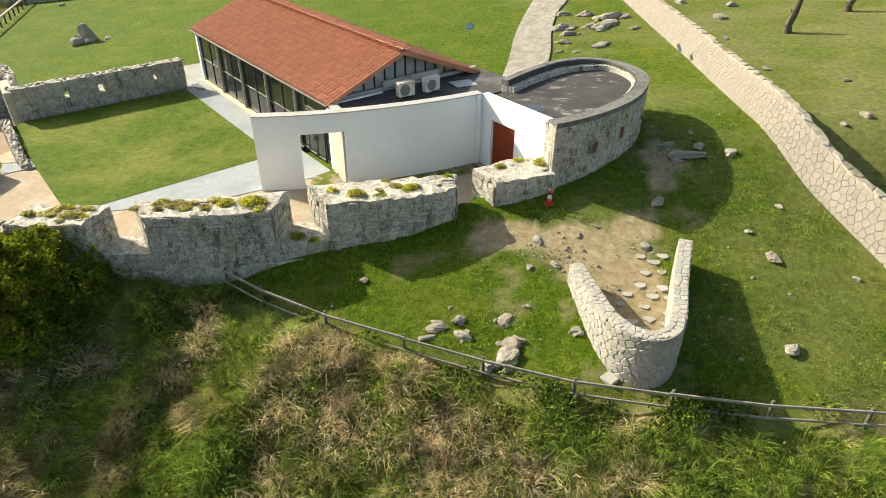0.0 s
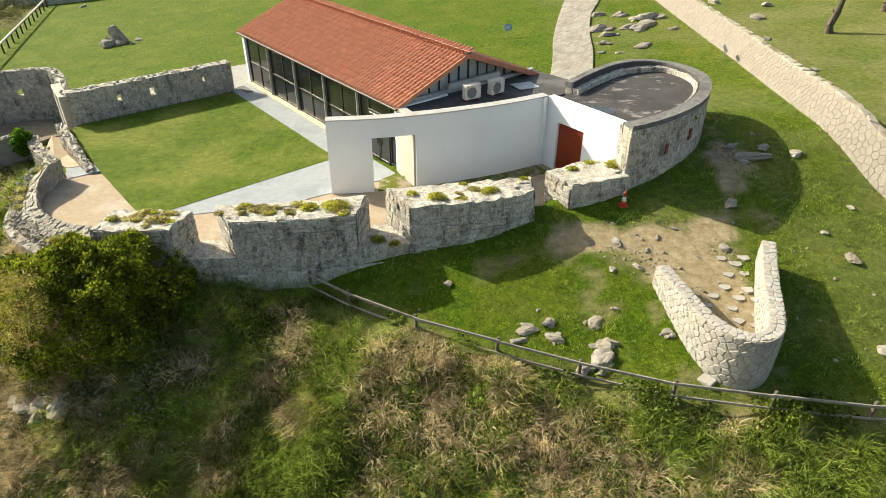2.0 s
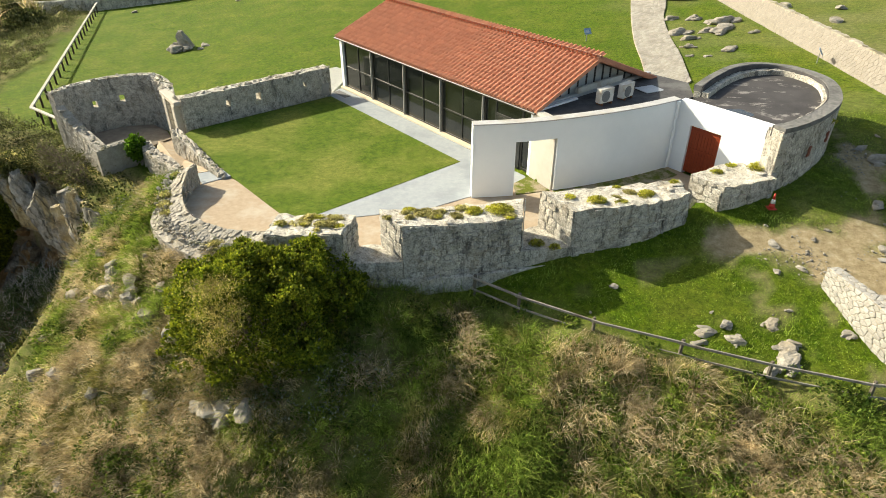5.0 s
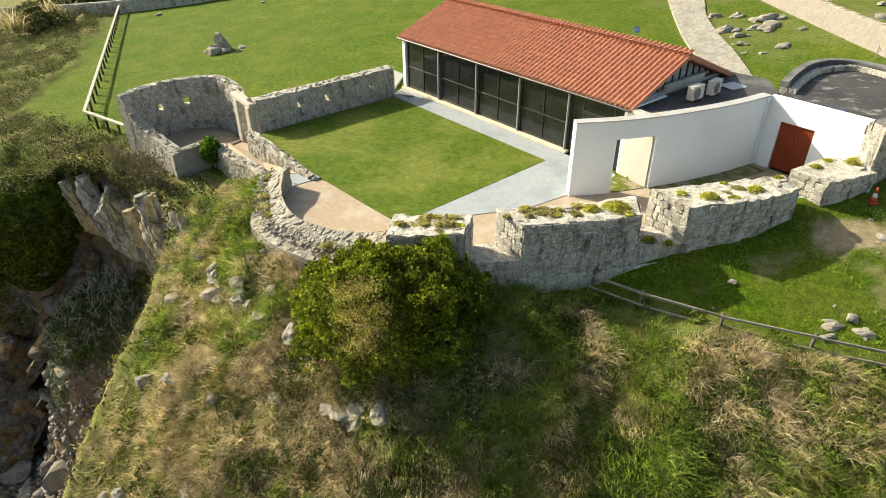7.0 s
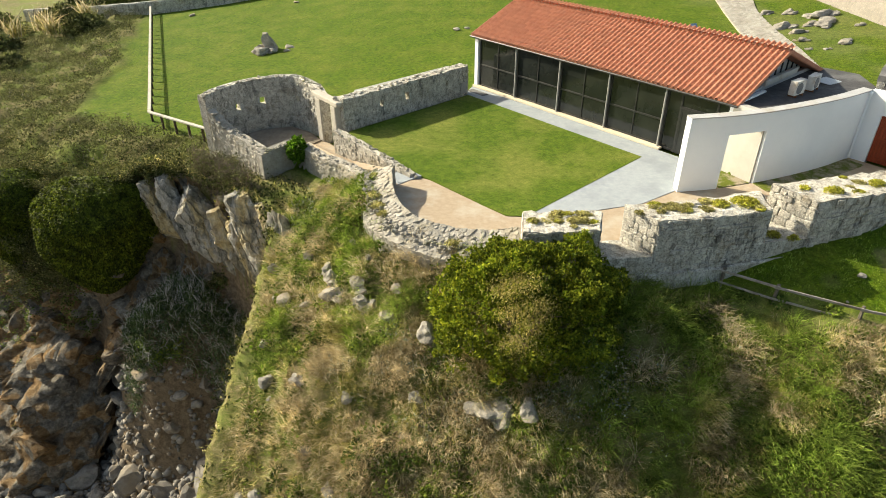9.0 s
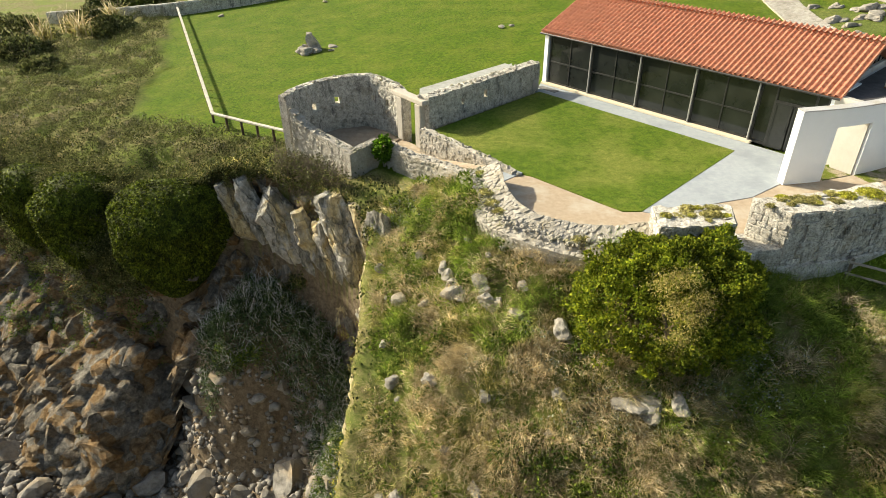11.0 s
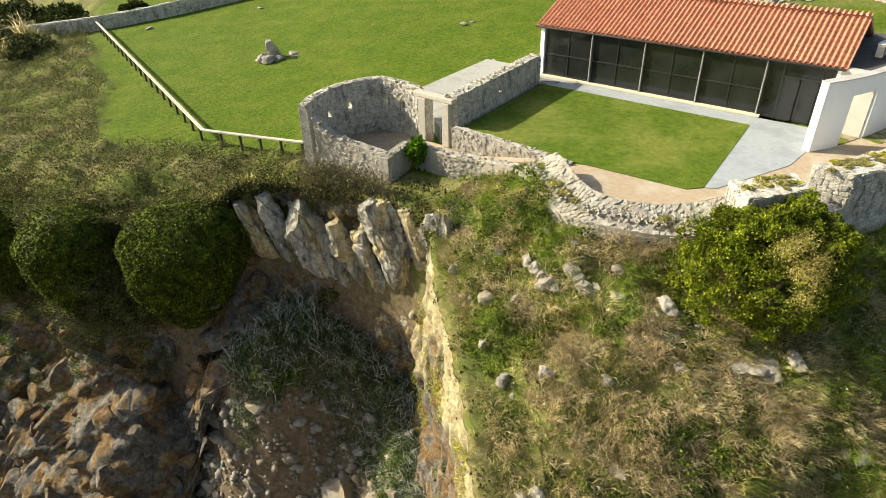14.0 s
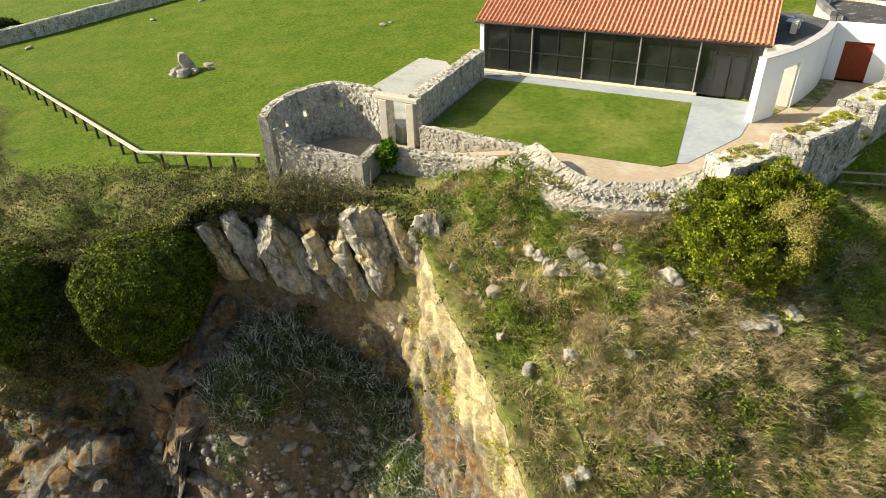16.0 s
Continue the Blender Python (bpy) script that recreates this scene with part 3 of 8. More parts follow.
            d = 0.55 * r1 * (1 - 0.6 * pl) + (0.30 - 0.14 * pl) * r3 + 0.09 * r4 + hd * block + head_slabs * (0.5 * bed + 0.35 * block - 0.75) + pl * flute
            p += Vector((ox, oy, 0)) * (d * amp) + Vector((0, 0, 0.18 * amp * noise.noise(p * 0.8)))
            verts.append(p)
            cream = pl * float(smoothstep(-11, -7.5, zz + 4.5 * r1 + 1.5 * r3)) * float(smoothstep(0.8, 0.5, v))
            cream = max(cream, (1 - hd) * (1 - pl) * float(smoothstep(-32.5, -29.5, x0)) * float(smoothstep(-0.25, 0.2, bed - 0.25 + r1)) * float(smoothstep(0.75, 0.45, v)))
            grn = noise.noise(p * 0.45) + 0.5 * noise.noise(p * 1.7)
            green = float(smoothstep(0.1, 0.4, grn + 0.9 * (1 - min(1, v / 0.08)) - 0.3 - 0.35 * hd * float(smoothstep(0.35, 0.5, v))))
            green = max(green, hd * float(smoothstep(0.36, 0.24, v + 0.2 * grn)))
            green *= 1.0 - 0.8 * cream
            if j < 7:
                cream, green = 0.0, 1.0
            cover.append((cream, green, 0, 1))
    faces = []
    for i in range(n - 1):
        for j in range(rows - 1):
            a = i * rows + j
            faces.append((a, a + 1, a + rows + 1, a + rows))
    ob = mesh_object("cliff", verts, faces, M_ROCK, smooth=True)
    ob.data.materials.append(M_GROUND)
    slots = np.zeros(len(faces), np.int32)
    slots.reshape(n - 1, rows - 1)[:, :6] = 1
    ob.data.polygons.foreach_set("material_index", slots)
    col = ob.data.color_attributes.new("cover", "FLOAT_COLOR", "POINT")
    col.data.foreach_set("color", np.array(cover).ravel())
    tagged(ob, "broken grey and ochre limestone cliff round a narrow cove", "cliff", kind="structure")
    return np.array([tuple(v) for v in verts]).reshape(n, rows, 3), out, np.array(cover)[:, 1].reshape(n, rows)


CLIFF_P, CLIFF_OUT, CLIFF_GREEN = build_cliff()


# ---- the courtyard ----
def slab(name, poly, top, thick, material, label, category, bev=0.0, follow=False, step=0.5):
    """A paved or grassed plate over a plan polygon."""
    bm = bmesh.new()
    if follow:
        line = smooth_line(poly, step, True) if follow == "smooth" else poly
        hs = [float(court_height(p[0], p[1])) + top for p in line]
        add_prism(bm, [tuple(p[:2]) for p in line], [h - thick for h in hs], hs)
    else:
        add_prism(bm, poly, top - thick, top)
    return tagged(part(name, bm, material), label, category, kind="structure")


LAWN = [(-16.75, 41.35), (-8.74, 30.8), (-15.75, 24.95), (-16.6, 25.05), (-17.5, 26.1), (-20.15, 29.35), (-24.3, 34.5), (-24.0, 35.5)]


def build_lawn():
    """The courtyard's grass plot, with a slightly uneven surface."""
    bm = bmesh.new()
    add_prism(bm, LAWN, -0.2, 0.012)
    ob = part("courtyard_lawn", bm, M_COURT)
    tagged(ob, "short green courtyard lawn with paler worn patches", "lawn", kind="structure")


def court_grass():
    m, nt, b = tree("courtyard_grass", 0.95, 0, 0.15)
    v = coords(nt)
    n1 = noise_tex(nt, v, 0.28, 4, 0.6)
    n2 = noise_tex(nt, v, 2.6, 5, 0.7)
    n3 = noise_tex(nt, v, 20, 3, 0.7)
    a = ramp(nt, n2, (0.3, (0.05, 0.098, 0.007)), (0.7, (0.12, 0.172, 0.016)))
    c = ramp(nt, n2, (0.3, (0.11, 0.142, 0.02)), (0.7, (0.225, 0.238, 0.052)))
    col = mix(nt, ramp(nt, n1, (0.42, 0.0), (0.62, 0.9)), a, c)
    col = mix(nt, 0.85, col, ramp(nt, n3, (0.32, 0.3), (0.5, 0.95), (0.68, 1.6)), "MULTIPLY")
    nt.links.new(col, b.inputs["Base Color"])
    bump(nt, b, n3, 0.8, 0.05)
    return m


M_COURT = court_grass()
build_lawn()
slab("courtyard_base", [(-16.6, 42.6), (-4.6, 27.9), (-0.5, 29.2), (1.8, 30.0), (4.4, 26.4), (0.4, 24.6), (-6, 23.4), (-12, 22.5), (-16.6, 22.6), (-18.7, 23.2), (-19.95, 23.9), (-20.95, 24.9), (-21.6, 26.2), (-21.7, 29.0), (-24.6, 33.6), (-24.9, 35.3)], -0.03, 0.4, M_TAN, "tan paved courtyard walk", "paving", follow=True)
slab("concrete_walk", [(-17.0, 41.55), (-16.29, 43.12), (-5.60, 29.01), (-5.75, 28.5), (-10.4, 25.75), (-15.3, 24.7), (-15.75, 24.95), (-8.74, 30.8), (-16.75, 41.35)], -0.004, 0.1, M_CONCRETE, "smooth pale grey concrete walk along the glazed front", "path")
slab("concrete_ramp", [(-21.3, 28.5), (-20.05, 29.45), (-20.6, 30.35), (-22.0, 29.7)], 0.0, 0.2, M_CONCRETE, "pale grey concrete ramp plate", "ramp")
slab("lane", [(-21.9, 29.7), (-20.7, 30.2), (-24.3, 34.9), (-24.9, 36.2), (-26.0, 37.6), (-27.0, 37.5), (-25.8, 34.2), (-23.2, 30.9)], 0.02, 0.3, M_TAN, "sandy lane sloping to the gate", "path", follow=True)
slab("guard_room_floor", [(-26.0, 37.3), (-26.7, 38.5), (-28.0, 39.7), (-29.8, 39.3), (-31.4, 38.0), (-30.6, 36.9), (-28.8, 34.4), (-27.4, 35.4)], -1.2, 0.3, mottled("dark_earth_floor", (0.20, 0.165, 0.125), (0.30, 0.26, 0.205), (0.16, 0.13, 0.10), 3, 50, 0.95, 0.4, 0.02), "worn earth floor of the roofless guard room", "floor")


# ---- the museum ----
RX, RY = -5.42, 29.15
DX, DY = 0.604, -0.797          # along the front, towards the white wall
NX, NY = 0.797, 0.604           # away from the courtyard
LENGTH = 17.75


def hall(a, b, z):
    """A place in the hall's own axes: a from its end by the white wall, b inwards from the eaves, z up."""
    return Vector((RX - a * DX + b * NX, RY - a * DY + b * NY, z))


def hall_box(bm, a0, a1, b0, b1, z0, z1, bev=0.008):
    m = Matrix(((-DX, NX, 0), (-DY, NY, 0), (0, 0, 1))).to_4x4()
    m.translation = hall((a0 + a1) / 2, (b0 + b1) / 2, (z0 + z1) / 2)
    add_box(bm, m, a1 - a0, b1 - b0, z1 - z0, bev)


EAVE, RIDGE, BACK = 3.36, 5.08, 2.95
RB, BB = 4.14, 9.7             # ridge and back eaves, from the front eaves


def roof_z(b):
    return EAVE + (RIDGE - EAVE) * (b + 0.1) / (RB + 0.1) if b <= RB else RIDGE + (BACK - RIDGE) * (b - RB) / (BB - RB)


def build_museum():
    top = thing("museum_hall", "long low hall with a terracotta tiled roof and black glazed front", "building")
    # walls
    bm = bmesh.new()
    hall_box(bm, LENGTH - 0.32, LENGTH - 0.02, -0.05, 0.55, 0, 3.28)
    part("corner_pier", bm, M_WHITE, top, "white rendered corner pier")
    bm = bmesh.new()
    hall_box(bm, LENGTH - 0.3, LENGTH - 0.06, 0.55, BB - 0.4, -1.6, 2.9)
    part("end_wall", bm, M_WHITE, top)
    bm = bmesh.new()
    hall_box(bm, 0.3, LENGTH - 0.3, BB - 0.7, BB - 0.45, -1.6, 2.85)
    part("back_wall", bm, M_WHITE, top)
    # far gable
    for a, nm in ((LENGTH - 0.2, "far_gable"),):
        bm = bmesh.new()
        poly = [hall(a, 0.2, 2.85), hall(a, BB - 0.4, 2.85), hall(a, BB - 0.4, roof_z(BB - 0.4) - 0.12), hall(a, RB, RIDGE - 0.14), hall(a, 0.2, roof_z(0.2) - 0.12)]
        off = Vector((-DX * 0.12, -DY * 0.12, 0))
        f = [bm.verts.new(p) for p in poly]
        g = [bm.verts.new(p + off) for p in poly]
        bm.faces.new(f)
        bm.faces.new(g[::-1])
        for i in range(5):
            bm.faces.new((f[i], f[(i + 1) % 5], g[(i + 1) % 5], g[i]))
        part(nm, bm, M_WHITE, top)
    # sill
    bm = bmesh.new()
    hall_box(bm, 3.25, LENGTH - 0.05, -0.25, 0.1, 0.0, 0.13, 0.02)
    part("sill", bm, M_CREAM, top, "cream stone sill, stained with rust")
    # glazed bays
    posts = [0.12, 3.5, 7.0, 10.5, 14.0, 17.35]
    for i, a in enumerate(posts[1:-1]):
        bm = bmesh.new()
        hall_box(bm, a - 0.035, a + 0.035, -0.10, 0.02, 0.12, 3.2, 0.008)
        part("post", bm, M_POST, top, "thin galvanised steel post")
    for i in range(1, 5):
        a0, a1 = posts[i] + 0.03, posts[i + 1] - 0.03
        bay = new("glazed_bay")
        bay.parent = top
        tagged(bay, "black framed glazing of four dark panes")
        bm = bmesh.new()
        w = 0.07
        for a in (a0 + w / 2, (a0 + a1) / 2, a1 - w / 2):
            hall_box(bm, a - w / 2, a + w / 2, 0.06, 0.16, 0.13, 3.22, 0.004)
        for z in (0.17, 1.52, 3.18):
            hall_box(bm, a0, a1, 0.055, 0.15, z - 0.045, z + 0.045, 0.004)
        part("frame", bm, M_FRAME, bay)
        mid = (a0 + a1) / 2
        for p0, p1 in ((a0 + w, mid - w / 2), (mid + w / 2, a1 - w)):
            for z0, z1 in ((0.21, 1.48), (1.56, 3.14)):
                bm = bmesh.new()
                hall_box(bm, p0, p1, 0.10, 0.12, z0, z1, 0)
                part("pane", bm, M_GLASS, bay)
    # entrance bay
    bay = new("entrance_bay")
    bay.parent = top
    tagged(bay, "recessed black entrance with double glass doors")
    bm = bmesh.new()
    for a in (3.42, 2.62, 0.72, 0.16):
        hall_box(bm, a - 0.05, a + 0.05, 0.06, 0.18, 0.0, 3.22, 0.004)
    for a0, a1, z in ((0.16, 3.42, 3.17), (0.72, 2.62, 2.42), (0.16, 0.72, 0.1), (2.62, 3.42, 0.1)):
        hall_box(bm, a0, a1, 0.055, 0.17, z - 0.06, z + 0.06, 0.004)
    part("frame", bm, M_FRAME, bay)
    for a0, a1, z0, z1 in ((2.67, 3.37, 0.16, 3.1), (0.21, 0.67, 0.16, 3.1), (0.77, 2.57, 2.48, 3.1)):
        bm = bmesh.new()
        hall_box(bm, a0, a1, 0.11, 0.13, z0, z1, 0)
        part("pane", bm, M_GLASS, bay)
    for a0, a1, h in ((0.78, 1.64, 1.55), (1.7, 2.56, 1.79)):
        bm = bmesh.new()
        for q0, q1, z0, z1 in ((a0, a0 + 0.09, 0.02, 2.36), (a1 - 0.09, a1, 0.02, 2.36), (a0, a1, 0.02, 0.13), (a0, a1, 2.26, 2.36)):
            hall_box(bm, q0, q1, 0.02, 0.08, z0, z1, 0.003)
        hall_box(bm, a0 + 0.08, a1 - 0.08, 0.04, 0.06, 0.12, 2.27, 0)
        hall_box(bm, h - 0.015, h + 0.015, -0.04, 0.0, 0.85, 1.25, 0.004)
        part("door", bm, M_DARKDOOR, bay, "black framed glass door leaf")
    # added black box whose colour stands in for the unlit room behind the glazing
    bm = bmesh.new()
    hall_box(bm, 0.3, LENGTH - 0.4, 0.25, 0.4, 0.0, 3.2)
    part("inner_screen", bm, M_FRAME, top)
    # white return wall at the end of the front
    bm = bmesh.new()
    hall_box(bm, -0.12, 0.1, -0.06, 3.0, 0.0, 3.32)
    part("return_wall", bm, M_WHITE, top, "white rendered return wall")
    # near gable: pale upright panels between dark bars
    gable = new("near_gable")
    gable.parent = top
    tagged(gable, "gable of pale translucent panels in dark bars")
    step = 0.62
    b = 0.35
    while b < BB - 0.6:
        b2 = min(b + step, BB - 0.5)
        z0 = 3.25
        t0, t1 = roof_z(b) - 0.2, roof_z(b2) - 0.2
        if max(t0, t1) > z0 + 0.05:
            bm = bmesh.new()
            q = [hall(0.42, b + 0.035, z0), hall(0.42, b2 - 0.035, z0), hall(0.42, b2 - 0.035, max(t1, z0 + 0.01)), hall(0.42, b + 0.035, max(t0, z0 + 0.01))]
            bk = Vector((-DX * 0.04, -DY * 0.04, 0))
            f = [bm.verts.new(p) for p in q]
            g = [bm.verts.new(p + bk) for p in q]
            bm.faces.new(f)
            bm.faces.new(g[::-1])
            for i in range(4):
                bm.faces.new((f[i], f[(i + 1) % 4], g[(i + 1) % 4], g[i]))
            part("panel", bm, M_PANEL, gable)
            bm = bmesh.new()
            hall_box(bm, 0.36, 0.50, b - 0.035, b + 0.035, z0, t0, 0.003)
            part("bar", bm, M_FRAME, gable)
        b = b2
    build_roof(top)
    return top


M_DARKDOOR = mottled("black_glass_door", (0.02, 0.022, 0.022), (0.035, 0.037, 0.036), None, 3, 40, 0.25, 0.03, 0.003, spec=0.5, stain=0.15)
M_PANEL = mottled("translucent_panel", (0.36, 0.38, 0.37), (0.46, 0.48, 0.47), None, 2, 40, 0.4, 0.05, 0.005, stain=0.15)


def build_roof(top):
    roof = new("roof")
    roof.parent = top
    tagged(roof, "terracotta pantile roof with a paler ridge")
    over = 0.28
    bm = bmesh.new()
    a0, a1 = -over, LENGTH + over
    prof = [(-0.12, EAVE - 0.03), (RB, RIDGE - 0.03), (BB, BACK - 0.03)]
    rows = []
    for a in (a0, a1):
        rows.append([bm.verts.new(hall(a, b, z)) for b, z in prof] + [bm.verts.new(hall(a, b, z - 0.14)) for b, z in prof[::-1]])
    bm.faces.new(rows[0])
    bm.faces.new(rows[1][::-1])
    for i in range(6):
        j = (i + 1) % 6
        bm.faces.new((rows[0][i], rows[0][j], rows[1][j], rows[1][i]))
    part("deck", bm, M_TILE, roof)
    # one pantile: an S-shaped sheet, high roll and shallow pan
    pitch = TILE_PITCH
    long = 0.42
    cols = int(round((a1 - a0) / pitch))
    pitch = (a1 - a0) / cols

    def tile_mesh(slope_len, rise):
        verts, faces = [], []
        k = 7
        for end, lift in ((0.0, 0.040), (1.0, 0.012)):
            for i in range(k):
                t = i / (k - 1)
                h = 0.10 * math.sin(math.pi * min(1, t / 0.58)) if t < 0.58 else -0.02 * math.sin(math.pi * (t - 0.58) / 0.42)
                verts.append(((t - 0.5) * pitch * 1.04, end * (long + 0.05), h + lift))
        for i in range(k - 1):
            faces.append((i, i + 1, k + i + 1, k + i))
        for i in range(k):                                  # the thick lower lip
            x, y, z = verts[i]
            verts.append((x, y + 0.004, z - 0.022))
        for i in range(k - 1):
            faces.append((2 * k + i, 2 * k + i + 1, i + 1, i))
        return verts, faces

    tv, tf = tile_mesh(1, 1)
    me = bpy.data.meshes.new("roof_tile")
    me.from_pydata(tv, [], tf)
    me.materials.append(M_TILE)
    me.shade_smooth()
    rest_v, rest_f = [], []
    count = 0
    rng = random.Random(4)
    for front in (True, False):
        b_low, z_low, b_top, z_top = (-0.16, EAVE - 0.03, RB, RIDGE) if front else (BB + 0.05, BACK - 0.03, RB, RIDGE)
        run, rise = b_top - b_low, z_top - z_low
        slope = math.hypot(run, rise)
        n = int(math.ceil(slope / long))
        up = (hall(0, b_top, z_top) - hall(0, b_low, z_low)).normalized()
        along = Vector((-DX, -DY, 0)) * (1 if front else -1)
        across = along.normalized()
        nor = across.cross(up)
        if nor.z < 0:
            across = -across
            nor = -nor
        m3 = Matrix((across, up, nor)).transposed()
        for c in range(cols):
            a = a0 + (c + 0.5) * pitch
            for r in range(n):
                base = hall(a, b_low, z_low) + up * (r * long) + nor * 0.005
                tw = m3 @ Euler((rng.uniform(-0.012, 0.012), rng.uniform(-0.02, 0.02), rng.uniform(-0.012, 0.012))).to_matrix()
                m = tw.to_4x4()
                m.translation = base
                if front and a < 8.2 and count < 300:
                    ob = new("roof_tile", me)
                    ob.parent = roof
                    ob.matrix_basis = m
                    count += 1
                else:
                    s = len(rest_v)
                    rest_v.extend(m @ Vector(v) for v in tv)
                    rest_f.extend(tuple(i + s for i in f) for f in tf)
    ob = mesh_object("far_roof_tiles", rest_v, rest_f, M_TILE, roof, smooth=True, kind="stuff")
    # ridge: half-round tiles laid end to end
    k = int((a1 - a0) / 0.42)
    for i in range(k):
        bm = bmesh.new()
        r = bmesh.ops.create_cone(bm, cap_ends=False, segments=12, radius1=0.15, radius2=0.13, depth=0.45)
        bmesh.ops.delete(bm, geom=[v for v in bm.verts if v.co.x < -0.05], context="VERTS")
        x, y, z = Vector((0, 0, 1)), Vector((NX, NY, 0)), Vector((-DX, -DY, 0))
        mm = Matrix((x, y, z)).transposed().to_4x4()
        mm.translation = hall(a0 + (i + 0.5) * (a1 - a0) / k, RB, RIDGE + 0.0)
        bmesh.ops.transform(bm, matrix=mm, verts=bm.verts)
        part("ridge_tile", bm, M_RIDGE, roof, smooth=True)
    # barge tiles along the near verge
    bm = bmesh.new()
    for (b0, z0), (b1, z1) in zip(prof, prof[1:]):
        add_beam(bm, hall(a0 - 0.02, b0, z0), hall(a0 - 0.02, b1, z1), 0.06, 0.2, 0.01)
    part("verge_board", bm, M_TILE, roof)
    bm = bmesh.new()
    add_cyl(bm, hall(a0, -0.2, EAVE - 0.1), hall(a1, -0.2, EAVE - 0.1), 0.06, n=10)
    part("gutter", bm, M_FRAME, roof, "dark gutter along the eaves")


TILE_PITCH = 0.29
MUSEUM = build_museum()


# ---- the white wall and annex ----
WCURVE = smooth_line([(-8.40, 26.80), (-6.45, 27.0), (-4.5, 27.42), (-2.3, 28.12), (-0.15, 28.98), (1.80, 29.98)], 0.3)


def offset_line(line, d):
    """A plan line moved d metres to its left."""
    p = np.array([q[:2] for q in line])
    t = np.gradient(p, axis=0)
    t /= np.linalg.norm(t, axis=1)[:, None]
    return p + np.stack([-t[:, 1], t[:, 0]], -1) * d


def build_annex():
    top = thing("white_annex", "white rendered curved wall with passage and dark flat roof", "building")
    line = [p for p in WCURVE]
    back = offset_line(line, 0.42)

    def span(x0, x1, z0, z1, name, label=""):
        idx = [i for i, p in enumerate(line) if x0 - 0.16 <= p[0] <= x1 + 0.16]
        bm = bmesh.new()
        rows = []
        for i in idx:
            o, q = line[i], back[i]
            rows.append([bm.verts.new((o[0], o[1], z0)), bm.verts.new((o[0], o[1], z1)), bm.verts.new((q[0], q[1], z1)), bm.verts.new((q[0], q[1], z0))])
        for a, b in zip(rows, rows[1:]):
            for j in range(4):
                bm.faces.new((a[j], a[(j + 1) % 4], b[(j + 1) % 4], b[j]))
        bm.faces.new(rows[0][::-1])
        bm.faces.new(rows[-1])
        part(name, bm, M_WHITE, top, label)

    span(-8.4, -6.35, -0.6, 3.52, "pier")
    span(-6.35, -4.6, 2.62, 3.52, "lintel")
    span(-4.6, 1.8, -0.6, 3.52, "curved_wall")
    cap_o, cap_i = offset_line(line, -0.03), offset_line(line, 0.45)
    n = len(line)
    part("coping", wall_strip(cap_o, cap_i, [3.49] * n, [3.54] * n, 0.0, 90), M_COPING, top, "thin grey cement coping")
    # jamb wall, from the passage back to the hall
    bm = bmesh.new()
    p0, p1 = np.array((-4.62, 27.5)), np.array((-5.5, 29.2))
    nrm = np.array((1.7, 0.9))
    nrm = nrm / np.linalg.norm(nrm) * 0.35
    add_prism(bm, [tuple(p0), tuple(p1), tuple(p1 + nrm), tuple(p0 + nrm)], -0.3, 3.36)
    part("jamb_wall", bm, M_JAMB, top, "cream rendered wall of the passage")
    # flat roof
    g0, g1 = hall(0.40, 0.2, 0), hall(0.40, 9.4, 0)
    poly = [tuple(p) for p in back if p[0] > -4.5] + [(1.9, 30.5), (2.9, 31.2), (3.4, 33.4), (g1.x, g1.y), (g0.x, g0.y), (-5.3, 29.2)]
    bm = bmesh.new()
    add_prism(bm, poly, 3.0, 3.24)
    part("flat_roof", bm, M_TAR, top, "dark felt flat roof")
    # upstand flashing along the gable
    bm = bmesh.new()
    hall_box(bm, 0.14, 0.38, 0.25, 9.2, 3.2, 3.42, 0.01)
    part("flashing", bm, M_FLASH, top, "crumpled pale metal flashing")
    # downpipe
    bm = bmesh.new()
    add_cyl(bm, (1.62, 29.78, 0.1), (1.62, 29.78, 3.4), 0.045)
    add_box(bm, pose(1.62, 29.8, 3.42), 0.16, 0.14, 0.12, 0.01)
    part("downpipe", bm, M_WHITE, top, "white downpipe")
    return top


M_COPING = mottled("cement_coping", (0.42, 0.425, 0.43), (0.54, 0.54, 0.54), (0.42, 0.39, 0.34), 4.0, 60, 0.9, 0.3, 0.01, stain=0.3)
M_JAMB = mottled("cream_render", (0.42, 0.405, 0.36), (0.48, 0.465, 0.42), None, 2.0, 60, 0.85, 0.15, 0.01, stain=0.1)
M_FLASH = mottled("metal_flashing", (0.42, 0.45, 0.48), (0.55, 0.57, 0.6), None, 8, 60, 0.45, 0.5, 0.02, metal=0.4, stain=0.2)
ANNEX = build_annex()


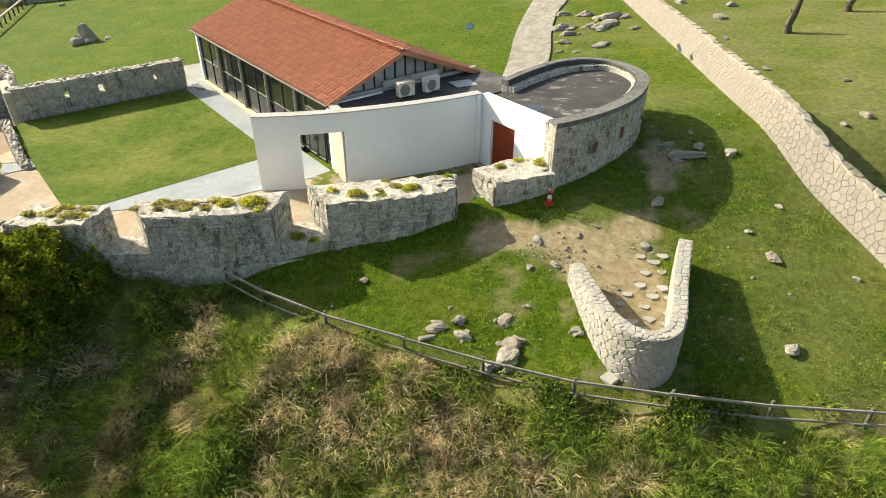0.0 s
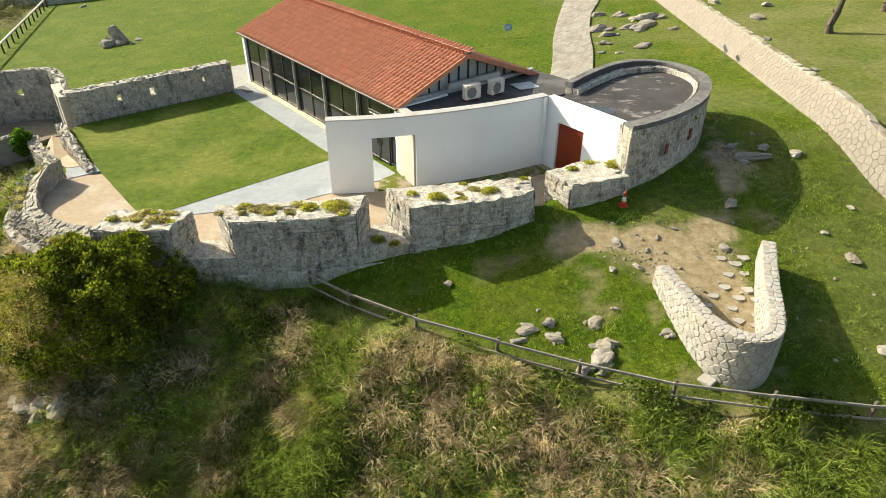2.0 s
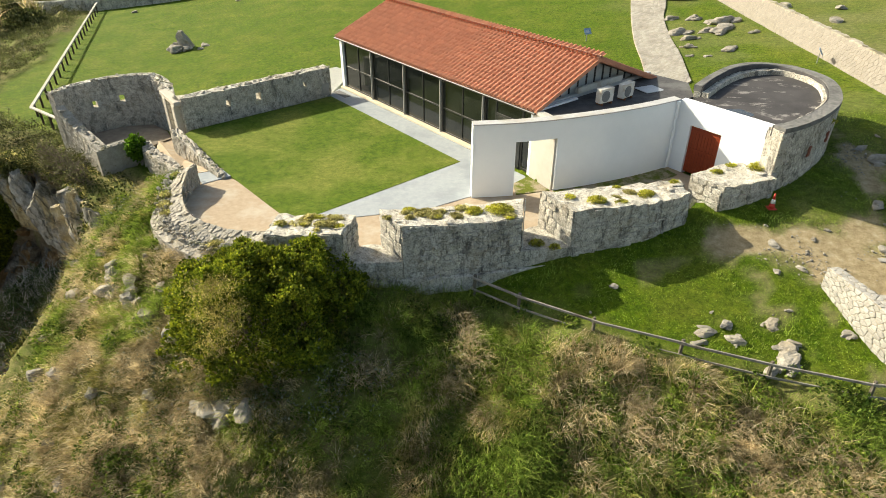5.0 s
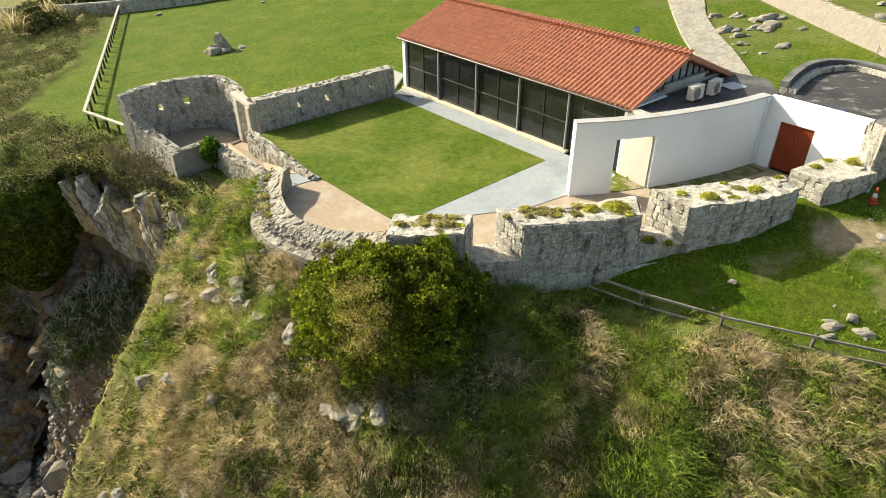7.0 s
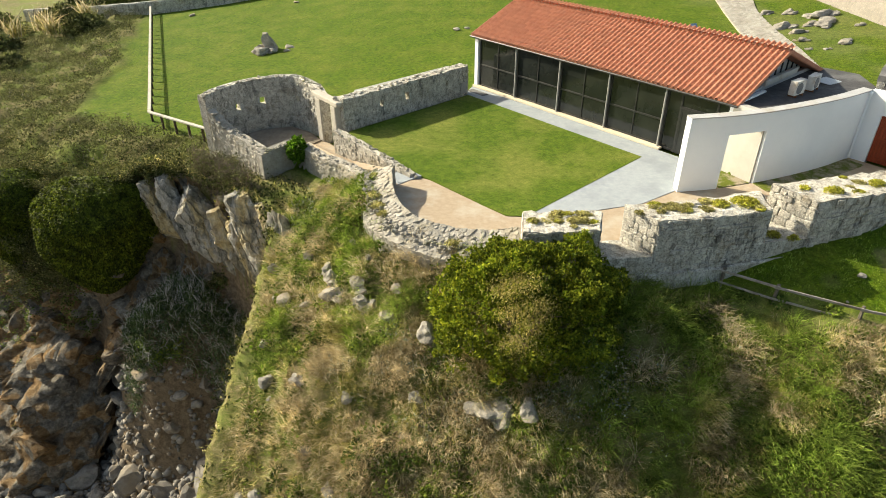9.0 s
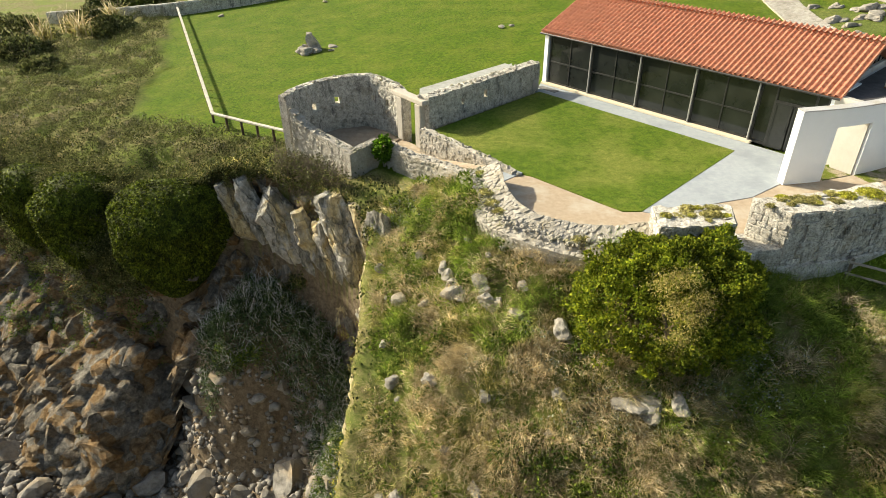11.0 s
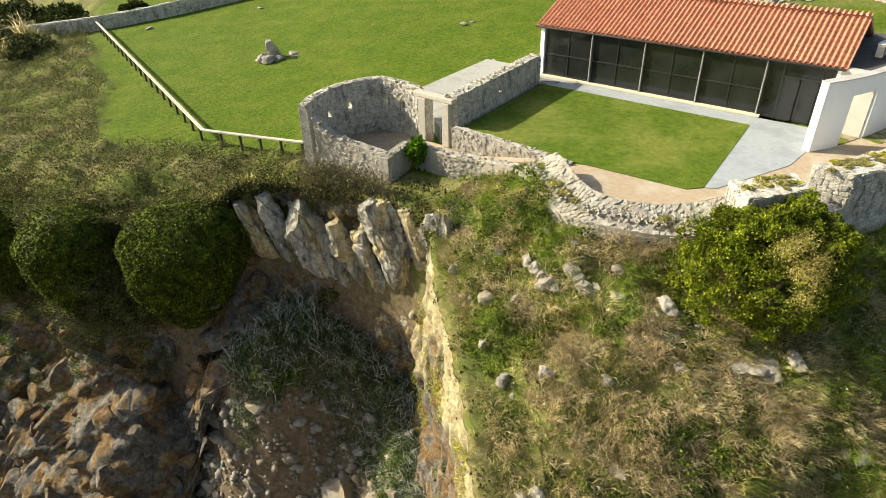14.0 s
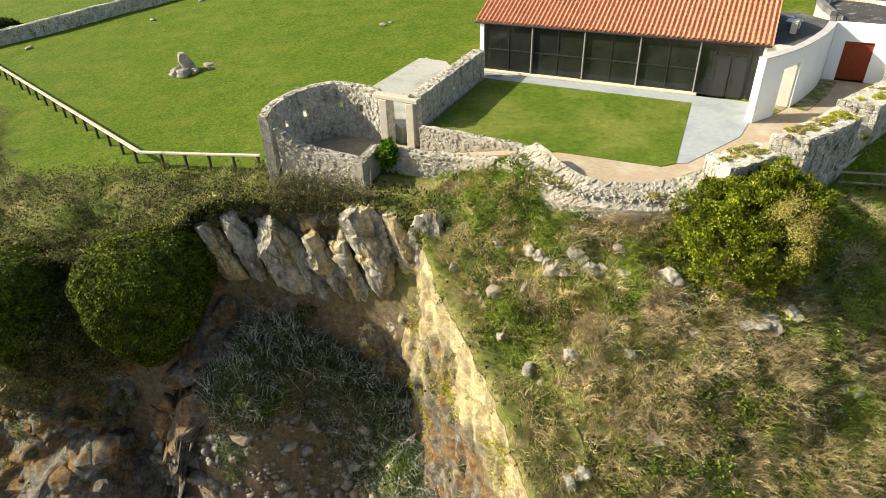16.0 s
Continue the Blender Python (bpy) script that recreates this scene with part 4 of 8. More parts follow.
def build_verge():
    """The strip of dry earth and grass between the white wall and the parapet, and behind the passage."""
    m, nt, b = tree("dry_verge", 0.95, 0, 0.15)
    v = coords(nt)
    n1, n2 = noise_tex(nt, v, 1.3, 5, 0.7), noise_tex(nt, v, 18, 4, 0.7)
    soil = ramp(nt, n2, (0.3, (0.20, 0.165, 0.11)), (0.7, (0.42, 0.36, 0.27)))
    grass = ramp(nt, n2, (0.3, (0.05, 0.075, 0.008)), (0.7, (0.17, 0.19, 0.03)))
    nt.links.new(mix(nt, ramp(nt, n1, (0.42, 0.0), (0.56, 1.0)), soil, grass), b.inputs["Base Color"])
    bump(nt, b, n2, 0.9, 0.04)
    front = [tuple(p) for p in WCURVE if -4.7 < p[0] < 1.6]
    edge = offset_line(front, -0.95)
    bm = bmesh.new()
    add_prism(bm, [tuple(p) for p in edge] + [tuple(p) for p in front[::-1]], -0.3, 0.0)
    tagged(part("verge", bm, m), "strip of dry earth and grass along the white wall", "verge", kind="structure")
    bm = bmesh.new()
    add_prism(bm, [(-6.3, 27.05), (-4.65, 27.45), (-5.45, 29.0), (-6.3, 28.2)], -0.3, 0.004)
    tagged(part("verge", bm, m), "worn patch of earth and grass in the passage", "verge", kind="structure")


build_verge()


# ---- the round battery ----
FORT = smooth_line([(4.62, 25.55), (5.80, 26.15), (7.41, 27.35), (9.05, 29.15), (10.15, 31.5), (10.25, 33.1), (9.6, 34.6), (8.35, 35.25), (6.2, 34.6), (4.4, 33.0), (2.85, 31.2)], 0.3)


def build_fort():
    top = thing("round_battery", "rounded grey rubble-stone battery with a dark flat roof", "fort")
    n = len(FORT)
    s = np.linspace(0, 1, n)
    inner = offset_line(FORT, 0.75)
    wall = wall_strip(FORT, inner, [-2.2] * n, [3.55] * n, 0.03, 3)
    part("battery_wall", wall, M_MORTAR, top, "rubble limestone wall")
    # cement-capped rim, higher along the back
    hz = [3.72 + 0.12 * float(smoothstep(0.62, 0.72, t)) for t in s]
    out2 = offset_line(FORT, -0.04)
    inn2 = [inner[i] + (np.array(FORT[i][:2]) - inner[i]) * float(0.30 + 0.25 * smoothstep(0.55, 0.66, s[i])) for i in range(n)]
    rim = wall_strip(out2, inn2, [3.5] * n, hz, 0.012, 4)
    part("rim", rim, M_CAP, top, "grey cement-capped rim")
    # roof
    bm = bmesh.new()
    add_prism(bm, [tuple(p) for p in inn2] + [(2.4, 30.4), (4.4, 26.5)], 2.9, 3.30)
    part("battery_roof", bm, M_TAR_ROOF, top, "black felt roof with pale worn patches")
    # black tarred skirting inside the rim
    sk_o = [inn2[i] + (np.array(FORT[i][:2]) - inner[i]) * -0.02 for i in range(n)]
    sk_i = [inn2[i] + (np.array(FORT[i][:2]) - inner[i]) * -0.10 for i in range(n)]
    part("skirting", wall_strip(sk_o, sk_i, [3.2] * n, [h - 0.04 for h in hz], 0.01, 6), M_TAR, top, "black tarred skirting inside the rim")
    # white door wall
    a, b = np.array((1.80, 30.02)), np.array((4.66, 26.12))
    d = (b - a) / np.linalg.norm(b - a)
    nn = np.array((-d[1], d[0]))
    L = np.linalg.norm(b - a)

    def seg(s0, s1, z0, z1, name, mat, t0=0.0, t1=0.4, label="", bev=0.0):
        bm = bmesh.new()
        c = [a + d * s0 + nn * t0, a + d * s1 + nn * t0, a + d * s1 + nn * t1, a + d * s0 + nn * t1]
        add_prism(bm, [tuple(p) for p in c], z0, z1)
        return part(name, bm, mat, top, label)

    d0, d1 = 0.78, 2.42
    seg(0, d0, -0.6, 3.5, "door_wall", M_WHITE)
    seg(d1, L, -0.6, 3.5, "door_wall", M_WHITE)
    seg(d0, d1, 2.42, 3.5, "door_wall", M_WHITE)
    door = new("double_door")
    door.parent = top
    tagged(door, "red-brown boarded double door")
    k = 10
    for i in range(k):
        w = (d1 - d0) / k
        bm = bmesh.new()
        c0, c1 = d0 + i * w + 0.006, d0 + (i + 1) * w - 0.006
        add_prism(bm, [tuple(a + d * c0 + nn * 0.14), tuple(a + d * c1 + nn * 0.14), tuple(a + d * c1 + nn * 0.19), tuple(a + d * c0 + nn * 0.19)], 0.03, 2.40)
        part("board", bm, M_DOOR, door)
    for zz in (0.25, 1.25, 2.2):
        bm = bmesh.new()
        c = [a + d * (d0 + 0.02) + nn * 0.12, a + d * (d1 - 0.02) + nn * 0.12, a + d * (d1 - 0.02) + nn * 0.14, a + d * (d0 + 0.02) + nn * 0.14]
        add_prism(bm, [tuple(p) for p in c], zz - 0.05, zz + 0.05)
        part("ledge", bm, M_DOOR, door)
    # quoin where the wall meets the battery
    return top


def felt_material():
    m, nt, b = tree("worn_black_felt", 0.75, 0, 0.35)
    v = coords(nt)
    streak = noise_tex(nt, coords(nt, (0.75, 1.6, 1)), 1.1, 6, 0.75)
    fine = noise_tex(nt, v, 40, 3, 0.6)
    col = ramp(nt, noise_tex(nt, v, 0.7, 4), (0.3, (0.040, 0.037, 0.038)), (0.7, (0.075, 0.07, 0.07)))
    col = mix(nt, ramp(nt, streak, (0.57, 0.0), (0.63, 0.8)), col, (0.32, 0.30, 0.285))
    col = mix(nt, 0.3, col, ramp(nt, fine, (0.3, 0.5), (0.7, 1.1)), "MULTIPLY")
    nt.links.new(col, b.inputs["Base Color"])
    bump(nt, b, fine, 0.3, 0.01)
    return m


M_TAR_ROOF = felt_material()
BATTERY = build_fort()


# ---- the parapet with its embrasures ----
B_OUT = smooth_line([(-16.7, 21.2, 0.0), (-18.2, 21.7, -0.2), (-19.5, 22.2, -0.35), (-20.7, 22.95, -0.3), (-21.85, 24.0, -0.22), (-22.75, 25.5, -0.4), (-23.05, 27.4, -0.05), (-23.25, 29.4, 0.0)], 0.35)
B_IN = smooth_line([(-16.3, 22.85, 0.7), (-17.5, 23.2, 0.4), (-18.7, 23.6, 0.3), (-19.8, 24.15, 0.3), (-20.75, 24.95, 0.38), (-21.35, 26.1, 0.6), (-21.55, 27.4, 1.0), (-21.45, 28.6, 1.0)], 0.35)
LANE = smooth_line([(-23.25, 29.6), (-24.2, 31.6), (-25.4, 32.9), (-26.3, 34.0), (-26.9, 34.9)], 0.35)
LANE_Z = list(np.interp(np.linspace(0, 1, len(LANE)), [0, 0.4, 1], [0.0, -0.45, -0.5]))
LOW_WALL = smooth_line([(-32.2, 37.0), (-31.1, 36.2), (-30.15, 35.3), (-28.75, 33.8)], 0.3)
LOW_Z = list(np.interp(np.linspace(0, 1, len(LOW_WALL)), [0, 0.25, 0.5, 1], [0.9, 0.06, -0.2, -0.43]))


def resample(line, n, last=1):
    """A line at n even steps, with its coordinates up to number last."""
    p = np.array([q[:last + 1] for q in line], float)
    return np.stack([np.interp(np.linspace(0, 1, n), np.linspace(0, 1, len(p)), p[:, c]) for c in range(last + 1)], -1)


def build_parapet():
    top = thing("stone_parapet", "thick rubble-stone parapet with embrasures and grass on its tops", "wall")
    blocks = [
        # name, outer line, inner line, top heights at the ends (outer, inner)
        ("merlon", [(4.75, 25.35), (3.2, 24.75), (2.1, 24.45)], [(3.9, 27.0), (2.4, 26.5), (1.25, 25.9)], 1.55),
        ("merlon", [(0.42, 23.75), (-2.0, 22.85), (-4.62, 22.42)], [(0.42, 25.15), (-2.6, 24.55), (-5.7, 24.1)], 1.62),
        ("merlon", [(-6.75, 22.0), (-9.0, 21.6), (-11.4, 21.4)], [(-6.45, 23.7), (-9.2, 23.05), (-12.3, 22.75)], 1.58),
        ("merlon", [(-13.7, 21.25), (-15.2, 21.2), (-16.6, 21.2)], [(-13.25, 22.7), (-14.8, 22.75), (-16.3, 22.85)], 1.40),
    ]
    for k, (nm, out, inn, zt) in enumerate(blocks):
        o = smooth_line(out, 0.3)
        q = smooth_line(inn, 0.3)
        n = max(len(o), len(q))
        f = lambda line: [np.array([np.interp(t, np.linspace(0, 1, len(line)), [p[c] for p in line]) for c in (0, 1)]) for t in np.linspace(0, 1, n)]
        bm = wall_strip(f(o), f(q), [-2.8] * n, [zt] * n, 0.06, 10 + k)
        part(nm, bm, M_MORTAR, top, "rubble block between two embrasures")
    sills = [
        ([(2.1, 24.45), (1.3, 24.1), (0.42, 23.75)], [(1.25, 25.9), (0.9, 25.5), (0.42, 25.15)], -0.35),
        ([(-4.62, 22.42), (-5.7, 22.2), (-6.75, 22.0)], [(-5.7, 24.1), (-6.1, 23.9), (-6.45, 23.7)], 0.0),
        ([(-11.4, 21.4), (-12.5, 21.3), (-13.7, 21.25)], [(-12.3, 22.75), (-12.8, 22.7), (-13.25, 22.7)], 0.0),
    ]
    for k, (out, inn, zt) in enumerate(sills):
        n = len(out)
        bm = wall_strip(out, inn, [-2.8] * n, [zt] * n, 0.05, 30 + k)
        part("embrasure_sill", bm, M_MORTAR, top, "worn stone embrasure sill")
    # the plinth on which the parapet stands
    foot = smooth_line([(4.7, 25.3), (2.1, 24.42), (0.42, 23.72), (-2.0, 22.82), (-4.62, 22.38), (-6.75, 21.96), (-9.0, 21.56), (-11.4, 21.36), (-13.7, 21.2)], 0.3)
    n = len(foot)
    part("plinth", wall_strip(offset_line(foot, 0.16), offset_line(foot, -0.3), [-3.0] * n, list(np.interp(np.linspace(0, 1, n), [0, 0.3, 0.6, 1], [-0.35, -0.62, -0.7, -0.75])), 0.07, 34), M_MORTAR, top, "rough projecting footing of rubble")
    # the bastion's curve, its top falling outwards
    n = 34
    o, q = resample(B_OUT, n), resample(B_IN, n)
    bm = wall_strip(o, q, [-3.4] * n, list(zip(resample(B_OUT, n, 2)[:, 2], resample(B_IN, n, 2)[:, 2])), 0.05, 44)
    part("bastion_wall", bm, M_TOPWALL, top, "broad dry-laid bastion wall")
    # the lower walls beside the lane
    n = len(LANE)
    bm = wall_strip(LANE, offset_line(LANE, -0.6), [-3.0] * n, LANE_Z, 0.05, 46)
    part("lane_wall", bm, M_TOPWALL, top)
    o = smooth_line([(-20.75, 29.15), (-21.5, 30.1), (-22.8, 31.9), (-24.0, 33.5), (-24.9, 34.75)], 0.35)
    q = offset_line(o, -0.45)
    n = len(o)
    bm = wall_strip(o, q, [-1.2] * n, list(np.interp(np.linspace(0, 1, n), [0, 0.3, 1], [0.12, 0.3, 0.35])), 0.05, 47)
    part("lane_wall", bm, M_TOPWALL, top)
    return top


M_TOPWALL = mottled("dry_laid_limestone", (0.36, 0.33, 0.28), (0.58, 0.545, 0.475), (0.36, 0.32, 0.24), 4, 30, 0.94, 1.0, 0.08, stain=0.55)
PARAPET = build_parapet()


# ---- the guard room, gate and courtyard wall ----
COURT_A, COURT_B = np.array((-24.3, 35.65)), np.array((-16.75, 41.75))
GUARD_HOLES = [(2.0, 2.3, 0.2, 0.62), (3.35, 3.65, 0.2, 0.62), (5.6, 5.95, 0.15, 0.6), (7.2, 7.5, 0.1, 0.5)]     # start, end, sill, head
COURT_HOLES = [(2.55, 2.85, 0.75, 1.15), (4.45, 4.8, 0.72, 1.2), (7.75, 8.0, 0.85, 1.2)]


def holed_wall(outer, inner, low, top, holes, seed):
    """A rubble wall along two plan lines, with loopholes right through it."""
    o, q = np.array([p[:2] for p in outer]), np.array([p[:2] for p in inner])
    s = np.concatenate([[0], np.cumsum(np.linalg.norm(np.diff(o, axis=0), axis=1))])
    cuts = sorted({0.0, float(s[-1])} | {v for h in holes for v in h[:2]})
    out = bmesh.new()
    for c0, c1 in zip(cuts, cuts[1:]):
        t = np.linspace(c0, c1, max(2, int((c1 - c0) / 0.3) + 1))
        f = lambda a: np.stack([np.interp(t, s, a[:, 0]), np.interp(t, s, a[:, 1])], -1)
        lo, hi = np.interp(t, s, low), np.interp(t, s, top)
        hole = [h for h in holes if abs(h[0] - c0) < 1e-6]
        spans = [(lo, hi)] if not hole else [(lo, np.full(len(t), hole[0][2])), (np.full(len(t), hole[0][3]), hi)]
        for k, (z0, z1) in enumerate(spans):
            b = wall_strip(f(o), f(q), list(z0), list(z1), 0.0 if hole else 0.035, seed + k)
            me = bpy.data.meshes.new("piece")
            b.to_mesh(me)
            b.free()
            out.from_mesh(me)
            bpy.data.meshes.remove(me)
    return out


def build_guard_room():
    top = thing("guard_room_ruin", "roofless rounded guard room of rubble stone with small loopholes", "ruin")
    o = smooth_line([(-25.75, 37.15), (-26.4, 38.75), (-27.9, 40.3), (-30.0, 39.95), (-31.6, 38.75), (-32.4, 37.45)], 0.3)
    q = offset_line(o, -0.5)
    n = len(o)
    hs = list(np.interp(np.linspace(0, 1, n), [0, 0.12, 0.4, 0.7, 0.94, 1], [1.5, 1.65, 1.8, 1.72, 1.62, 1.55]) )
    bm = holed_wall(o, q, [-3.2] * n, hs, GUARD_HOLES, 51)
    part("guard_wall", bm, M_MORTAR, top)
    n = len(LOW_WALL)
    bm = wall_strip(LOW_WALL, offset_line(LOW_WALL, 0.55), [-3.6] * n, LOW_Z, 0.05, 52)
    part("low_wall", bm, M_TOPWALL, top)
    o = [(-28.75, 33.65), (-28.0, 34.4), (-27.1, 35.25)]
    q = offset_line(o, 0.5)
    bm = wall_strip(o, q, [-3.2] * 3, [-0.5, -0.45, -0.35], 0.05, 53)
    part("low_wall", bm, M_TOPWALL, top)
    # gate
    gate = thing("stone_gate", "plain stone gate with two square pillars and a flat lintel", "gate")
    for (x, y), nm in (((-24.75, 36.05), "gate_pillar"), ((-25.75, 37.5), "gate_pillar")):
        bm = bmesh.new()
        m = Matrix.Translation((x, y, 0.05)) @ Matrix.Rotation(math.atan2(0.62, 0.79) , 4, "Z")
        add_box(bm, m, 0.55, 0.5, 2.6, 0.04)
        part(nm, bm, M_GATE, gate)
    bm = bmesh.new()
    add_beam(bm, (-24.45, 35.62, 1.5), (-26.1, 38.0, 1.5), 0.54, 0.27, 0.04)
    part("lintel", bm, M_GATE, gate, "flat pale stone lintel")
    # courtyard wall
    wall = thing("courtyard_wall", "straight rubble-stone wall with a flagged parapet walk behind", "wall")
    o = [tuple(COURT_A + (COURT_B - COURT_A) * t) for t in np.linspace(0, 1, 40)]
    q = offset_line(o, 0.75)
    bm = holed_wall(q, o, [-2.6] * 40, list(1.78 + 0.05 * fbm(np.arange(40), np.zeros(40), 3, 2)), COURT_HOLES, 54)
    part("wall_body", bm, M_MORTAR, wall)
    terrace = thing("flagged_terrace", "pale flagged terrace behind the courtyard wall", "terrace")
    bm = bmesh.new()
    add_prism(bm, [(-24.9, 37.3), (-17.2, 43.4), (-16.2, 48.4), (-17.5, 50.3), (-24.4, 44.9)], -2.6, [-0.62] * 5)
    part("terrace_bed", bm, M_TERRACE, terrace)
    return top, gate, wall


M_GATE = mottled("smooth_gate_stone", (0.44, 0.40, 0.34), (0.56, 0.52, 0.45), None, 5, 50, 0.9, 0.4, 0.02, stain=0.3)
M_TERRACE = mottled("grey_flagging", (0.33, 0.335, 0.31), (0.44, 0.445, 0.415), (0.29, 0.295, 0.26), 5, 50, 0.92, 0.5, 0.03, stain=0.3)
GUARD, GATE, COURTWALL = build_guard_room()


# ---- the lookout: a U of pale stone ----
def build_lookout():
    top = thing("lookout_wall", "U-shaped lookout wall of pale crazy-laid limestone", "wall")
    c = smooth_line([(4.62, 20.1), (4.85, 18.6), (5.1, 17.1), (5.55, 16.1), (6.35, 15.6), (7.2, 15.9), (7.75, 16.9), (8.5, 19.0), (9.3, 21.0)], 0.22)
    n = len(c)
    t = np.linspace(0, 1, n)
    hz = np.interp(t, [0, 0.25, 0.5, 0.75, 1], [0.35, 0.45, 0.55, 0.62, 0.8])
    bm = wall_strip(offset_line(c, -0.05), offset_line(c, 0.42), [-2.4] * n, list(hz), 0.015, 61)
    part("wall_core", bm, M_JOINT, top)
    return top


LOOKOUT = build_lookout()


# ---- the long boundary wall ----
LONG_BASE = smooth_line([(17.7, 8.0), (17.25, 18.0), (17.0, 21.5), (16.55, 24.3), (15.98, 29.0), (15.92, 34.5), (16.1, 42), (16.2, 51), (16.35, 60), (16.8, 88)], 0.6)
LONG_HEIGHT = 1.55


def build_long_wall():
    top = thing("boundary_wall", "long battered retaining wall faced with pale crazy paving", "wall")
    base = LONG_BASE
    n = len(base)
    face = offset_line(base, -0.72)
    capo = offset_line(base, -1.1)
    bm = bmesh.new()
    rows = []
    for i in range(n):
        zb = float(land(base[i][0], base[i][1])[0]) - 0.3
        zt = zb + 0.3 + LONG_HEIGHT
        rows.append([bm.verts.new((base[i][0], base[i][1], zb)), bm.verts.new((face[i][0], face[i][1], zt)), bm.verts.new((capo[i][0], capo[i][1], zt)), bm.verts.new((capo[i][0] + 0.1, capo[i][1], zb - 0.8))])
    for a, b in zip(rows, rows[1:]):
        for j in range(4):
            bm.faces.new((a[j], a[(j + 1) % 4], b[(j + 1) % 4], b[j]))
    bm.faces.new(rows[0])
    bm.faces.new(rows[-1][::-1])
    part("wall_core", bm, M_JOINT, top)
    return top


LONGWALL = build_long_wall()


# ---- laid stones ----
def stone_cells(length, height, su, sv, seed, gap=0.025):
    """Irregular polygons that fill a length x height field: cells round jittered points, each cut back by the joint."""
    rng = random.Random(seed)
    nu, nv = max(1, int(round(length / su))), max(1, int(round(height / sv)))
    du, dv = length / nu, height / nv
    seeds = {}
    for j in range(-1, nv + 1):
        for i in range(-2, nu + 2):
            seeds[i, j] = ((i + 0.5 + (0.5 if j % 2 else 0.0) * 0.9 + rng.uniform(-0.36, 0.36)) * du, (j + 0.5 + rng.uniform(-0.33, 0.33)) * dv)
    cells = []
    for j in range(nv):
        for i in range(-1, nu + 1):
            cx, cy = seeds[i, j]
            poly = [(max(0, cx - 2 * du), max(0, cy - 2 * dv)), (min(length, cx + 2 * du), max(0, cy - 2 * dv)), (min(length, cx + 2 * du), min(height, cy + 2 * dv)), (max(0, cx - 2 * du), min(height, cy + 2 * dv))]
            if poly[1][0] - poly[0][0] < 0.05:
                continue
            for b in range(-1, 2):
                for a in range(-2, 3):
                    if (a or b) and (i + a, j + b) in seeds:
                        sx, sy = seeds[i + a, j + b]
                        nx, ny = sx - cx, sy - cy
                        ln = math.hypot(nx, ny)
                        if ln < 1e-6:
                            continue
                        nx, ny = nx / ln, ny / ln
                        lim = (cx + sx) / 2 * nx + (cy + sy) / 2 * ny - gap / 2
                        out = []
                        for k in range(len(poly)):
                            p, q = poly[k], poly[(k + 1) % len(poly)]
                            dp, dq = p[0] * nx + p[1] * ny - lim, q[0] * nx + q[1] * ny - lim
                            if dp <= 0:
                                out.append(p)
                            if dp * dq < 0:
                                t = dp / (dp - dq)
                                out.append((p[0] + (q[0] - p[0]) * t, p[1] + (q[1] - p[1]) * t))
                        poly = out
                        if len(poly) < 3:
                            break
                if len(poly) < 3:
                    break
            if len(poly) >= 3:
                clean = [p for k, p in enumerate(poly) if math.hypot(p[0] - poly[k - 1][0], p[1] - poly[k - 1][1]) > 0.02]
                if len(clean) >= 3:
                    cells.append(clean)
    return cells


def course_cells(length, height, su, sv, seed, gap=0.02):
    """Coursed rubble: wavy courses of uneven height, cut into stones of uneven length."""
    rng = random.Random(seed)
    levels = [0.0]
    while levels[-1] < height - 0.5 * sv:
        levels.append(min(height, levels[-1] + sv * rng.uniform(0.65, 1.4)))
    levels[-1] = height
    wave = lambda x, k: levels[k] + (0.0 if k in (0, len(levels) - 1) else 0.22 * sv * noise.noise(Vector((x * 1.4 / su * 0.3, k * 5.1, seed % 97))) * 2)
    cells = []
    for k in range(len(levels) - 1):
        x = -rng.uniform(0, su)
        while x < length:
            w = su * rng.choice((0.55, 0.8, 1.0, 1.0, 1.25, 1.7))
            a, b = max(0.0, x), min(length, x + w)
            x += w
            if b - a < 0.07:
                continue
            g = gap / 2
            j = [rng.uniform(-0.05, 0.05) * sv for _ in range(6)]
            s1, s2 = rng.uniform(-0.12, 0.12) * sv, rng.uniform(-0.12, 0.12) * sv
            c = 0.16 * sv
            lo, hi = (lambda q: wave(q, k) + g), (lambda q: wave(q, k + 1) - g)
            m = (a + b) / 2
            cell = [(a + g + s1 + c, lo(a)), (m, lo(m) + j[0]), (b - g - c, lo(b)), (b - g, lo(b) + c), (b - g + s2, hi(b) - c), (b - g - c, hi(b)), (m, hi(m) + j[1]), (a + g + c, hi(a)), (a + g, hi(a) - c), (a + g + s1, lo(a) + c)]
            cells.append([(min(max(p[0], 0), length), p[1]) for p in cell])
    return cells


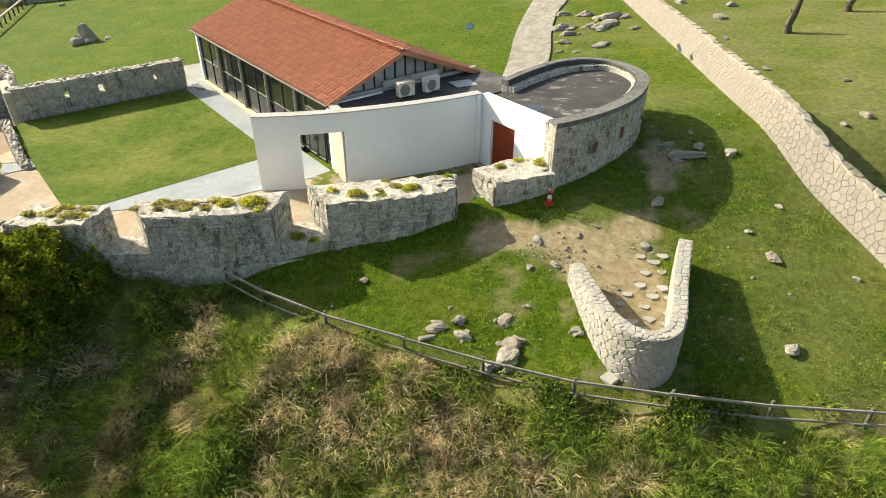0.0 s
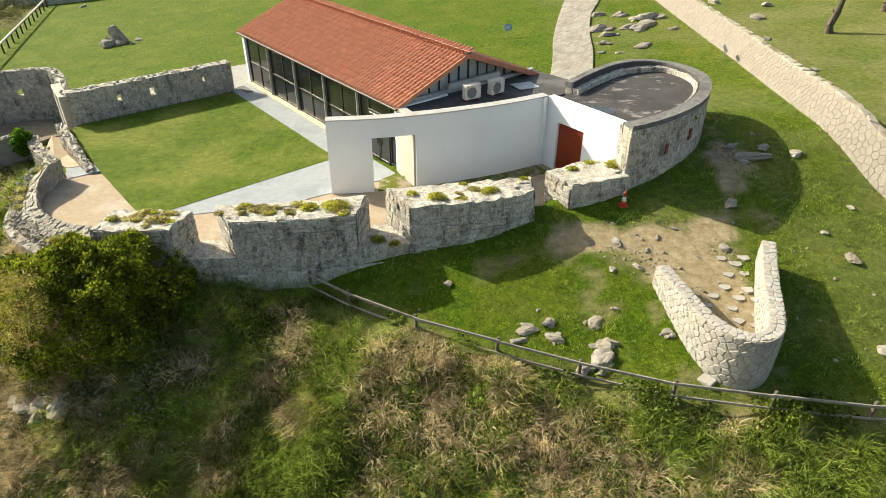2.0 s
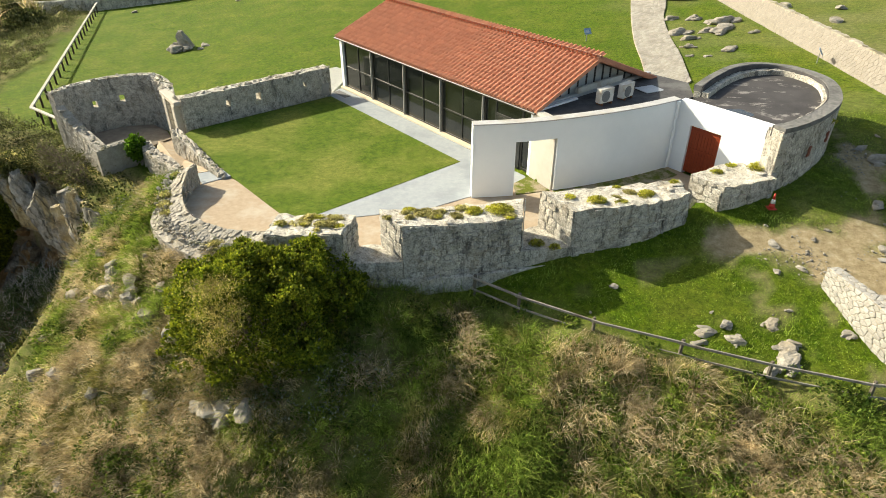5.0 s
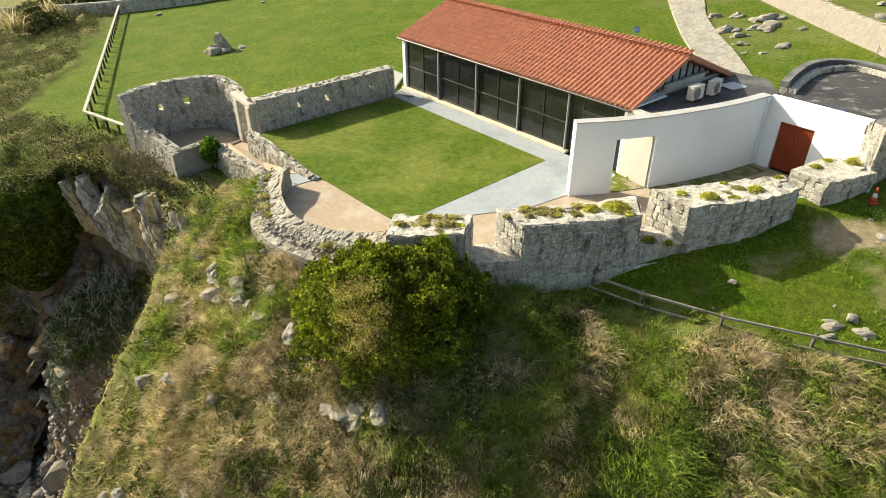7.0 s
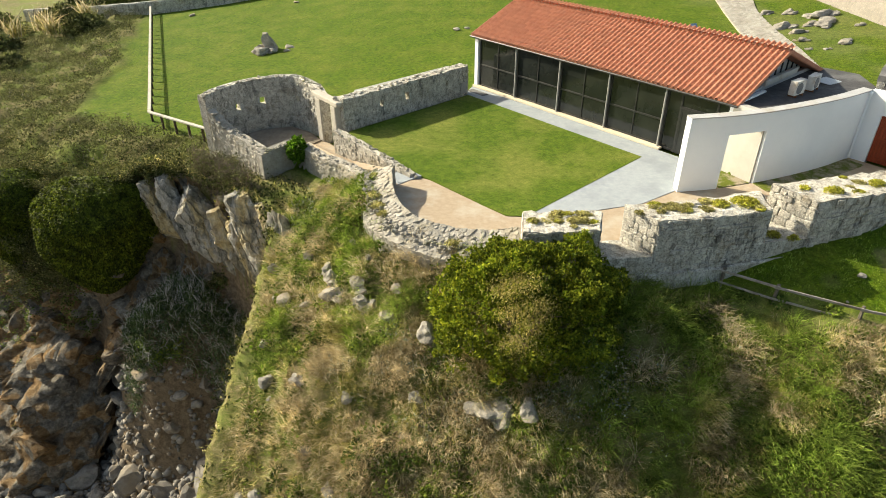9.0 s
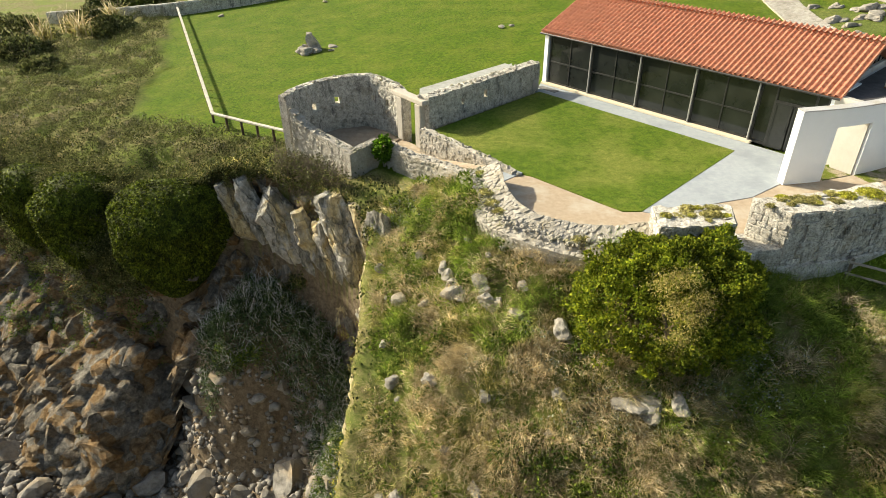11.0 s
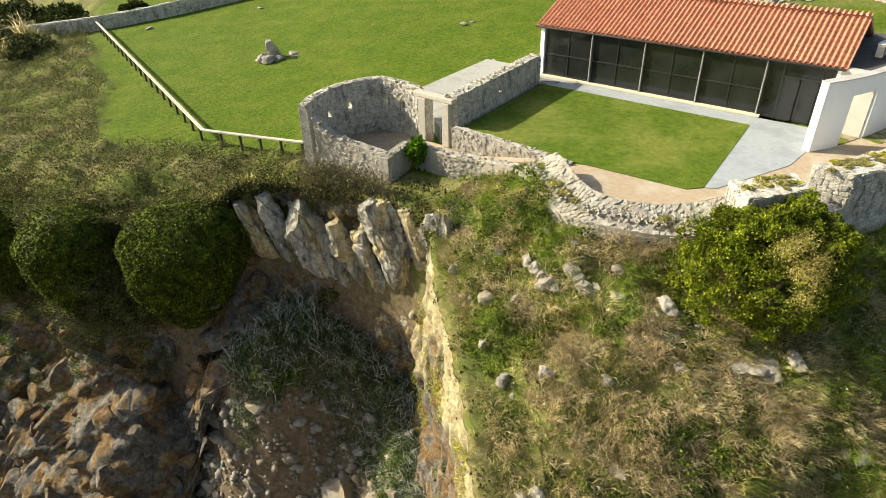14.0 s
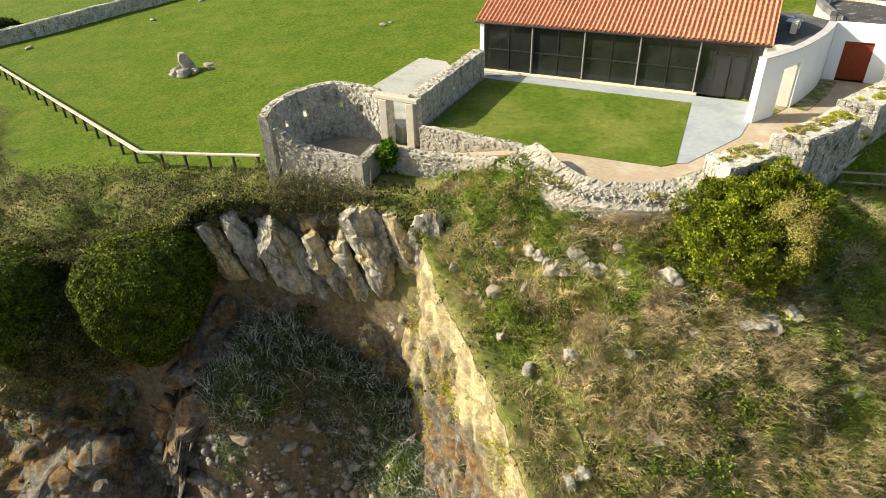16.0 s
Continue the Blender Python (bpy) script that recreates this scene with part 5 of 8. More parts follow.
def stone_piece(cell, surf, proud, rng):
    """One stone: a cell raised from its bed with a rounded, slightly tilted face."""
    k = len(cell)
    cx, cy = sum(p[0] for p in cell) / k, sum(p[1] for p in cell) / k
    h = proud * rng.uniform(0.5, 1.25)
    tilt = 0.12 * min(1.0, proud / 0.05) ** 2
    tu, tv = rng.uniform(-tilt, tilt), rng.uniform(-tilt, tilt)
    verts = []
    for f, lift in ((1.0, -0.02), (0.97, 0.6), (0.78, 1.0)):
        for u, v in cell:
            uu, vv = cx + (u - cx) * f, cy + (v - cy) * f
            p, n = surf(uu, vv)
            verts.append(p + n * (lift * h + (tu * (uu - cx) + tv * (vv - cy)) * (lift > 0)))
    faces = [(i, (i + 1) % k, k + (i + 1) % k, k + i) for i in range(k)]
    faces += [(k + i, k + (i + 1) % k, 2 * k + (i + 1) % k, 2 * k + i) for i in range(k)]
    faces.append(tuple(range(2 * k, 3 * k)))
    return verts, faces


def lay_stones(parent, name, fields, material, limit=300, seed=1, gap=0.022, cut=None):
    """Stones on several fields (length, height, su, sv, surface, proud, keep): the first as parts, the rest joined."""
    rng = random.Random(seed)
    count = 0
    rest_v, rest_f = [], []
    for length, height, su, sv, surf, proud, keep in fields:
        for cell in (cut or stone_cells)(length, height, su, sv, rng.randrange(10 ** 6), gap):
            cx, cy = sum(p[0] for p in cell) / len(cell), sum(p[1] for p in cell) / len(cell)
            if keep is not None and not keep(cx, cy):
                continue
            v, f = stone_piece(cell, surf, proud, rng)
            if count < limit:
                mesh_object(name, v, f, material, parent)
                count += 1
            else:
                s = len(rest_v)
                rest_v.extend(v)
                rest_f.extend(tuple(i + s for i in q) for q in f)
    if rest_v:
        mesh_object("further_" + name + "work", rest_v, rest_f, material, parent, kind="stuff")


def face_surface(line, z0, z1, flip=1.0, off=0.0, lean=None):
    """A wall's face over a plan line: u along it, v upwards; the normal looks to the line's right (flip -1: left)."""
    p = np.array([q[:2] for q in line], float)
    s = np.concatenate([[0], np.cumsum(np.linalg.norm(np.diff(p, axis=0), axis=1))])
    t = np.gradient(p, axis=0)
    t /= np.linalg.norm(t, axis=1)[:, None]
    nn = np.stack([t[:, 1], -t[:, 0]], -1) * flip
    lo = np.array(z0 if hasattr(z0, "__len__") else [z0] * len(p), float)
    hi = np.array(z1 if hasattr(z1, "__len__") else [z1] * len(p), float)
    tall = float(np.max(hi - lo))
    ln = np.array(lean if lean is not None else [0.0] * len(p), float)

    def surf(u, v):
        u = min(max(u, 0), s[-1])
        k = v / tall
        n = Vector((np.interp(u, s, nn[:, 0]), np.interp(u, s, nn[:, 1]), 0)).normalized()
        a, b = np.interp(u, s, lo), np.interp(u, s, hi)
        q = np.interp(u, s, ln) * k
        pt = Vector((np.interp(u, s, p[:, 0]), np.interp(u, s, p[:, 1]), a + (b - a) * k)) + n * (off - q)
        nv = Vector((n.x, n.y, np.interp(u, s, ln) / tall)).normalized()
        return pt, nv

    return float(s[-1]), tall, surf


def top_surface(outer, inner, z, zin=None):
    """A wall's top between two plan lines of one count."""
    a, b = np.array([q[:2] for q in outer], float), np.array([q[:2] for q in inner], float)
    s = np.concatenate([[0], np.cumsum(np.linalg.norm(np.diff(a, axis=0), axis=1))])
    w = float(np.mean(np.linalg.norm(a - b, axis=1)))
    zz = np.array(z if hasattr(z, "__len__") else [z] * len(a), float)

    zb = zz if zin is None else np.array(zin, float)

    def surf(u, v):
        k = v / w
        o = np.array([np.interp(u, s, a[:, c]) for c in (0, 1)])
        q = np.array([np.interp(u, s, b[:, c]) for c in (0, 1)])
        m = o + (q - o) * k
        return Vector((m[0], m[1], np.interp(u, s, zz) * (1 - k) + np.interp(u, s, zb) * k)), Vector((0, 0, 1))

    return float(s[-1]), w, surf


def some(share, seed=23):
    """Keeps that share of the stones; mortar covers the rest."""
    rng = random.Random(seed)
    return lambda u, v: rng.random() < share


# lookout
LOOK_C = smooth_line([(4.62, 20.1), (4.85, 18.6), (5.1, 17.1), (5.55, 16.1), (6.35, 15.6), (7.2, 15.9), (7.75, 16.9), (8.5, 19.0), (9.3, 21.0)], 0.22)
look_z = list(np.interp(np.linspace(0, 1, len(LOOK_C)), [0, 0.25, 0.5, 0.75, 1], [0.35, 0.45, 0.55, 0.62, 0.8]))
look_o, look_i = offset_line(LOOK_C, -0.05), offset_line(LOOK_C, 0.42)
look_g = [float(upper_height(np.array(p[0]), np.array(p[1]))) - 0.25 for p in look_o]
fo = face_surface(look_o, look_g, look_z)
fi = face_surface(look_i, [g + 0.1 for g in look_g], look_z, -1)
ft = top_surface(look_o, look_i, look_z)
lay_stones(LOOKOUT, "stone", [(fo[0], fo[1], 0.31, 0.22, fo[2], 0.035, None), (ft[0], ft[1], 0.24, 0.23, ft[2], 0.022, None), (fi[0], fi[1], 0.30, 0.21, fi[2], 0.03, None)], M_PALE, 300, 5)

# boundary wall
near = [p for p in LONG_BASE if 13 < p[1] < 80]
lz = [float(upper_height(np.array(p[0]), np.array(p[1]))) for p in near]
fw = face_surface(near[::-1], [z - 0.1 for z in lz[::-1]], [z + LONG_HEIGHT for z in lz[::-1]], 1, 0.01, [0.72] * len(near))
long_len = fw[0]
fw1 = (fw[0], fw[1], 0.38, 0.27, fw[2], 0.010)
lay_stones(LONGWALL, "stone", [(*fw1, lambda u, v: u > long_len * 0.38), (*fw1, lambda u, v: u <= long_len * 0.38)], M_LONG, 300, 6, 0.014)
cap_o, cap_i = offset_line(near, -0.68), offset_line(near, -1.14)
fc = top_surface(cap_o, cap_i, [z + LONG_HEIGHT + 0.01 for z in lz])
lay_stones(LONGWALL, "coping_stone", [(fc[0], fc[1], 0.75, 0.46, fc[2], 0.06, None)], M_TOP, 200, 7)

# battery
fort_line = FORT[:int(len(FORT) * 0.62)]
ff = face_surface(fort_line, -1.0, 3.5, 1.0, 0.012)
lay_stones(BATTERY, "stone", [(ff[0], ff[1], 0.27, 0.18, ff[2], 0.03, some(0.72))], M_STONE, 300, 8, 0.02)
for k in range(9):
    bmq = bmesh.new()
    add_box(bmq, pose(4.72, 25.86, 0.35 + k * 0.37, 0, 0, 8), 0.34, 0.62 if k % 2 else 0.5, 0.345, 0.02)
    part("quoin", bmq, M_GATE, BATTERY, "pale dressed quoin stone")
for (u, z) in ((2.35, 2.2), (4.35, 2.35)):
    bmw = bmesh.new()
    p, nrm = ff[2](u, z + 1.0)
    add_box(bmw, Matrix.Translation(p + nrm * 0.02) @ nrm.to_track_quat("Y", "Z").to_matrix().to_4x4(), 0.2, 0.12, 0.5, 0.01)
    part("blocked_loophole", bmw, mottled("brick_infill", (0.20, 0.07, 0.045), (0.30, 0.12, 0.08), None, 8, 40, 0.9, 0.4, 0.02), BATTERY, "loophole filled with red brick")

# parapet blocks
OUT_B = [(4.75, 25.35), (3.2, 24.75), (2.1, 24.45)], [(0.42, 23.75), (-2.0, 22.85), (-4.62, 22.42)], [(-6.75, 22.0), (-9.0, 21.6), (-11.4, 21.4)], [(-13.7, 21.25), (-15.2, 21.2), (-16.6, 21.2)]
IN_B = [(3.9, 27.0), (2.4, 26.5), (1.25, 25.9)], [(0.42, 25.15), (-2.6, 24.55), (-5.7, 24.1)], [(-6.45, 23.7), (-9.2, 23.05), (-12.3, 22.75)], [(-13.25, 22.7), (-14.8, 22.75), (-16.3, 22.85)]
TOP_B = [1.55, 1.62, 1.58, 1.40]
fields = []
for o, q, zt in zip(OUT_B, IN_B, TOP_B):
    o2, q2 = smooth_line(o, 0.3), smooth_line(q, 0.3)
    f1 = face_surface(o2, -1.6, zt, -1.0, 0.04)
    fields.append((f1[0], f1[1], 0.36, 0.23, f1[2], 0.032, some(0.62)))
for o, q, zt in zip(OUT_B, IN_B, TOP_B):
    for a, b, fl in ((o[0], q[0], 1.0), (o[-1], q[-1], -1.0)):
        f2 = face_surface([a, b], -0.3, zt, fl, 0.035)
        fields.append((f2[0], f2[1], 0.42, 0.28, f2[2], 0.035, some(0.8)))
    n = 12
    f3 = top_surface(resample(smooth_line(o, 0.3), n), resample(smooth_line(q, 0.3), n), zt)
    fields.append((f3[0], f3[1], 0.45, 0.35, f3[2], 0.05, lambda u, v, r=random.Random(3): r.random() < 0.12))
lay_stones(PARAPET, "stone", fields, M_STONE, 300, 9, 0.016, course_cells)
nb = 34
bo, bi = resample(B_OUT, nb, 2), resample(B_IN, nb, 2)
f4 = top_surface(bo, bi, bo[:, 2], bi[:, 2])
f5 = face_surface(bo, -2.4, bo[:, 2], -1.0, 0.02)
f6 = face_surface(bi, -0.1, bi[:, 2], 1.0, 0.02)
f7 = face_surface(LANE, -1.9, [z - 0.03 for z in LANE_Z], -1.0, 0.02)
lane2 = smooth_line([(-20.75, 29.15), (-21.5, 30.1), (-22.8, 31.9), (-24.0, 33.5), (-24.9, 34.75)], 0.35)
f8 = face_surface(lane2, -1.0, np.interp(np.linspace(0, 1, len(lane2)), [0, 0.3, 1], [0.10, 0.28, 0.33]), -1.0, 0.02)
M_DRY = mottled("dry_laid_stone", (0.35, 0.32, 0.27), (0.62, 0.58, 0.505), (0.40, 0.36, 0.28), 4, 30, 0.94, 0.7, 0.04, stain=0.4, each=0.3)
lay_stones(PARAPET, "bastion_stone", [(f4[0], f4[1], 0.24, 0.18, f4[2], 0.055, some(0.6)), (f5[0], f5[1], 0.22, 0.15, f5[2], 0.03, some(0.4)), (f7[0], f7[1], 0.2, 0.14, f7[2], 0.028, some(0.5)), (f8[0], f8[1], 0.2, 0.14, f8[2], 0.028, some(0.5)), (f6[0], f6[1], 0.22, 0.15, f6[2], 0.03, some(0.6))], M_DRY, 300, 10, 0.018)


# courtyard wall and guard room
def clear_of(holes, z0, flip=None, share=1.0):
    rng = random.Random(29)
    return lambda u, v: rng.random() < share and not any(h[0] - 0.08 < (u if flip is None else flip - u) < h[1] + 0.08 and h[2] - 0.05 < z0 + v < h[3] + 0.05 for h in holes)


cw = [tuple(COURT_A + (COURT_B - COURT_A) * t) for t in np.linspace(0, 1, 20)]
f9 = face_surface(cw, -0.1, 1.74, 1.0, 0.032)
lay_stones(COURTWALL, "stone", [(f9[0], f9[1], 0.27, 0.16, f9[2], 0.03, clear_of(COURT_HOLES, -0.1, None, 0.6))], M_STONE, 300, 11, 0.018)
g_out = smooth_line([(-25.75, 37.15), (-26.4, 38.75), (-27.9, 40.3), (-30.0, 39.95), (-31.6, 38.75), (-32.4, 37.45)], 0.3)
g_in = offset_line(g_out, -0.5)
gz = np.interp(np.linspace(0, 1, len(g_out)), [0, 0.12, 0.4, 0.7, 0.94, 1], [1.5, 1.65, 1.8, 1.72, 1.62, 1.55]) - 0.04
f10 = face_surface(g_out, -1.0, gz, -1.0, 0.032)
f11 = face_surface(g_in[-8:], -2.6, gz[-8:], 1.0, 0.012)
f12 = face_surface(LOW_WALL, -2.8, [z - 0.03 for z in LOW_Z], 1.0, 0.012)
lay_stones(GUARD, "stone", [(f10[0], f10[1], 0.24, 0.155, f10[2], 0.03, clear_of(GUARD_HOLES, -1.0, None, 0.65)), (f11[0], f11[1], 0.26, 0.16, f11[2], 0.03, some(0.8)), (f12[0], f12[1], 0.2, 0.14, f12[2], 0.028, some(0.5))], M_STONE, 300, 12, 0.018)
M_HEAD = mottled("wall_head_stone", (0.30, 0.275, 0.23), (0.58, 0.545, 0.47), (0.36, 0.34, 0.20), 5, 30, 0.94, 0.9, 0.05, stain=0.45, each=0.35)


def head_stones(parent, line, z, width, seed, spacing=0.13):
    """Broken stones and lost mortar along the head of an old wall."""
    rng = random.Random(seed)
    p = np.array([q[:2] for q in line], float)
    s = np.concatenate([[0], np.cumsum(np.linalg.norm(np.diff(p, axis=0), axis=1))])
    zz = np.array(z if hasattr(z, "__len__") else [z] * len(p), float)
    bm = bmesh.new()
    u = 0.0
    while u < s[-1]:
        for _ in range(2):
            x, y, h = np.interp(u, s, p[:, 0]), np.interp(u, s, p[:, 1]), np.interp(u, s, zz)
            r = rng.uniform(0.05, 0.125)
            m = Matrix.Translation((x + rng.uniform(-width, width) / 2, y + rng.uniform(-width, width) / 2, h + rng.uniform(-0.05, 0.03))) @ Euler((rng.uniform(-0.5, 0.5), rng.uniform(-0.5, 0.5), rng.uniform(0, 3))).to_matrix().to_4x4()
            add_box(bm, m, r * rng.uniform(1.2, 2.2), r * rng.uniform(1.0, 1.6), r * rng.uniform(0.7, 1.3), r * 0.25)
        u += spacing * rng.uniform(0.6, 1.5)
    part("wall_head", bm, M_HEAD, parent, "broken stonework along the wall's head")["kind"] = "stuff"


head_stones(GUARD, [(a + b) / 2 for a, b in zip(np.array([q[:2] for q in g_out]), g_in)], gz + 0.03, 0.42, 81)
head_stones(GUARD, offset_line(LOW_WALL, 0.27), LOW_Z, 0.4, 82)
head_stones(GUARD, [(-28.6, 33.95), (-27.3, 35.2)], [-0.48, -0.36], 0.35, 85)
head_stones(PARAPET, offset_line(LANE, -0.3), LANE_Z, 0.45, 83)
head_stones(PARAPET, offset_line(lane2, -0.22), np.interp(np.linspace(0, 1, len(lane2)), [0, 0.3, 1], [0.10, 0.28, 0.33]), 0.35, 84)
head_stones(COURTWALL, offset_line(cw, 0.35), 1.78, 0.65, 86, 0.16)
head_stones(PARAPET, (bo[:, :2] + bi[:, :2]) / 2, (bo[:, 2] + bi[:, 2]) / 2 + 0.02, 1.0, 87, 0.045)
# terrace flags
TERR = bpy.data.objects["flagged_terrace"]
ft1 = top_surface([(-24.9, 37.3), (-17.2, 43.4)], [(-24.35, 44.8), (-17.0, 50.2)], [-0.62, -0.62])
lay_stones(TERR, "flagstone", [(ft1[0], ft1[1], 0.6, 0.5, ft1[2], 0.012, None)], M_TERRACE, 300, 13)
# stepping flags in the lookout
rs = random.Random(17)
flag_v = []
for k in range(500):
    u, v = rs.uniform(-0.85, 1.2), rs.uniform(-2.4, 2.6)
    x, y = 6.95 + u + 0.28 * v, 18.9 + v
    if u < -0.2 and v > 0.8:
        continue
    if any(math.hypot(x - a, y - b) < 0.5 for a, b in flag_v) or not (abs(u) < 1.25):
        continue
    flag_v.append((x, y))
    bm = bmesh.new()
    m = rs.randint(5, 7)
    r = rs.uniform(0.2, 0.29)
    a0 = rs.uniform(0, 6)
    zz = float(land(x, y)[0])
    add_prism(bm, [(x + r * rs.uniform(0.8, 1.2) * math.cos(a0 + q * 2 * math.pi / m), y + r * rs.uniform(0.8, 1.2) * math.sin(a0 + q * 2 * math.pi / m)) for q in range(m)], zz - 0.1, zz + 0.018)
    part("stepping_flag", bm, M_PALE, LOOKOUT)


# ---- growth and loose rock ----
def array_mesh(name, verts, quads=None, tris=None):
    me = bpy.data.meshes.new(name)
    loops, starts = [], []
    base = 0
    if quads is not None and len(quads):
        loops.append(quads.ravel())
        starts.append(np.arange(len(quads)) * 4)
        base = quads.size
    if tris is not None and len(tris):
        loops.append(tris.ravel())
        starts.append(base + np.arange(len(tris)) * 3)
    loops, starts = np.concatenate(loops), np.concatenate(starts)
    me.vertices.add(len(verts))
    me.vertices.foreach_set("co", np.ascontiguousarray(verts, np.float32).ravel())
    me.loops.add(len(loops))
    me.loops.foreach_set("vertex_index", loops.astype(np.int32))
    me.polygons.add(len(starts))
    me.polygons.foreach_set("loop_start", starts.astype(np.int32))
    me.update(calc_edges=True)
    return me


def unit(v):
    return v / np.maximum(np.linalg.norm(v, axis=-1, keepdims=True), 1e-9)


def leaves(name, points, out, size, material, rng, parent=None, droop=0.3, slim=0.45, label="", kind=""):
    """One leaf at each point: a folded diamond that looks about along out."""
    n = len(points)
    d = unit(out + rng.normal(0, 0.7, (n, 3)) + np.array((0, 0, -droop)))
    side = unit(np.cross(d, rng.normal(0, 1, (n, 3))))
    nor = np.cross(side, d)
    ln = (size * rng.uniform(0.6, 1.4, n))[:, None]
    a, c = points, points + d * ln
    m = points + d * ln * 0.45
    l, r = m + side * ln * slim + nor * ln * 0.12, m - side * ln * slim + nor * ln * 0.12
    verts = np.stack([a, l, c, r], 1).reshape(-1, 3)
    quads = np.arange(n * 4).reshape(-1, 4)
    me = array_mesh(name, verts, quads)
    me.materials.append(material)
    ob = new(name, me)
    if parent is not None:
        ob.parent = parent
    return tagged(ob, label, kind=kind)


def blades(name, points, lean, length, width, material, rng, parent=None):
    """Grass blades: each a bent strip of a quad and a tip."""
    n = len(points)
    ln = (length * rng.uniform(0.6, 1.3, n))[:, None] if np.ndim(length) else length * rng.uniform(0.6, 1.3, (n, 1))
    d0 = unit(lean * 0.5 + rng.normal(0, 0.22, (n, 3)) + np.array((0, 0, 1.0)))
    d1 = unit(d0 + lean * 1.1 + rng.normal(0, 0.25, (n, 3)) + np.array((0, 0, -0.35)))
    side = unit(np.cross(d0, rng.normal(0, 1, (n, 3)))) * (width * rng.uniform(0.7, 1.3, (n, 1)))
    mid = points + d0 * ln * 0.55
    tip = mid + d1 * ln * 0.6
    verts = np.stack([points - side, points + side, mid + side * 0.8, mid - side * 0.8, tip], 1).reshape(-1, 3)
    b = np.arange(n) * 5
    quads = np.stack([b, b + 1, b + 2, b + 3], -1)
    tris = np.stack([b + 3, b + 2, b + 4], -1)
    me = array_mesh(name, verts, quads, tris)
    me.materials.append(material)
    ob = new(name, me)
    if parent is not None:
        ob.parent = parent
    return ob


def tufts(centres, per, spread, rng):
    """Points round each centre."""
    return np.repeat(centres, per, 0) + np.concatenate([rng.normal(0, spread, (len(centres) * per, 2)), np.zeros((len(centres) * per, 1))], 1)


def on_land(rng, n, x0, x1, y0, y1):
    x, y = rng.uniform(x0, x1, n), rng.uniform(y0, y1, n)
    z, dirt, wild, sea = land(x, y)
    return x, y, z, dirt, wild, sea


M_STRAW = leafy("dry_straw", (0.42, 0.32, 0.16), (0.64, 0.52, 0.30), (0.82, 0.73, 0.51), 0.4, 0.6)
M_OLIVE = leafy("olive_grass", (0.21, 0.21, 0.05), (0.42, 0.385, 0.125), (0.65, 0.57, 0.25), 0.4, 0.6)
M_GREEN = leafy("fresh_grass", (0.12, 0.20, 0.026), (0.25, 0.35, 0.052), (0.43, 0.52, 0.12), 0.4, 0.6)
M_HERB = leafy("dark_herb_leaf", (0.045, 0.085, 0.012), (0.11, 0.17, 0.028), (0.23, 0.30, 0.065), 0.4, 0.7)
M_FRESH = leafy("fresh_herb_leaf", (0.07, 0.12, 0.012), (0.16, 0.23, 0.03), (0.32, 0.38, 0.07), 0.4, 0.9)
M_GREYLEAF = leafy("grey_herb_leaf", (0.15, 0.18, 0.11), (0.27, 0.30, 0.21), (0.40, 0.42, 0.33), 0.15, 0.9)
M_SCRUB = leafy("headland_scrub_leaf", (0.055, 0.068, 0.020), (0.125, 0.138, 0.045), (0.25, 0.245, 0.105), 0.25, 0.35)
M_CURTAIN = leafy("hanging_plant_leaf", (0.022, 0.036, 0.004), (0.075, 0.10, 0.009), (0.20, 0.24, 0.022), 0.2, 0.9)
M_TWIG = mottled("grey_dead_twig", (0.22, 0.20, 0.175), (0.42, 0.39, 0.35), None, 5, 40, 0.9, 0.2, 0.01, stain=0.2)
M_BROWNTWIG = mottled("brown_dead_twig", (0.12, 0.09, 0.065), (0.26, 0.205, 0.16), None, 5, 40, 0.9, 0.2, 0.01, stain=0.2)
M_PLUME = leafy("tamarisk_spray", (0.36, 0.30, 0.08), (0.56, 0.48, 0.15), (0.72, 0.63, 0.26), 0.3, 1.2)
M_BUSH = leafy("evergreen_leaf", (0.065, 0.105, 0.010), (0.185, 0.235, 0.022), (0.41, 0.43, 0.040), 0.4, 0.45)


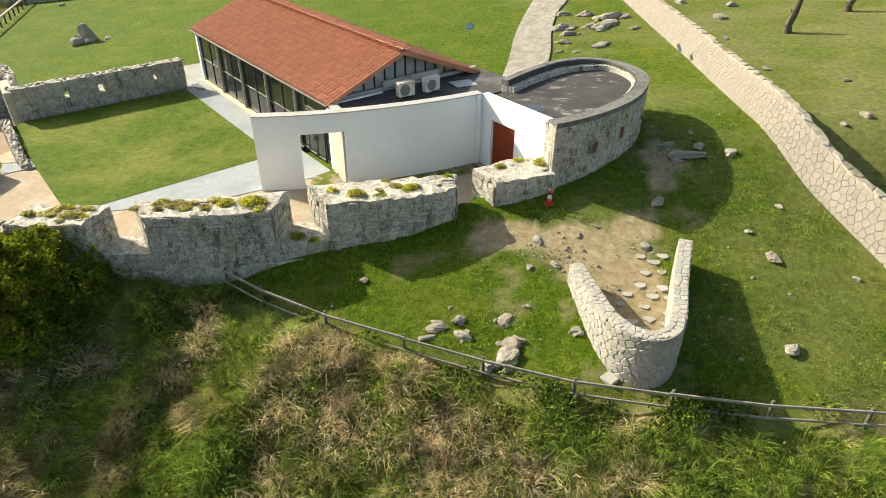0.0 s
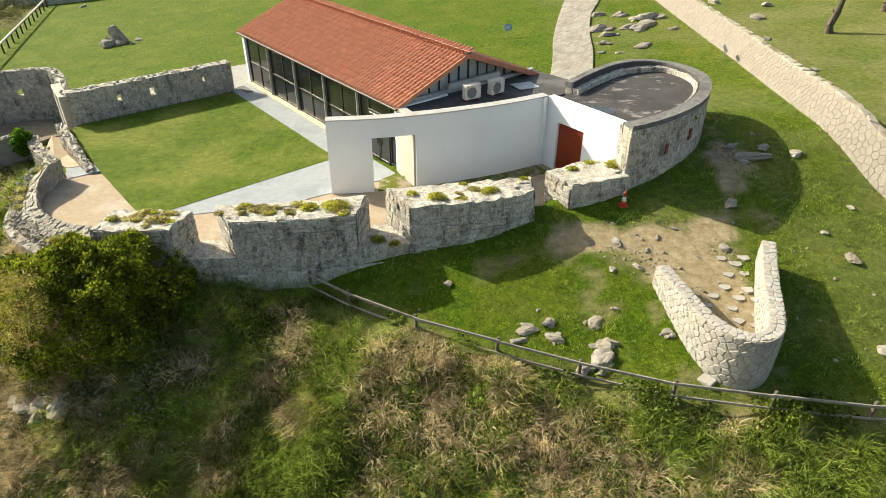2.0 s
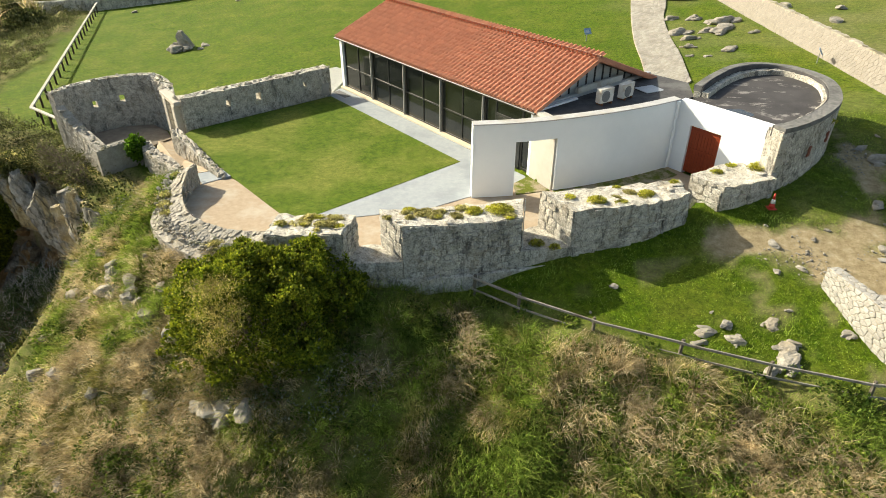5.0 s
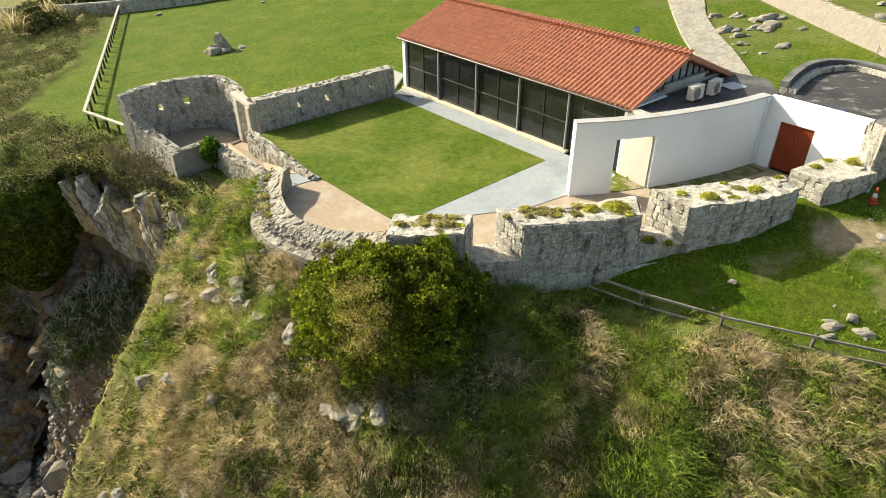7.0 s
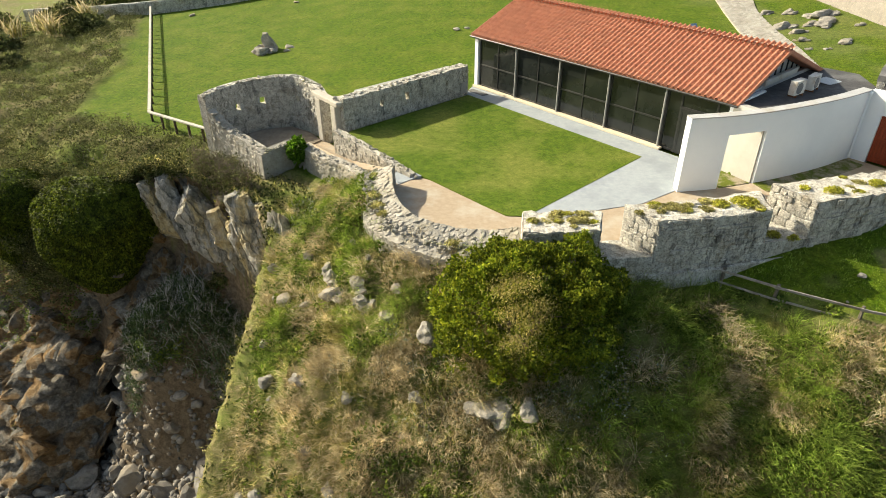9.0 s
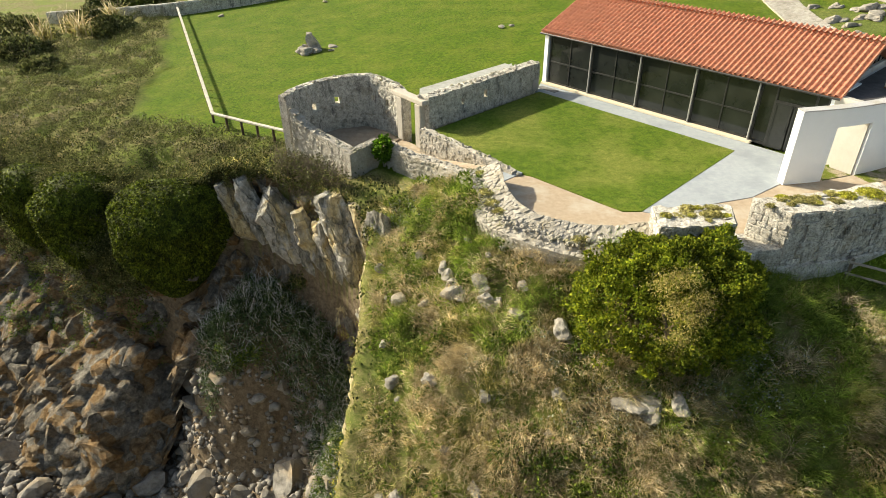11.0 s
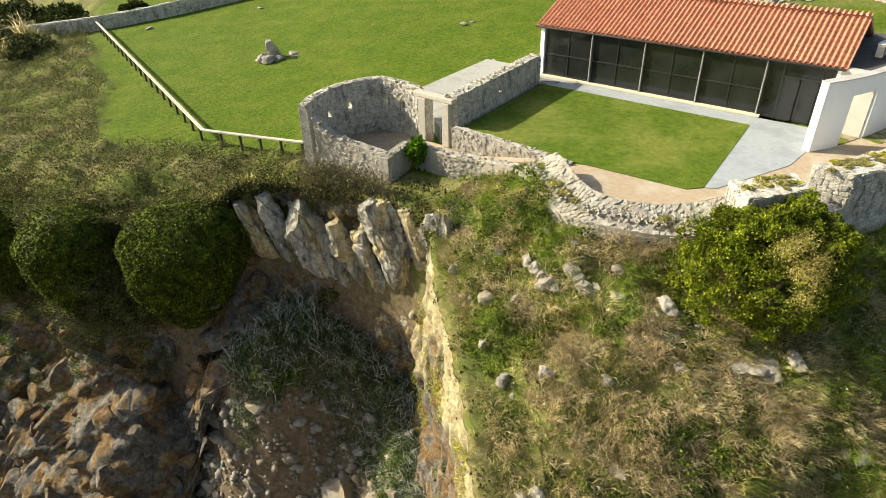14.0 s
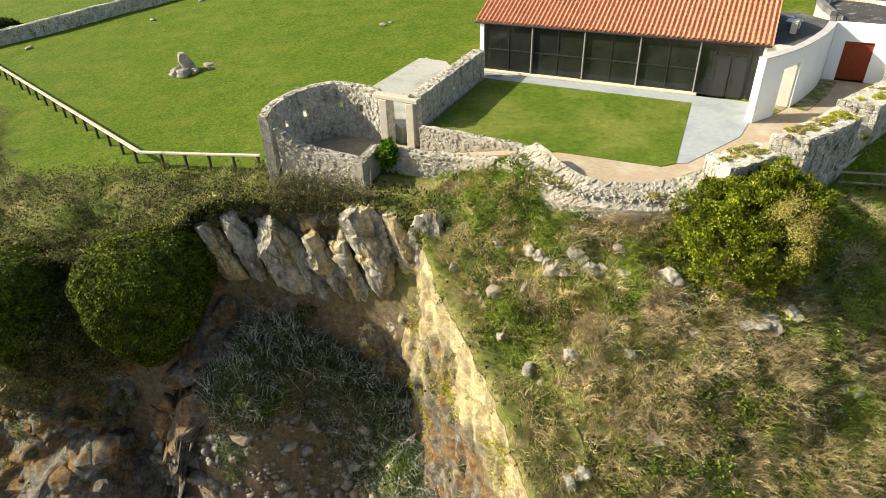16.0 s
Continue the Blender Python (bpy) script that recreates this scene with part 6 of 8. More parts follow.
def build_slope_grass():
    """The wild slope: straw, olive and green tussocks in drifts, all combed downhill."""
    rng = np.random.default_rng(3)
    n = 40000
    x, y, z, dirt, wild, sea = on_land(rng, n, -29.0, 15.5, 6.0, 31.5)
    d, _ = line_distance(EDGE, x, y)
    fd, _ = line_distance(FENCE, x, y)
    ok = (wild > 0.45) & (sea < 0.5) & ~inside(COURT, x, y) & (d > 0.25) & (fd > 0.22)
    g = fbm(x, y, 3.2, 31, 4) + 0.8 * fbm(x, y, 1.2, 32, 2) + 0.34 * smoothstep(-6, 2, x) + 0.45 * np.exp(-((x + 9.5) / 3.5) ** 2 - ((y - 19.5) / 2.2) ** 2) + 0.05 * smoothstep(-12, -22, x)
    kind = np.where(g < -0.04, 0, np.where(g < 0.14, 1, 2))
    zz = np.where(d < 1.1, np.maximum(z, upper_height(x, y) - 0.02), z)
    P = np.stack([x, y, zz - 0.03], -1)
    gx = land(x + 0.3, y)[0] - land(x - 0.3, y)[0]
    gy = land(x, y + 0.3)[0] - land(x, y - 0.3)[0]
    down = unit(np.stack([-gx, -gy - 0.12, np.zeros(n)], -1)) * 0.95
    drift = np.stack([fbm(x, y, 2.0, 41, 2), fbm(x, y, 2.0, 42, 2), np.zeros(n)], -1) * 0.9
    clump = smoothstep(-0.4, 1.2, fd) * 0.45 + 0.1 + 0.9 * smoothstep(0.0, 1.2, fd) * smoothstep(-0.2, 0.35, fbm(x, y, 1.2, 51, 3))
    for k, (nm, mat, per, ln, w, lab) in enumerate((("straw_tussock", M_STRAW, 13, 0.46, 0.008, "pale dry straw tussocks on the slope"), ("olive_tussock", M_OLIVE, 13, 0.40, 0.008, "olive half-dry grass on the slope"), ("green_tussock", M_GREEN, 11, 0.38, 0.009, "long green grass on the slope"))):
        sel = ok & (kind == k)
        c = P[sel]
        pts = tufts(c, per, 0.11, rng)
        ob = blades(nm, pts, np.repeat(down[sel] + drift[sel], per, 0), np.repeat(ln * clump[sel], per), w, mat, rng)
        tagged(ob, lab, "grass", kind="stuff")
    # arching tussocks that stand proud of the sward
    m = 6400
    tx, ty, tz, _, tw, ts = on_land(rng, m, -28.6, 15.5, 7.0, 31.0)
    td, _ = line_distance(EDGE, tx, ty)
    fd, _ = line_distance(FENCE, tx, ty)
    keep = (tw > 0.5) & (ts < 0.5) & ~inside(COURT, tx, ty) & (td > 0.4) & (fd > 0.9)
    tx, ty, tz = tx[keep], ty[keep], tz[keep]
    tz = np.where(td[keep] < 1.1, upper_height(tx, ty), tz)
    hue = fbm(tx, ty, 1.8, 33, 2) * 1.3 + 0.08 * rng.normal(0, 1, len(tx)) + 0.22 * smoothstep(-3, 4, tx) + 0.5 * np.exp(-((tx + 9.5) / 3.5) ** 2 - ((ty - 19.5) / 2.2) ** 2)
    for nm, mat, sel, lab in (("arching_straw", M_STRAW, hue < -0.02, "arching straw-pale tussocks on the slope"), ("arching_olive", M_OLIVE, (hue >= -0.02) & (hue < 0.1), "arching olive tussocks on the slope"), ("arching_green", M_GREEN, hue >= 0.1, "arching green tussocks on the slope")):
        c = np.stack([tx, ty, tz + 0.02], -1)[sel]
        per = 34
        pts = tufts(c, per, 0.07, rng)
        away = unit(pts - np.repeat(c, per, 0) + 1e-6) * 0.9
        big = np.repeat(rng.uniform(0.4, 0.95, len(c)), per)
        tagged(blades(nm, pts, away + np.array((0.12, -0.65, -0.1)), big, 0.008, mat, rng), lab, "grass", kind="stuff")
    # low leafy herbs in patches
    h = fbm(x, y, 2.4, 61, 4)
    sel = ok & (h > 0.2)
    c = np.repeat(P[sel], 9, 0) + rng.normal(0, 0.13, (sel.sum() * 9, 3)) * np.array((1, 1, 0.7)) + np.array((0, 0, 0.2))
    tagged(leaves("slope_herb", c, np.tile((0, -0.3, 0.8), (len(c), 1)), 0.10, M_HERB, rng), "dark leafy herbs among the slope's grass", "herb", kind="stuff")
    # mounded leafy clumps, thickest towards the cliff
    m = 2600
    hx, hy, hz, _, hw, hs = on_land(rng, m, -28.3, 12.0, 8.0, 31.5)
    hd, _ = line_distance(EDGE, hx, hy)
    keep = (hw > 0.5) & (hs < 0.5) & ~inside(COURT, hx, hy) & (hd > 0.3) & (rng.uniform(0, 1, m) < 0.3 + 0.7 * np.maximum(smoothstep(-10, -19, hx), smoothstep(-7, -1, hx))) & (fbm(hx, hy, 2.0, 64, 3) > -0.12)
    C = np.stack([hx, hy, np.where(hd < 1.1, upper_height(hx, hy), hz)], -1)[keep]
    for nm, mat, lab, sel in (("dark_herb", M_HERB, "dark green leafy clumps on the slope", np.arange(len(C)) % 2 == 0), ("fresh_herb", M_FRESH, "fresh green leafy clumps on the slope", np.arange(len(C)) % 2 == 1)):
        cc = C[sel]
        per = 120
        u = unit(rng.normal(0, 1, (len(cc) * per, 3)))
        u[:, 2] = np.abs(u[:, 2])
        r = np.repeat(rng.uniform(0.25, 0.6, len(cc)), per)[:, None]
        pts = np.repeat(cc, per, 0) + u * r * np.array((1, 1, 0.75)) * rng.uniform(0.75, 1.08, (len(u), 1))
        tagged(leaves(nm, pts, u + np.array((0, 0, 0.3)), 0.115, mat, rng, slim=0.38), lab, "herb", kind="stuff")
    band = np.exp(-((x + 16.8) / 3.2) ** 2 - ((y - 17.0) / 0.9) ** 2) + np.exp(-((x + 21.5) / 2.0) ** 2 - ((y - 19.2) / 1.0) ** 2) * 0.5 + np.exp(-((x + 26.2) / 1.2) ** 2 - ((y - 29.0) / 1.6) ** 2) * 0.5
    sel = (sea < 0.5) & (rng.uniform(0, 1, n) < 0.42 * band)
    c = np.repeat(P[sel], 16, 0) + rng.normal(0, 0.16, (sel.sum() * 16, 3)) + np.array((0, 0, 0.38))
    tagged(leaves("silver_herb", c, np.tile((0, -0.3, 0.8), (len(c), 1)), 0.10, M_GREYLEAF, rng, slim=0.24), "silver-grey herbs below the shrub", "herb", kind="stuff")


build_slope_grass()


def build_turf():
    """Short blades that break up the mown grass above the fence, and taller fringes along the walls."""
    rng = np.random.default_rng(5)
    n = 95000
    x, y, z, dirt, wild, sea = on_land(rng, n, -9, 16.5, 13.5, 34)
    ok = (wild < 0.6) & (dirt < 0.5 + 0.3 * rng.uniform(-1, 1, n)) & ~inside(COURT, x, y) & ~inside([p[:2] for p in FORT], x, y)
    P = np.stack([x, y, z - 0.01], -1)[ok]
    lush = smoothstep(-0.2, 0.3, fbm(P[:, 0], P[:, 1], 1.3, 71, 3))
    tagged(blades("turf_blade", P, rng.normal(0, 0.5, (len(P), 3)) * np.array((1, 1, 0)), 0.06 + 0.09 * lush, 0.009, M_GREEN, rng), "short green turf between wall and fence", "grass", kind="stuff")


build_turf()


def build_shrub():
    """The big rounded evergreen against the parapet."""
    rng = np.random.default_rng(8)
    top = thing("evergreen_shrub", "large rounded evergreen shrub with yellowish shoot tips", "shrub", at=(-16.4, 19.3, -3.0))
    inv = Matrix.Translation((16.4, -19.3, 3.0))
    centre, rad = np.array((-16.45, 19.75, -1.0)), np.array((3.85, 3.0, 2.95))
    # limbs
    for k in range(9):
        a = k * 2.4
        bm = bmesh.new()
        p = np.array((-16.4, 19.3, -3.4))
        q = centre + np.array((math.cos(a) * 1.6, math.sin(a) * 1.3, 0.2 + 0.4 * math.sin(k)))
        mid = (p + q) / 2 + rng.normal(0, 0.2, 3)
        add_cyl(bm, p, mid, 0.13, 0.09, 7)
        add_cyl(bm, mid, q, 0.09, 0.05, 7)
        e = q + np.array((math.cos(a + 0.5), math.sin(a + 0.5), 0.7)) * 0.9
        add_cyl(bm, q, e, 0.05, 0.02, 6)
        bmesh.ops.transform(bm, matrix=inv, verts=bm.verts)
        part("limb", bm, M_BROWNTWIG, top)
    # crown: clumps over an uneven dome
    n = 1250
    u = unit(rng.normal(0, 1, (n, 3)))
    u[:, 2] = np.where(u[:, 2] < -0.55, -u[:, 2], u[:, 2])
    bulge = 0.84 + 0.26 * np.array([noise.noise(Vector(v) * 1.9) for v in u]) + 0.22 * np.array([noise.noise(Vector(v) * 4.5) for v in u])
    depth = np.where(rng.uniform(0, 1, n) < 0.75, 1.0, rng.uniform(0.6, 0.95, n))
    C = centre + u * rad * (bulge * depth)[:, None]
    per = 54
    grown = np.repeat(rng.uniform(0.6, 1.35, n), per)[:, None]
    dome = unit(rng.normal(0, 1, (n * per, 3)) + np.repeat(u, per, 0) * 1.1)
    pts = np.repeat(C, per, 0) + dome * grown * np.array((0.24, 0.24, 0.2)) * rng.uniform(0.5, 1.0, (n * per, 1))
    out = dome + np.array((0, 0, 0.4))
    off = np.array((16.4, -19.3, 3.0))
    leaves("crown", pts + off, out, 0.105, M_BUSH, rng, top, droop=0.1, slim=0.36)
    # tamarisk sprays that grow through it
    c2 = np.array(((-17.2, 17.75, 1.5), (-17.6, 17.1, 0.85), (-17.0, 16.95, 0.45), (-17.5, 16.75, -0.15), (-17.8, 17.75, 1.35), (-16.7, 17.2, 0.95)))
    pts = np.repeat(c2, 700, 0) + rng.normal(0, 1, (len(c2) * 700, 3)) * np.array((0.30, 0.2, 0.22))
    leaves("spray", pts + off, np.tile((0.0, -0.4, 0.9), (len(pts), 1)), 0.10, M_PLUME, rng, top, droop=0.0, slim=0.08, label="feathery yellow-brown spray")


build_shrub()


def build_fig():
    rng = np.random.default_rng(11)
    top = thing("fig_bush", "small bright green fig bush beside the guard room", "bush", at=(-26.95, 34.75, -1.6))
    off = np.array((26.95, -34.75, 1.6))
    c = np.array((-26.95, 34.5, -0.62))
    bm = bmesh.new()
    for k in range(5):
        a = k * 1.3
        add_cyl(bm, (0, 0, -0.4), (0.4 * math.cos(a), 0.3 * math.sin(a), 1.4), 0.04, 0.015, 6)
    part("stem", bm, M_TWIG, top)
    u = unit(rng.normal(0, 1, (900, 3)))
    pts = c + u * np.array((0.58, 0.5, 0.8)) * (0.82 + 0.3 * np.array([noise.noise(Vector(w) * 2.2) for w in u]))[:, None] * rng.uniform(0.6, 1.05, (900, 1))
    leaves("crown", pts + off, u + np.array((0, -0.2, 0.5)), 0.2, M_FIG, rng, top, droop=0.2, slim=0.45)


M_FIG = leafy("fig_leaf", (0.06, 0.14, 0.010), (0.12, 0.24, 0.02), (0.20, 0.36, 0.04), 0.4, 1.5)
build_fig()


def wall_plant(name, x, y, z, r, h, mat, seed, label):
    """A low cushion of leaves rooted in a wall top."""
    rng = np.random.default_rng(seed)
    n = int(900 * r * r / 0.16) + 90
    top = thing(name, label, "plant", "plants on the walls", (x, y, z))
    u = unit(rng.normal(0, 1, (n, 3)))
    u[:, 2] = np.abs(u[:, 2])
    pts = u * np.array((r, r * 0.8, h)) * rng.uniform(0.4, 1.05, (n, 1))
    leaves("foliage", pts, u + np.array((0, 0, 0.4)), 0.065, mat, rng, top, droop=0.0, slim=0.3)
    bm = bmesh.new()
    for k in range(4):
        add_cyl(bm, (0, 0, -0.06), (r * 0.5 * math.cos(k * 1.6), r * 0.5 * math.sin(k * 1.6), h * 0.7), 0.012, 0.006, 5)
    part("stem", bm, M_BROWNTWIG, top)


M_SAMPHIRE = leafy("samphire_leaf", (0.30, 0.31, 0.04), (0.52, 0.51, 0.08), (0.70, 0.66, 0.16), 0.45, 1.5)
M_OLIVECUSHION = leafy("olive_cushion_leaf", (0.30, 0.28, 0.10), (0.50, 0.46, 0.18), (0.68, 0.62, 0.30), 0.45, 1.5)
for k, (x, y, z, r, h) in enumerate(((-3.6, 23.2, 1.6, 0.42, 0.35), (-1.45, 23.7, 1.6, 0.36, 0.32), (4.45, 26.25, 1.52, 0.6, 0.5), (2.4, 26.0, 1.52, 0.3, 0.18), (-7.6, 22.6, 1.58, 0.62, 0.3), (-8.6, 22.5, 1.58, 0.4, 0.24),
                                     (-4.6, 23.6, 1.6, 0.26, 0.2), (-6.0, 22.6, 0.0, 0.34, 0.3), (-5.3, 22.3, 0.0, 0.25, 0.25), (8.2, 28.2, 3.0, 0.22, 0.25), (9.7, 30.2, 2.2, 0.26, 0.3), (-2.5, 24.4, 1.6, 0.2, 0.14), (0.1, 24.9, 1.6, 0.22, 0.14), (3.3, 26.6, 1.52, 0.3, 0.2))):
    wall_plant("samphire", x, y, z, r * 0.9, h * 0.65, M_SAMPHIRE, 100 + k, "yellow-green samphire cushion growing from the stonework")
rr = random.Random(35)
for k in range(46):
    if k % 3 == 0 and k > 12:
        continue
    o, q, zt = ((-2.0, 22.85), (-2.6, 24.4), 1.62) if k % 3 == 0 else (((-9.0, 21.6), (-9.2, 23.0), 1.58) if k % 3 == 1 else ((-15.1, 21.3), (-14.8, 22.7), 1.40))
    t, s = rr.uniform(0.12, 0.9), rr.uniform(-2.0, 2.0) * (0.6 if k % 3 == 2 else 1.0)
    wall_plant("mat_plant", o[0] + (q[0] - o[0]) * t + s, o[1] + (q[1] - o[1]) * t + s * (0.2 if k % 3 == 0 else 0.05), zt - 0.01, rr.uniform(0.12, 0.34), rr.uniform(0.03, 0.07), M_OLIVECUSHION if k % 4 else M_SAMPHIRE, 300 + k, "low olive mat of plants on the parapet top")
rr = random.Random(31)
for k in range(16):
    t = rr.random()
    x, y, z, r = ((-9.2 - 2.8 * t, 22.0 + rr.random() * 0.7, 1.56, 0.3) if k < 6 else (-13.6 - 2.6 * t, 21.7 + rr.random() * 0.9, 1.38, 0.3)) + () if k < 11 else (0, 0, 0, 0.4)
    if k >= 11:
        a = bo[int(4 + t * 28)] * 0.5 + bi[int(4 + t * 28)] * 0.5
        x, y, z, r = a[0], a[1], a[2] + 0.02, 0.45
    wall_plant("cushion_plant", x, y, z, r * (0.6 + 0.5 * rr.random()), 0.11, M_OLIVECUSHION, 140 + k, "olive-green cushion plant on the wall top")


def build_headland():
    """Wind-clipped scrub over the headland, and the plants that hang from its edge."""
    rng = np.random.default_rng(15)
    n = 78000
    x = rng.uniform(-66, -30.5, n)
    y = rng.uniform(35, 92, n)
    keep = rng.uniform(0, 1, n) < np.interp(y, [36, 48, 92], [1.0, 0.65, 0.25])
    x, y = x[keep], y[keep]
    z, dirt, wild, sea = land(x, y)
    d, side = line_distance(EDGE, x, y)
    hl = headland(x, y)
    ok = (hl > 0.5) & (sea < 0.5) & ~inside(COURT, x, y)
    x, y, z, d = x[ok], y[ok], z[ok], d[ok]
    hump = 1.0 * smoothstep(-0.25, 0.4, fbm(x, y, 2.6, 81, 4)) + 0.4 * smoothstep(0.0, 0.5, fbm(x, y, 0.9, 82, 3))
    zz = np.where(d < 1.2, upper_height(x, y), z) + hump * rng.uniform(0.5, 1.0, len(x))
    c = np.stack([x, y, zz], -1)
    per = 6
    pts = np.repeat(c, per, 0) + rng.normal(0, 0.14, (len(c) * per, 3))
    tagged(leaves("headland_scrub", pts, np.tile((0, -0.3, 0.9), (len(pts), 1)), 0.115, M_SCRUB, rng, slim=0.34), "wind-clipped grey-green scrub on the headland", "scrub", kind="stuff")
    m = rng.uniform(0, 1, len(c)) < 0.035
    tw = np.repeat(c[m], 3, 0)
    tagged(blades("scrub_twig", tw, rng.normal(0, 0.8, (len(tw), 3)), 0.4, 0.009, M_TWIG, rng), "bare grey twigs in the scrub", "twigs", kind="stuff")


build_headland()


def build_cliff_growth():
    """Scrub that drapes over the cliff's edge, dark growth on its ledges and samphire in its cracks."""
    rng = np.random.default_rng(27)
    n, rows = CLIFF_GREEN.shape
    cnt = 90000
    i, j = rng.integers(1, n - 1, cnt), rng.integers(1, rows - 1, cnt)
    p = CLIFF_P[i, j]
    v = np.maximum(j - 5, 0) / (rows - 6)
    o = np.concatenate([CLIFF_OUT[i], np.full((cnt, 1), 0.7)], 1)
    x, y = p[:, 0], p[:, 1]
    lump = fbm(x + p[:, 2], y - p[:, 2], 1.7, 91, 4)
    near = (x > -60) & (y > 12)
    reach = np.interp(x, [-60, -47, -38, -36.5, -34.5, -33.0], [0.36, 0.36, 0.32, 0.16, 0.05, -0.2])
    drape = near & (y > 31) & (v < reach + 0.16 * lump)
    c = p[drape] + o[drape] * ((0.15 + 0.4 * smoothstep(-0.2, 0.4, lump[drape])) * (1 + 1.6 * smoothstep(-36.5, -39.0, p[drape, 0])))[:, None] * rng.uniform(0.4, 1.0, (drape.sum(), 1))
    pts = np.repeat(c, 7, 0) + rng.normal(0, 0.13, (len(c) * 7, 3))
    tagged(leaves("cliff_scrub", pts, np.repeat(o[drape], 7, 0), 0.12, M_SCRUB, rng, droop=0.2, slim=0.3), "grey-green scrub draped over the cliff edge", "scrub", kind="stuff")
    ledge = near & (x < -36) & (v > 0.2) & (v < 0.62) & (lump > 0.16) & (rng.uniform(0, 1, cnt) < 0.5)
    c = p[ledge] + o[ledge] * 0.15
    pts = np.repeat(c, 7, 0) + rng.normal(0, 0.15, (len(c) * 7, 3))
    tagged(leaves("ledge_growth", pts, np.repeat(o[ledge], 7, 0), 0.13, M_HERB, rng, slim=0.3), "dark green growth on the ledges", "scrub", kind="stuff")
    crack = near & (x > -36) & (v > 0.04) & (v < 0.8) & (lump > 0.27) & (rng.uniform(0, 1, cnt) < 0.35)
    c = p[crack] + o[crack] * 0.08
    pts = np.repeat(c, 9, 0) + rng.normal(0, 0.11, (len(c) * 9, 3))
    tagged(leaves("crack_samphire", pts, np.repeat(o[crack], 9, 0), 0.09, M_SAMPHIRE, rng, slim=0.3), "yellow-green samphire in the cracks of the cliff", "plant", kind="stuff")


build_cliff_growth()


def hanging_plant(cx, cy, cz, rx, ry, rz, seed, count):
    """A curtain of trailing stems: a bulging drape with leaves like fish scales."""
    rng = np.random.default_rng(seed)
    top = thing("hanging_plant", "dense dark green trailing plant hanging over the cliff edge", "plant", "plants hanging on the cliff", (cx, cy, cz))
    verts, faces = [], []
    nu, nv = 28, 20

    def skin(u, v):
        a = math.pi * (u - 0.5) * 1.25
        b = v * 2.6 - 1.0
        w = math.sqrt(max(0.0, 1 - b * b)) if b < 0 else max(0.0, math.cos(b * 0.97)) ** 0.7
        b = b * 0.62 if b < 0 else b
        lump = 1 + 0.14 * noise.noise(Vector((u * 5 + seed, v * 4, 0))) + 0.06 * noise.noise(Vector((u * 14 + seed, v * 9, 3)))
        return Vector((rx * math.sin(a) * w * lump - 0.9 * v * v, -ry * math.cos(a) * w * lump, -rz * b))

    for i in range(nu + 1):
        for j in range(nv + 1):
            verts.append(skin(i / nu, j / nv))
    for i in range(nu):
        for j in range(nv):
            a = i * (nv + 1) + j
            faces.append((a, a + 1, a + nv + 2, a + nv + 1))
    mesh_object("drape", verts, faces, M_CURTAIN, top, smooth=True)
    us, vs = rng.uniform(0, 1, count), rng.uniform(0, 1, count) ** 0.9
    pts = np.array([skin(a, b) for a, b in zip(us, vs)])
    out = unit(pts * np.array((1 / rx, 1.4 / ry, 0.1))) + np.array((0, 0, -0.5))
    leaves("foliage", pts + out * 0.05, out, 0.135, M_CURTAIN, rng, top, droop=0.7, slim=0.34)


hanging_plant(-40.2, 37.0, -5.3, 3.5, 2.9, 3.75, 21, 30000)
hanging_plant(-47.0, 40.3, -5.8, 2.8, 2.7, 3.3, 22, 19000)
hanging_plant(-52.4, 44.8, -6.8, 2.5, 2.1, 3.1, 23, 9000)


M_COVE = leafy("cove_shrub_leaf", (0.035, 0.062, 0.022), (0.09, 0.14, 0.052), (0.19, 0.255, 0.11), 0.25, 0.9)
M_SILVER = mottled("silvery_bare_twig", (0.50, 0.49, 0.45), (0.66, 0.65, 0.61), None, 5, 40, 0.9, 0.2, 0.01, stain=0.2)


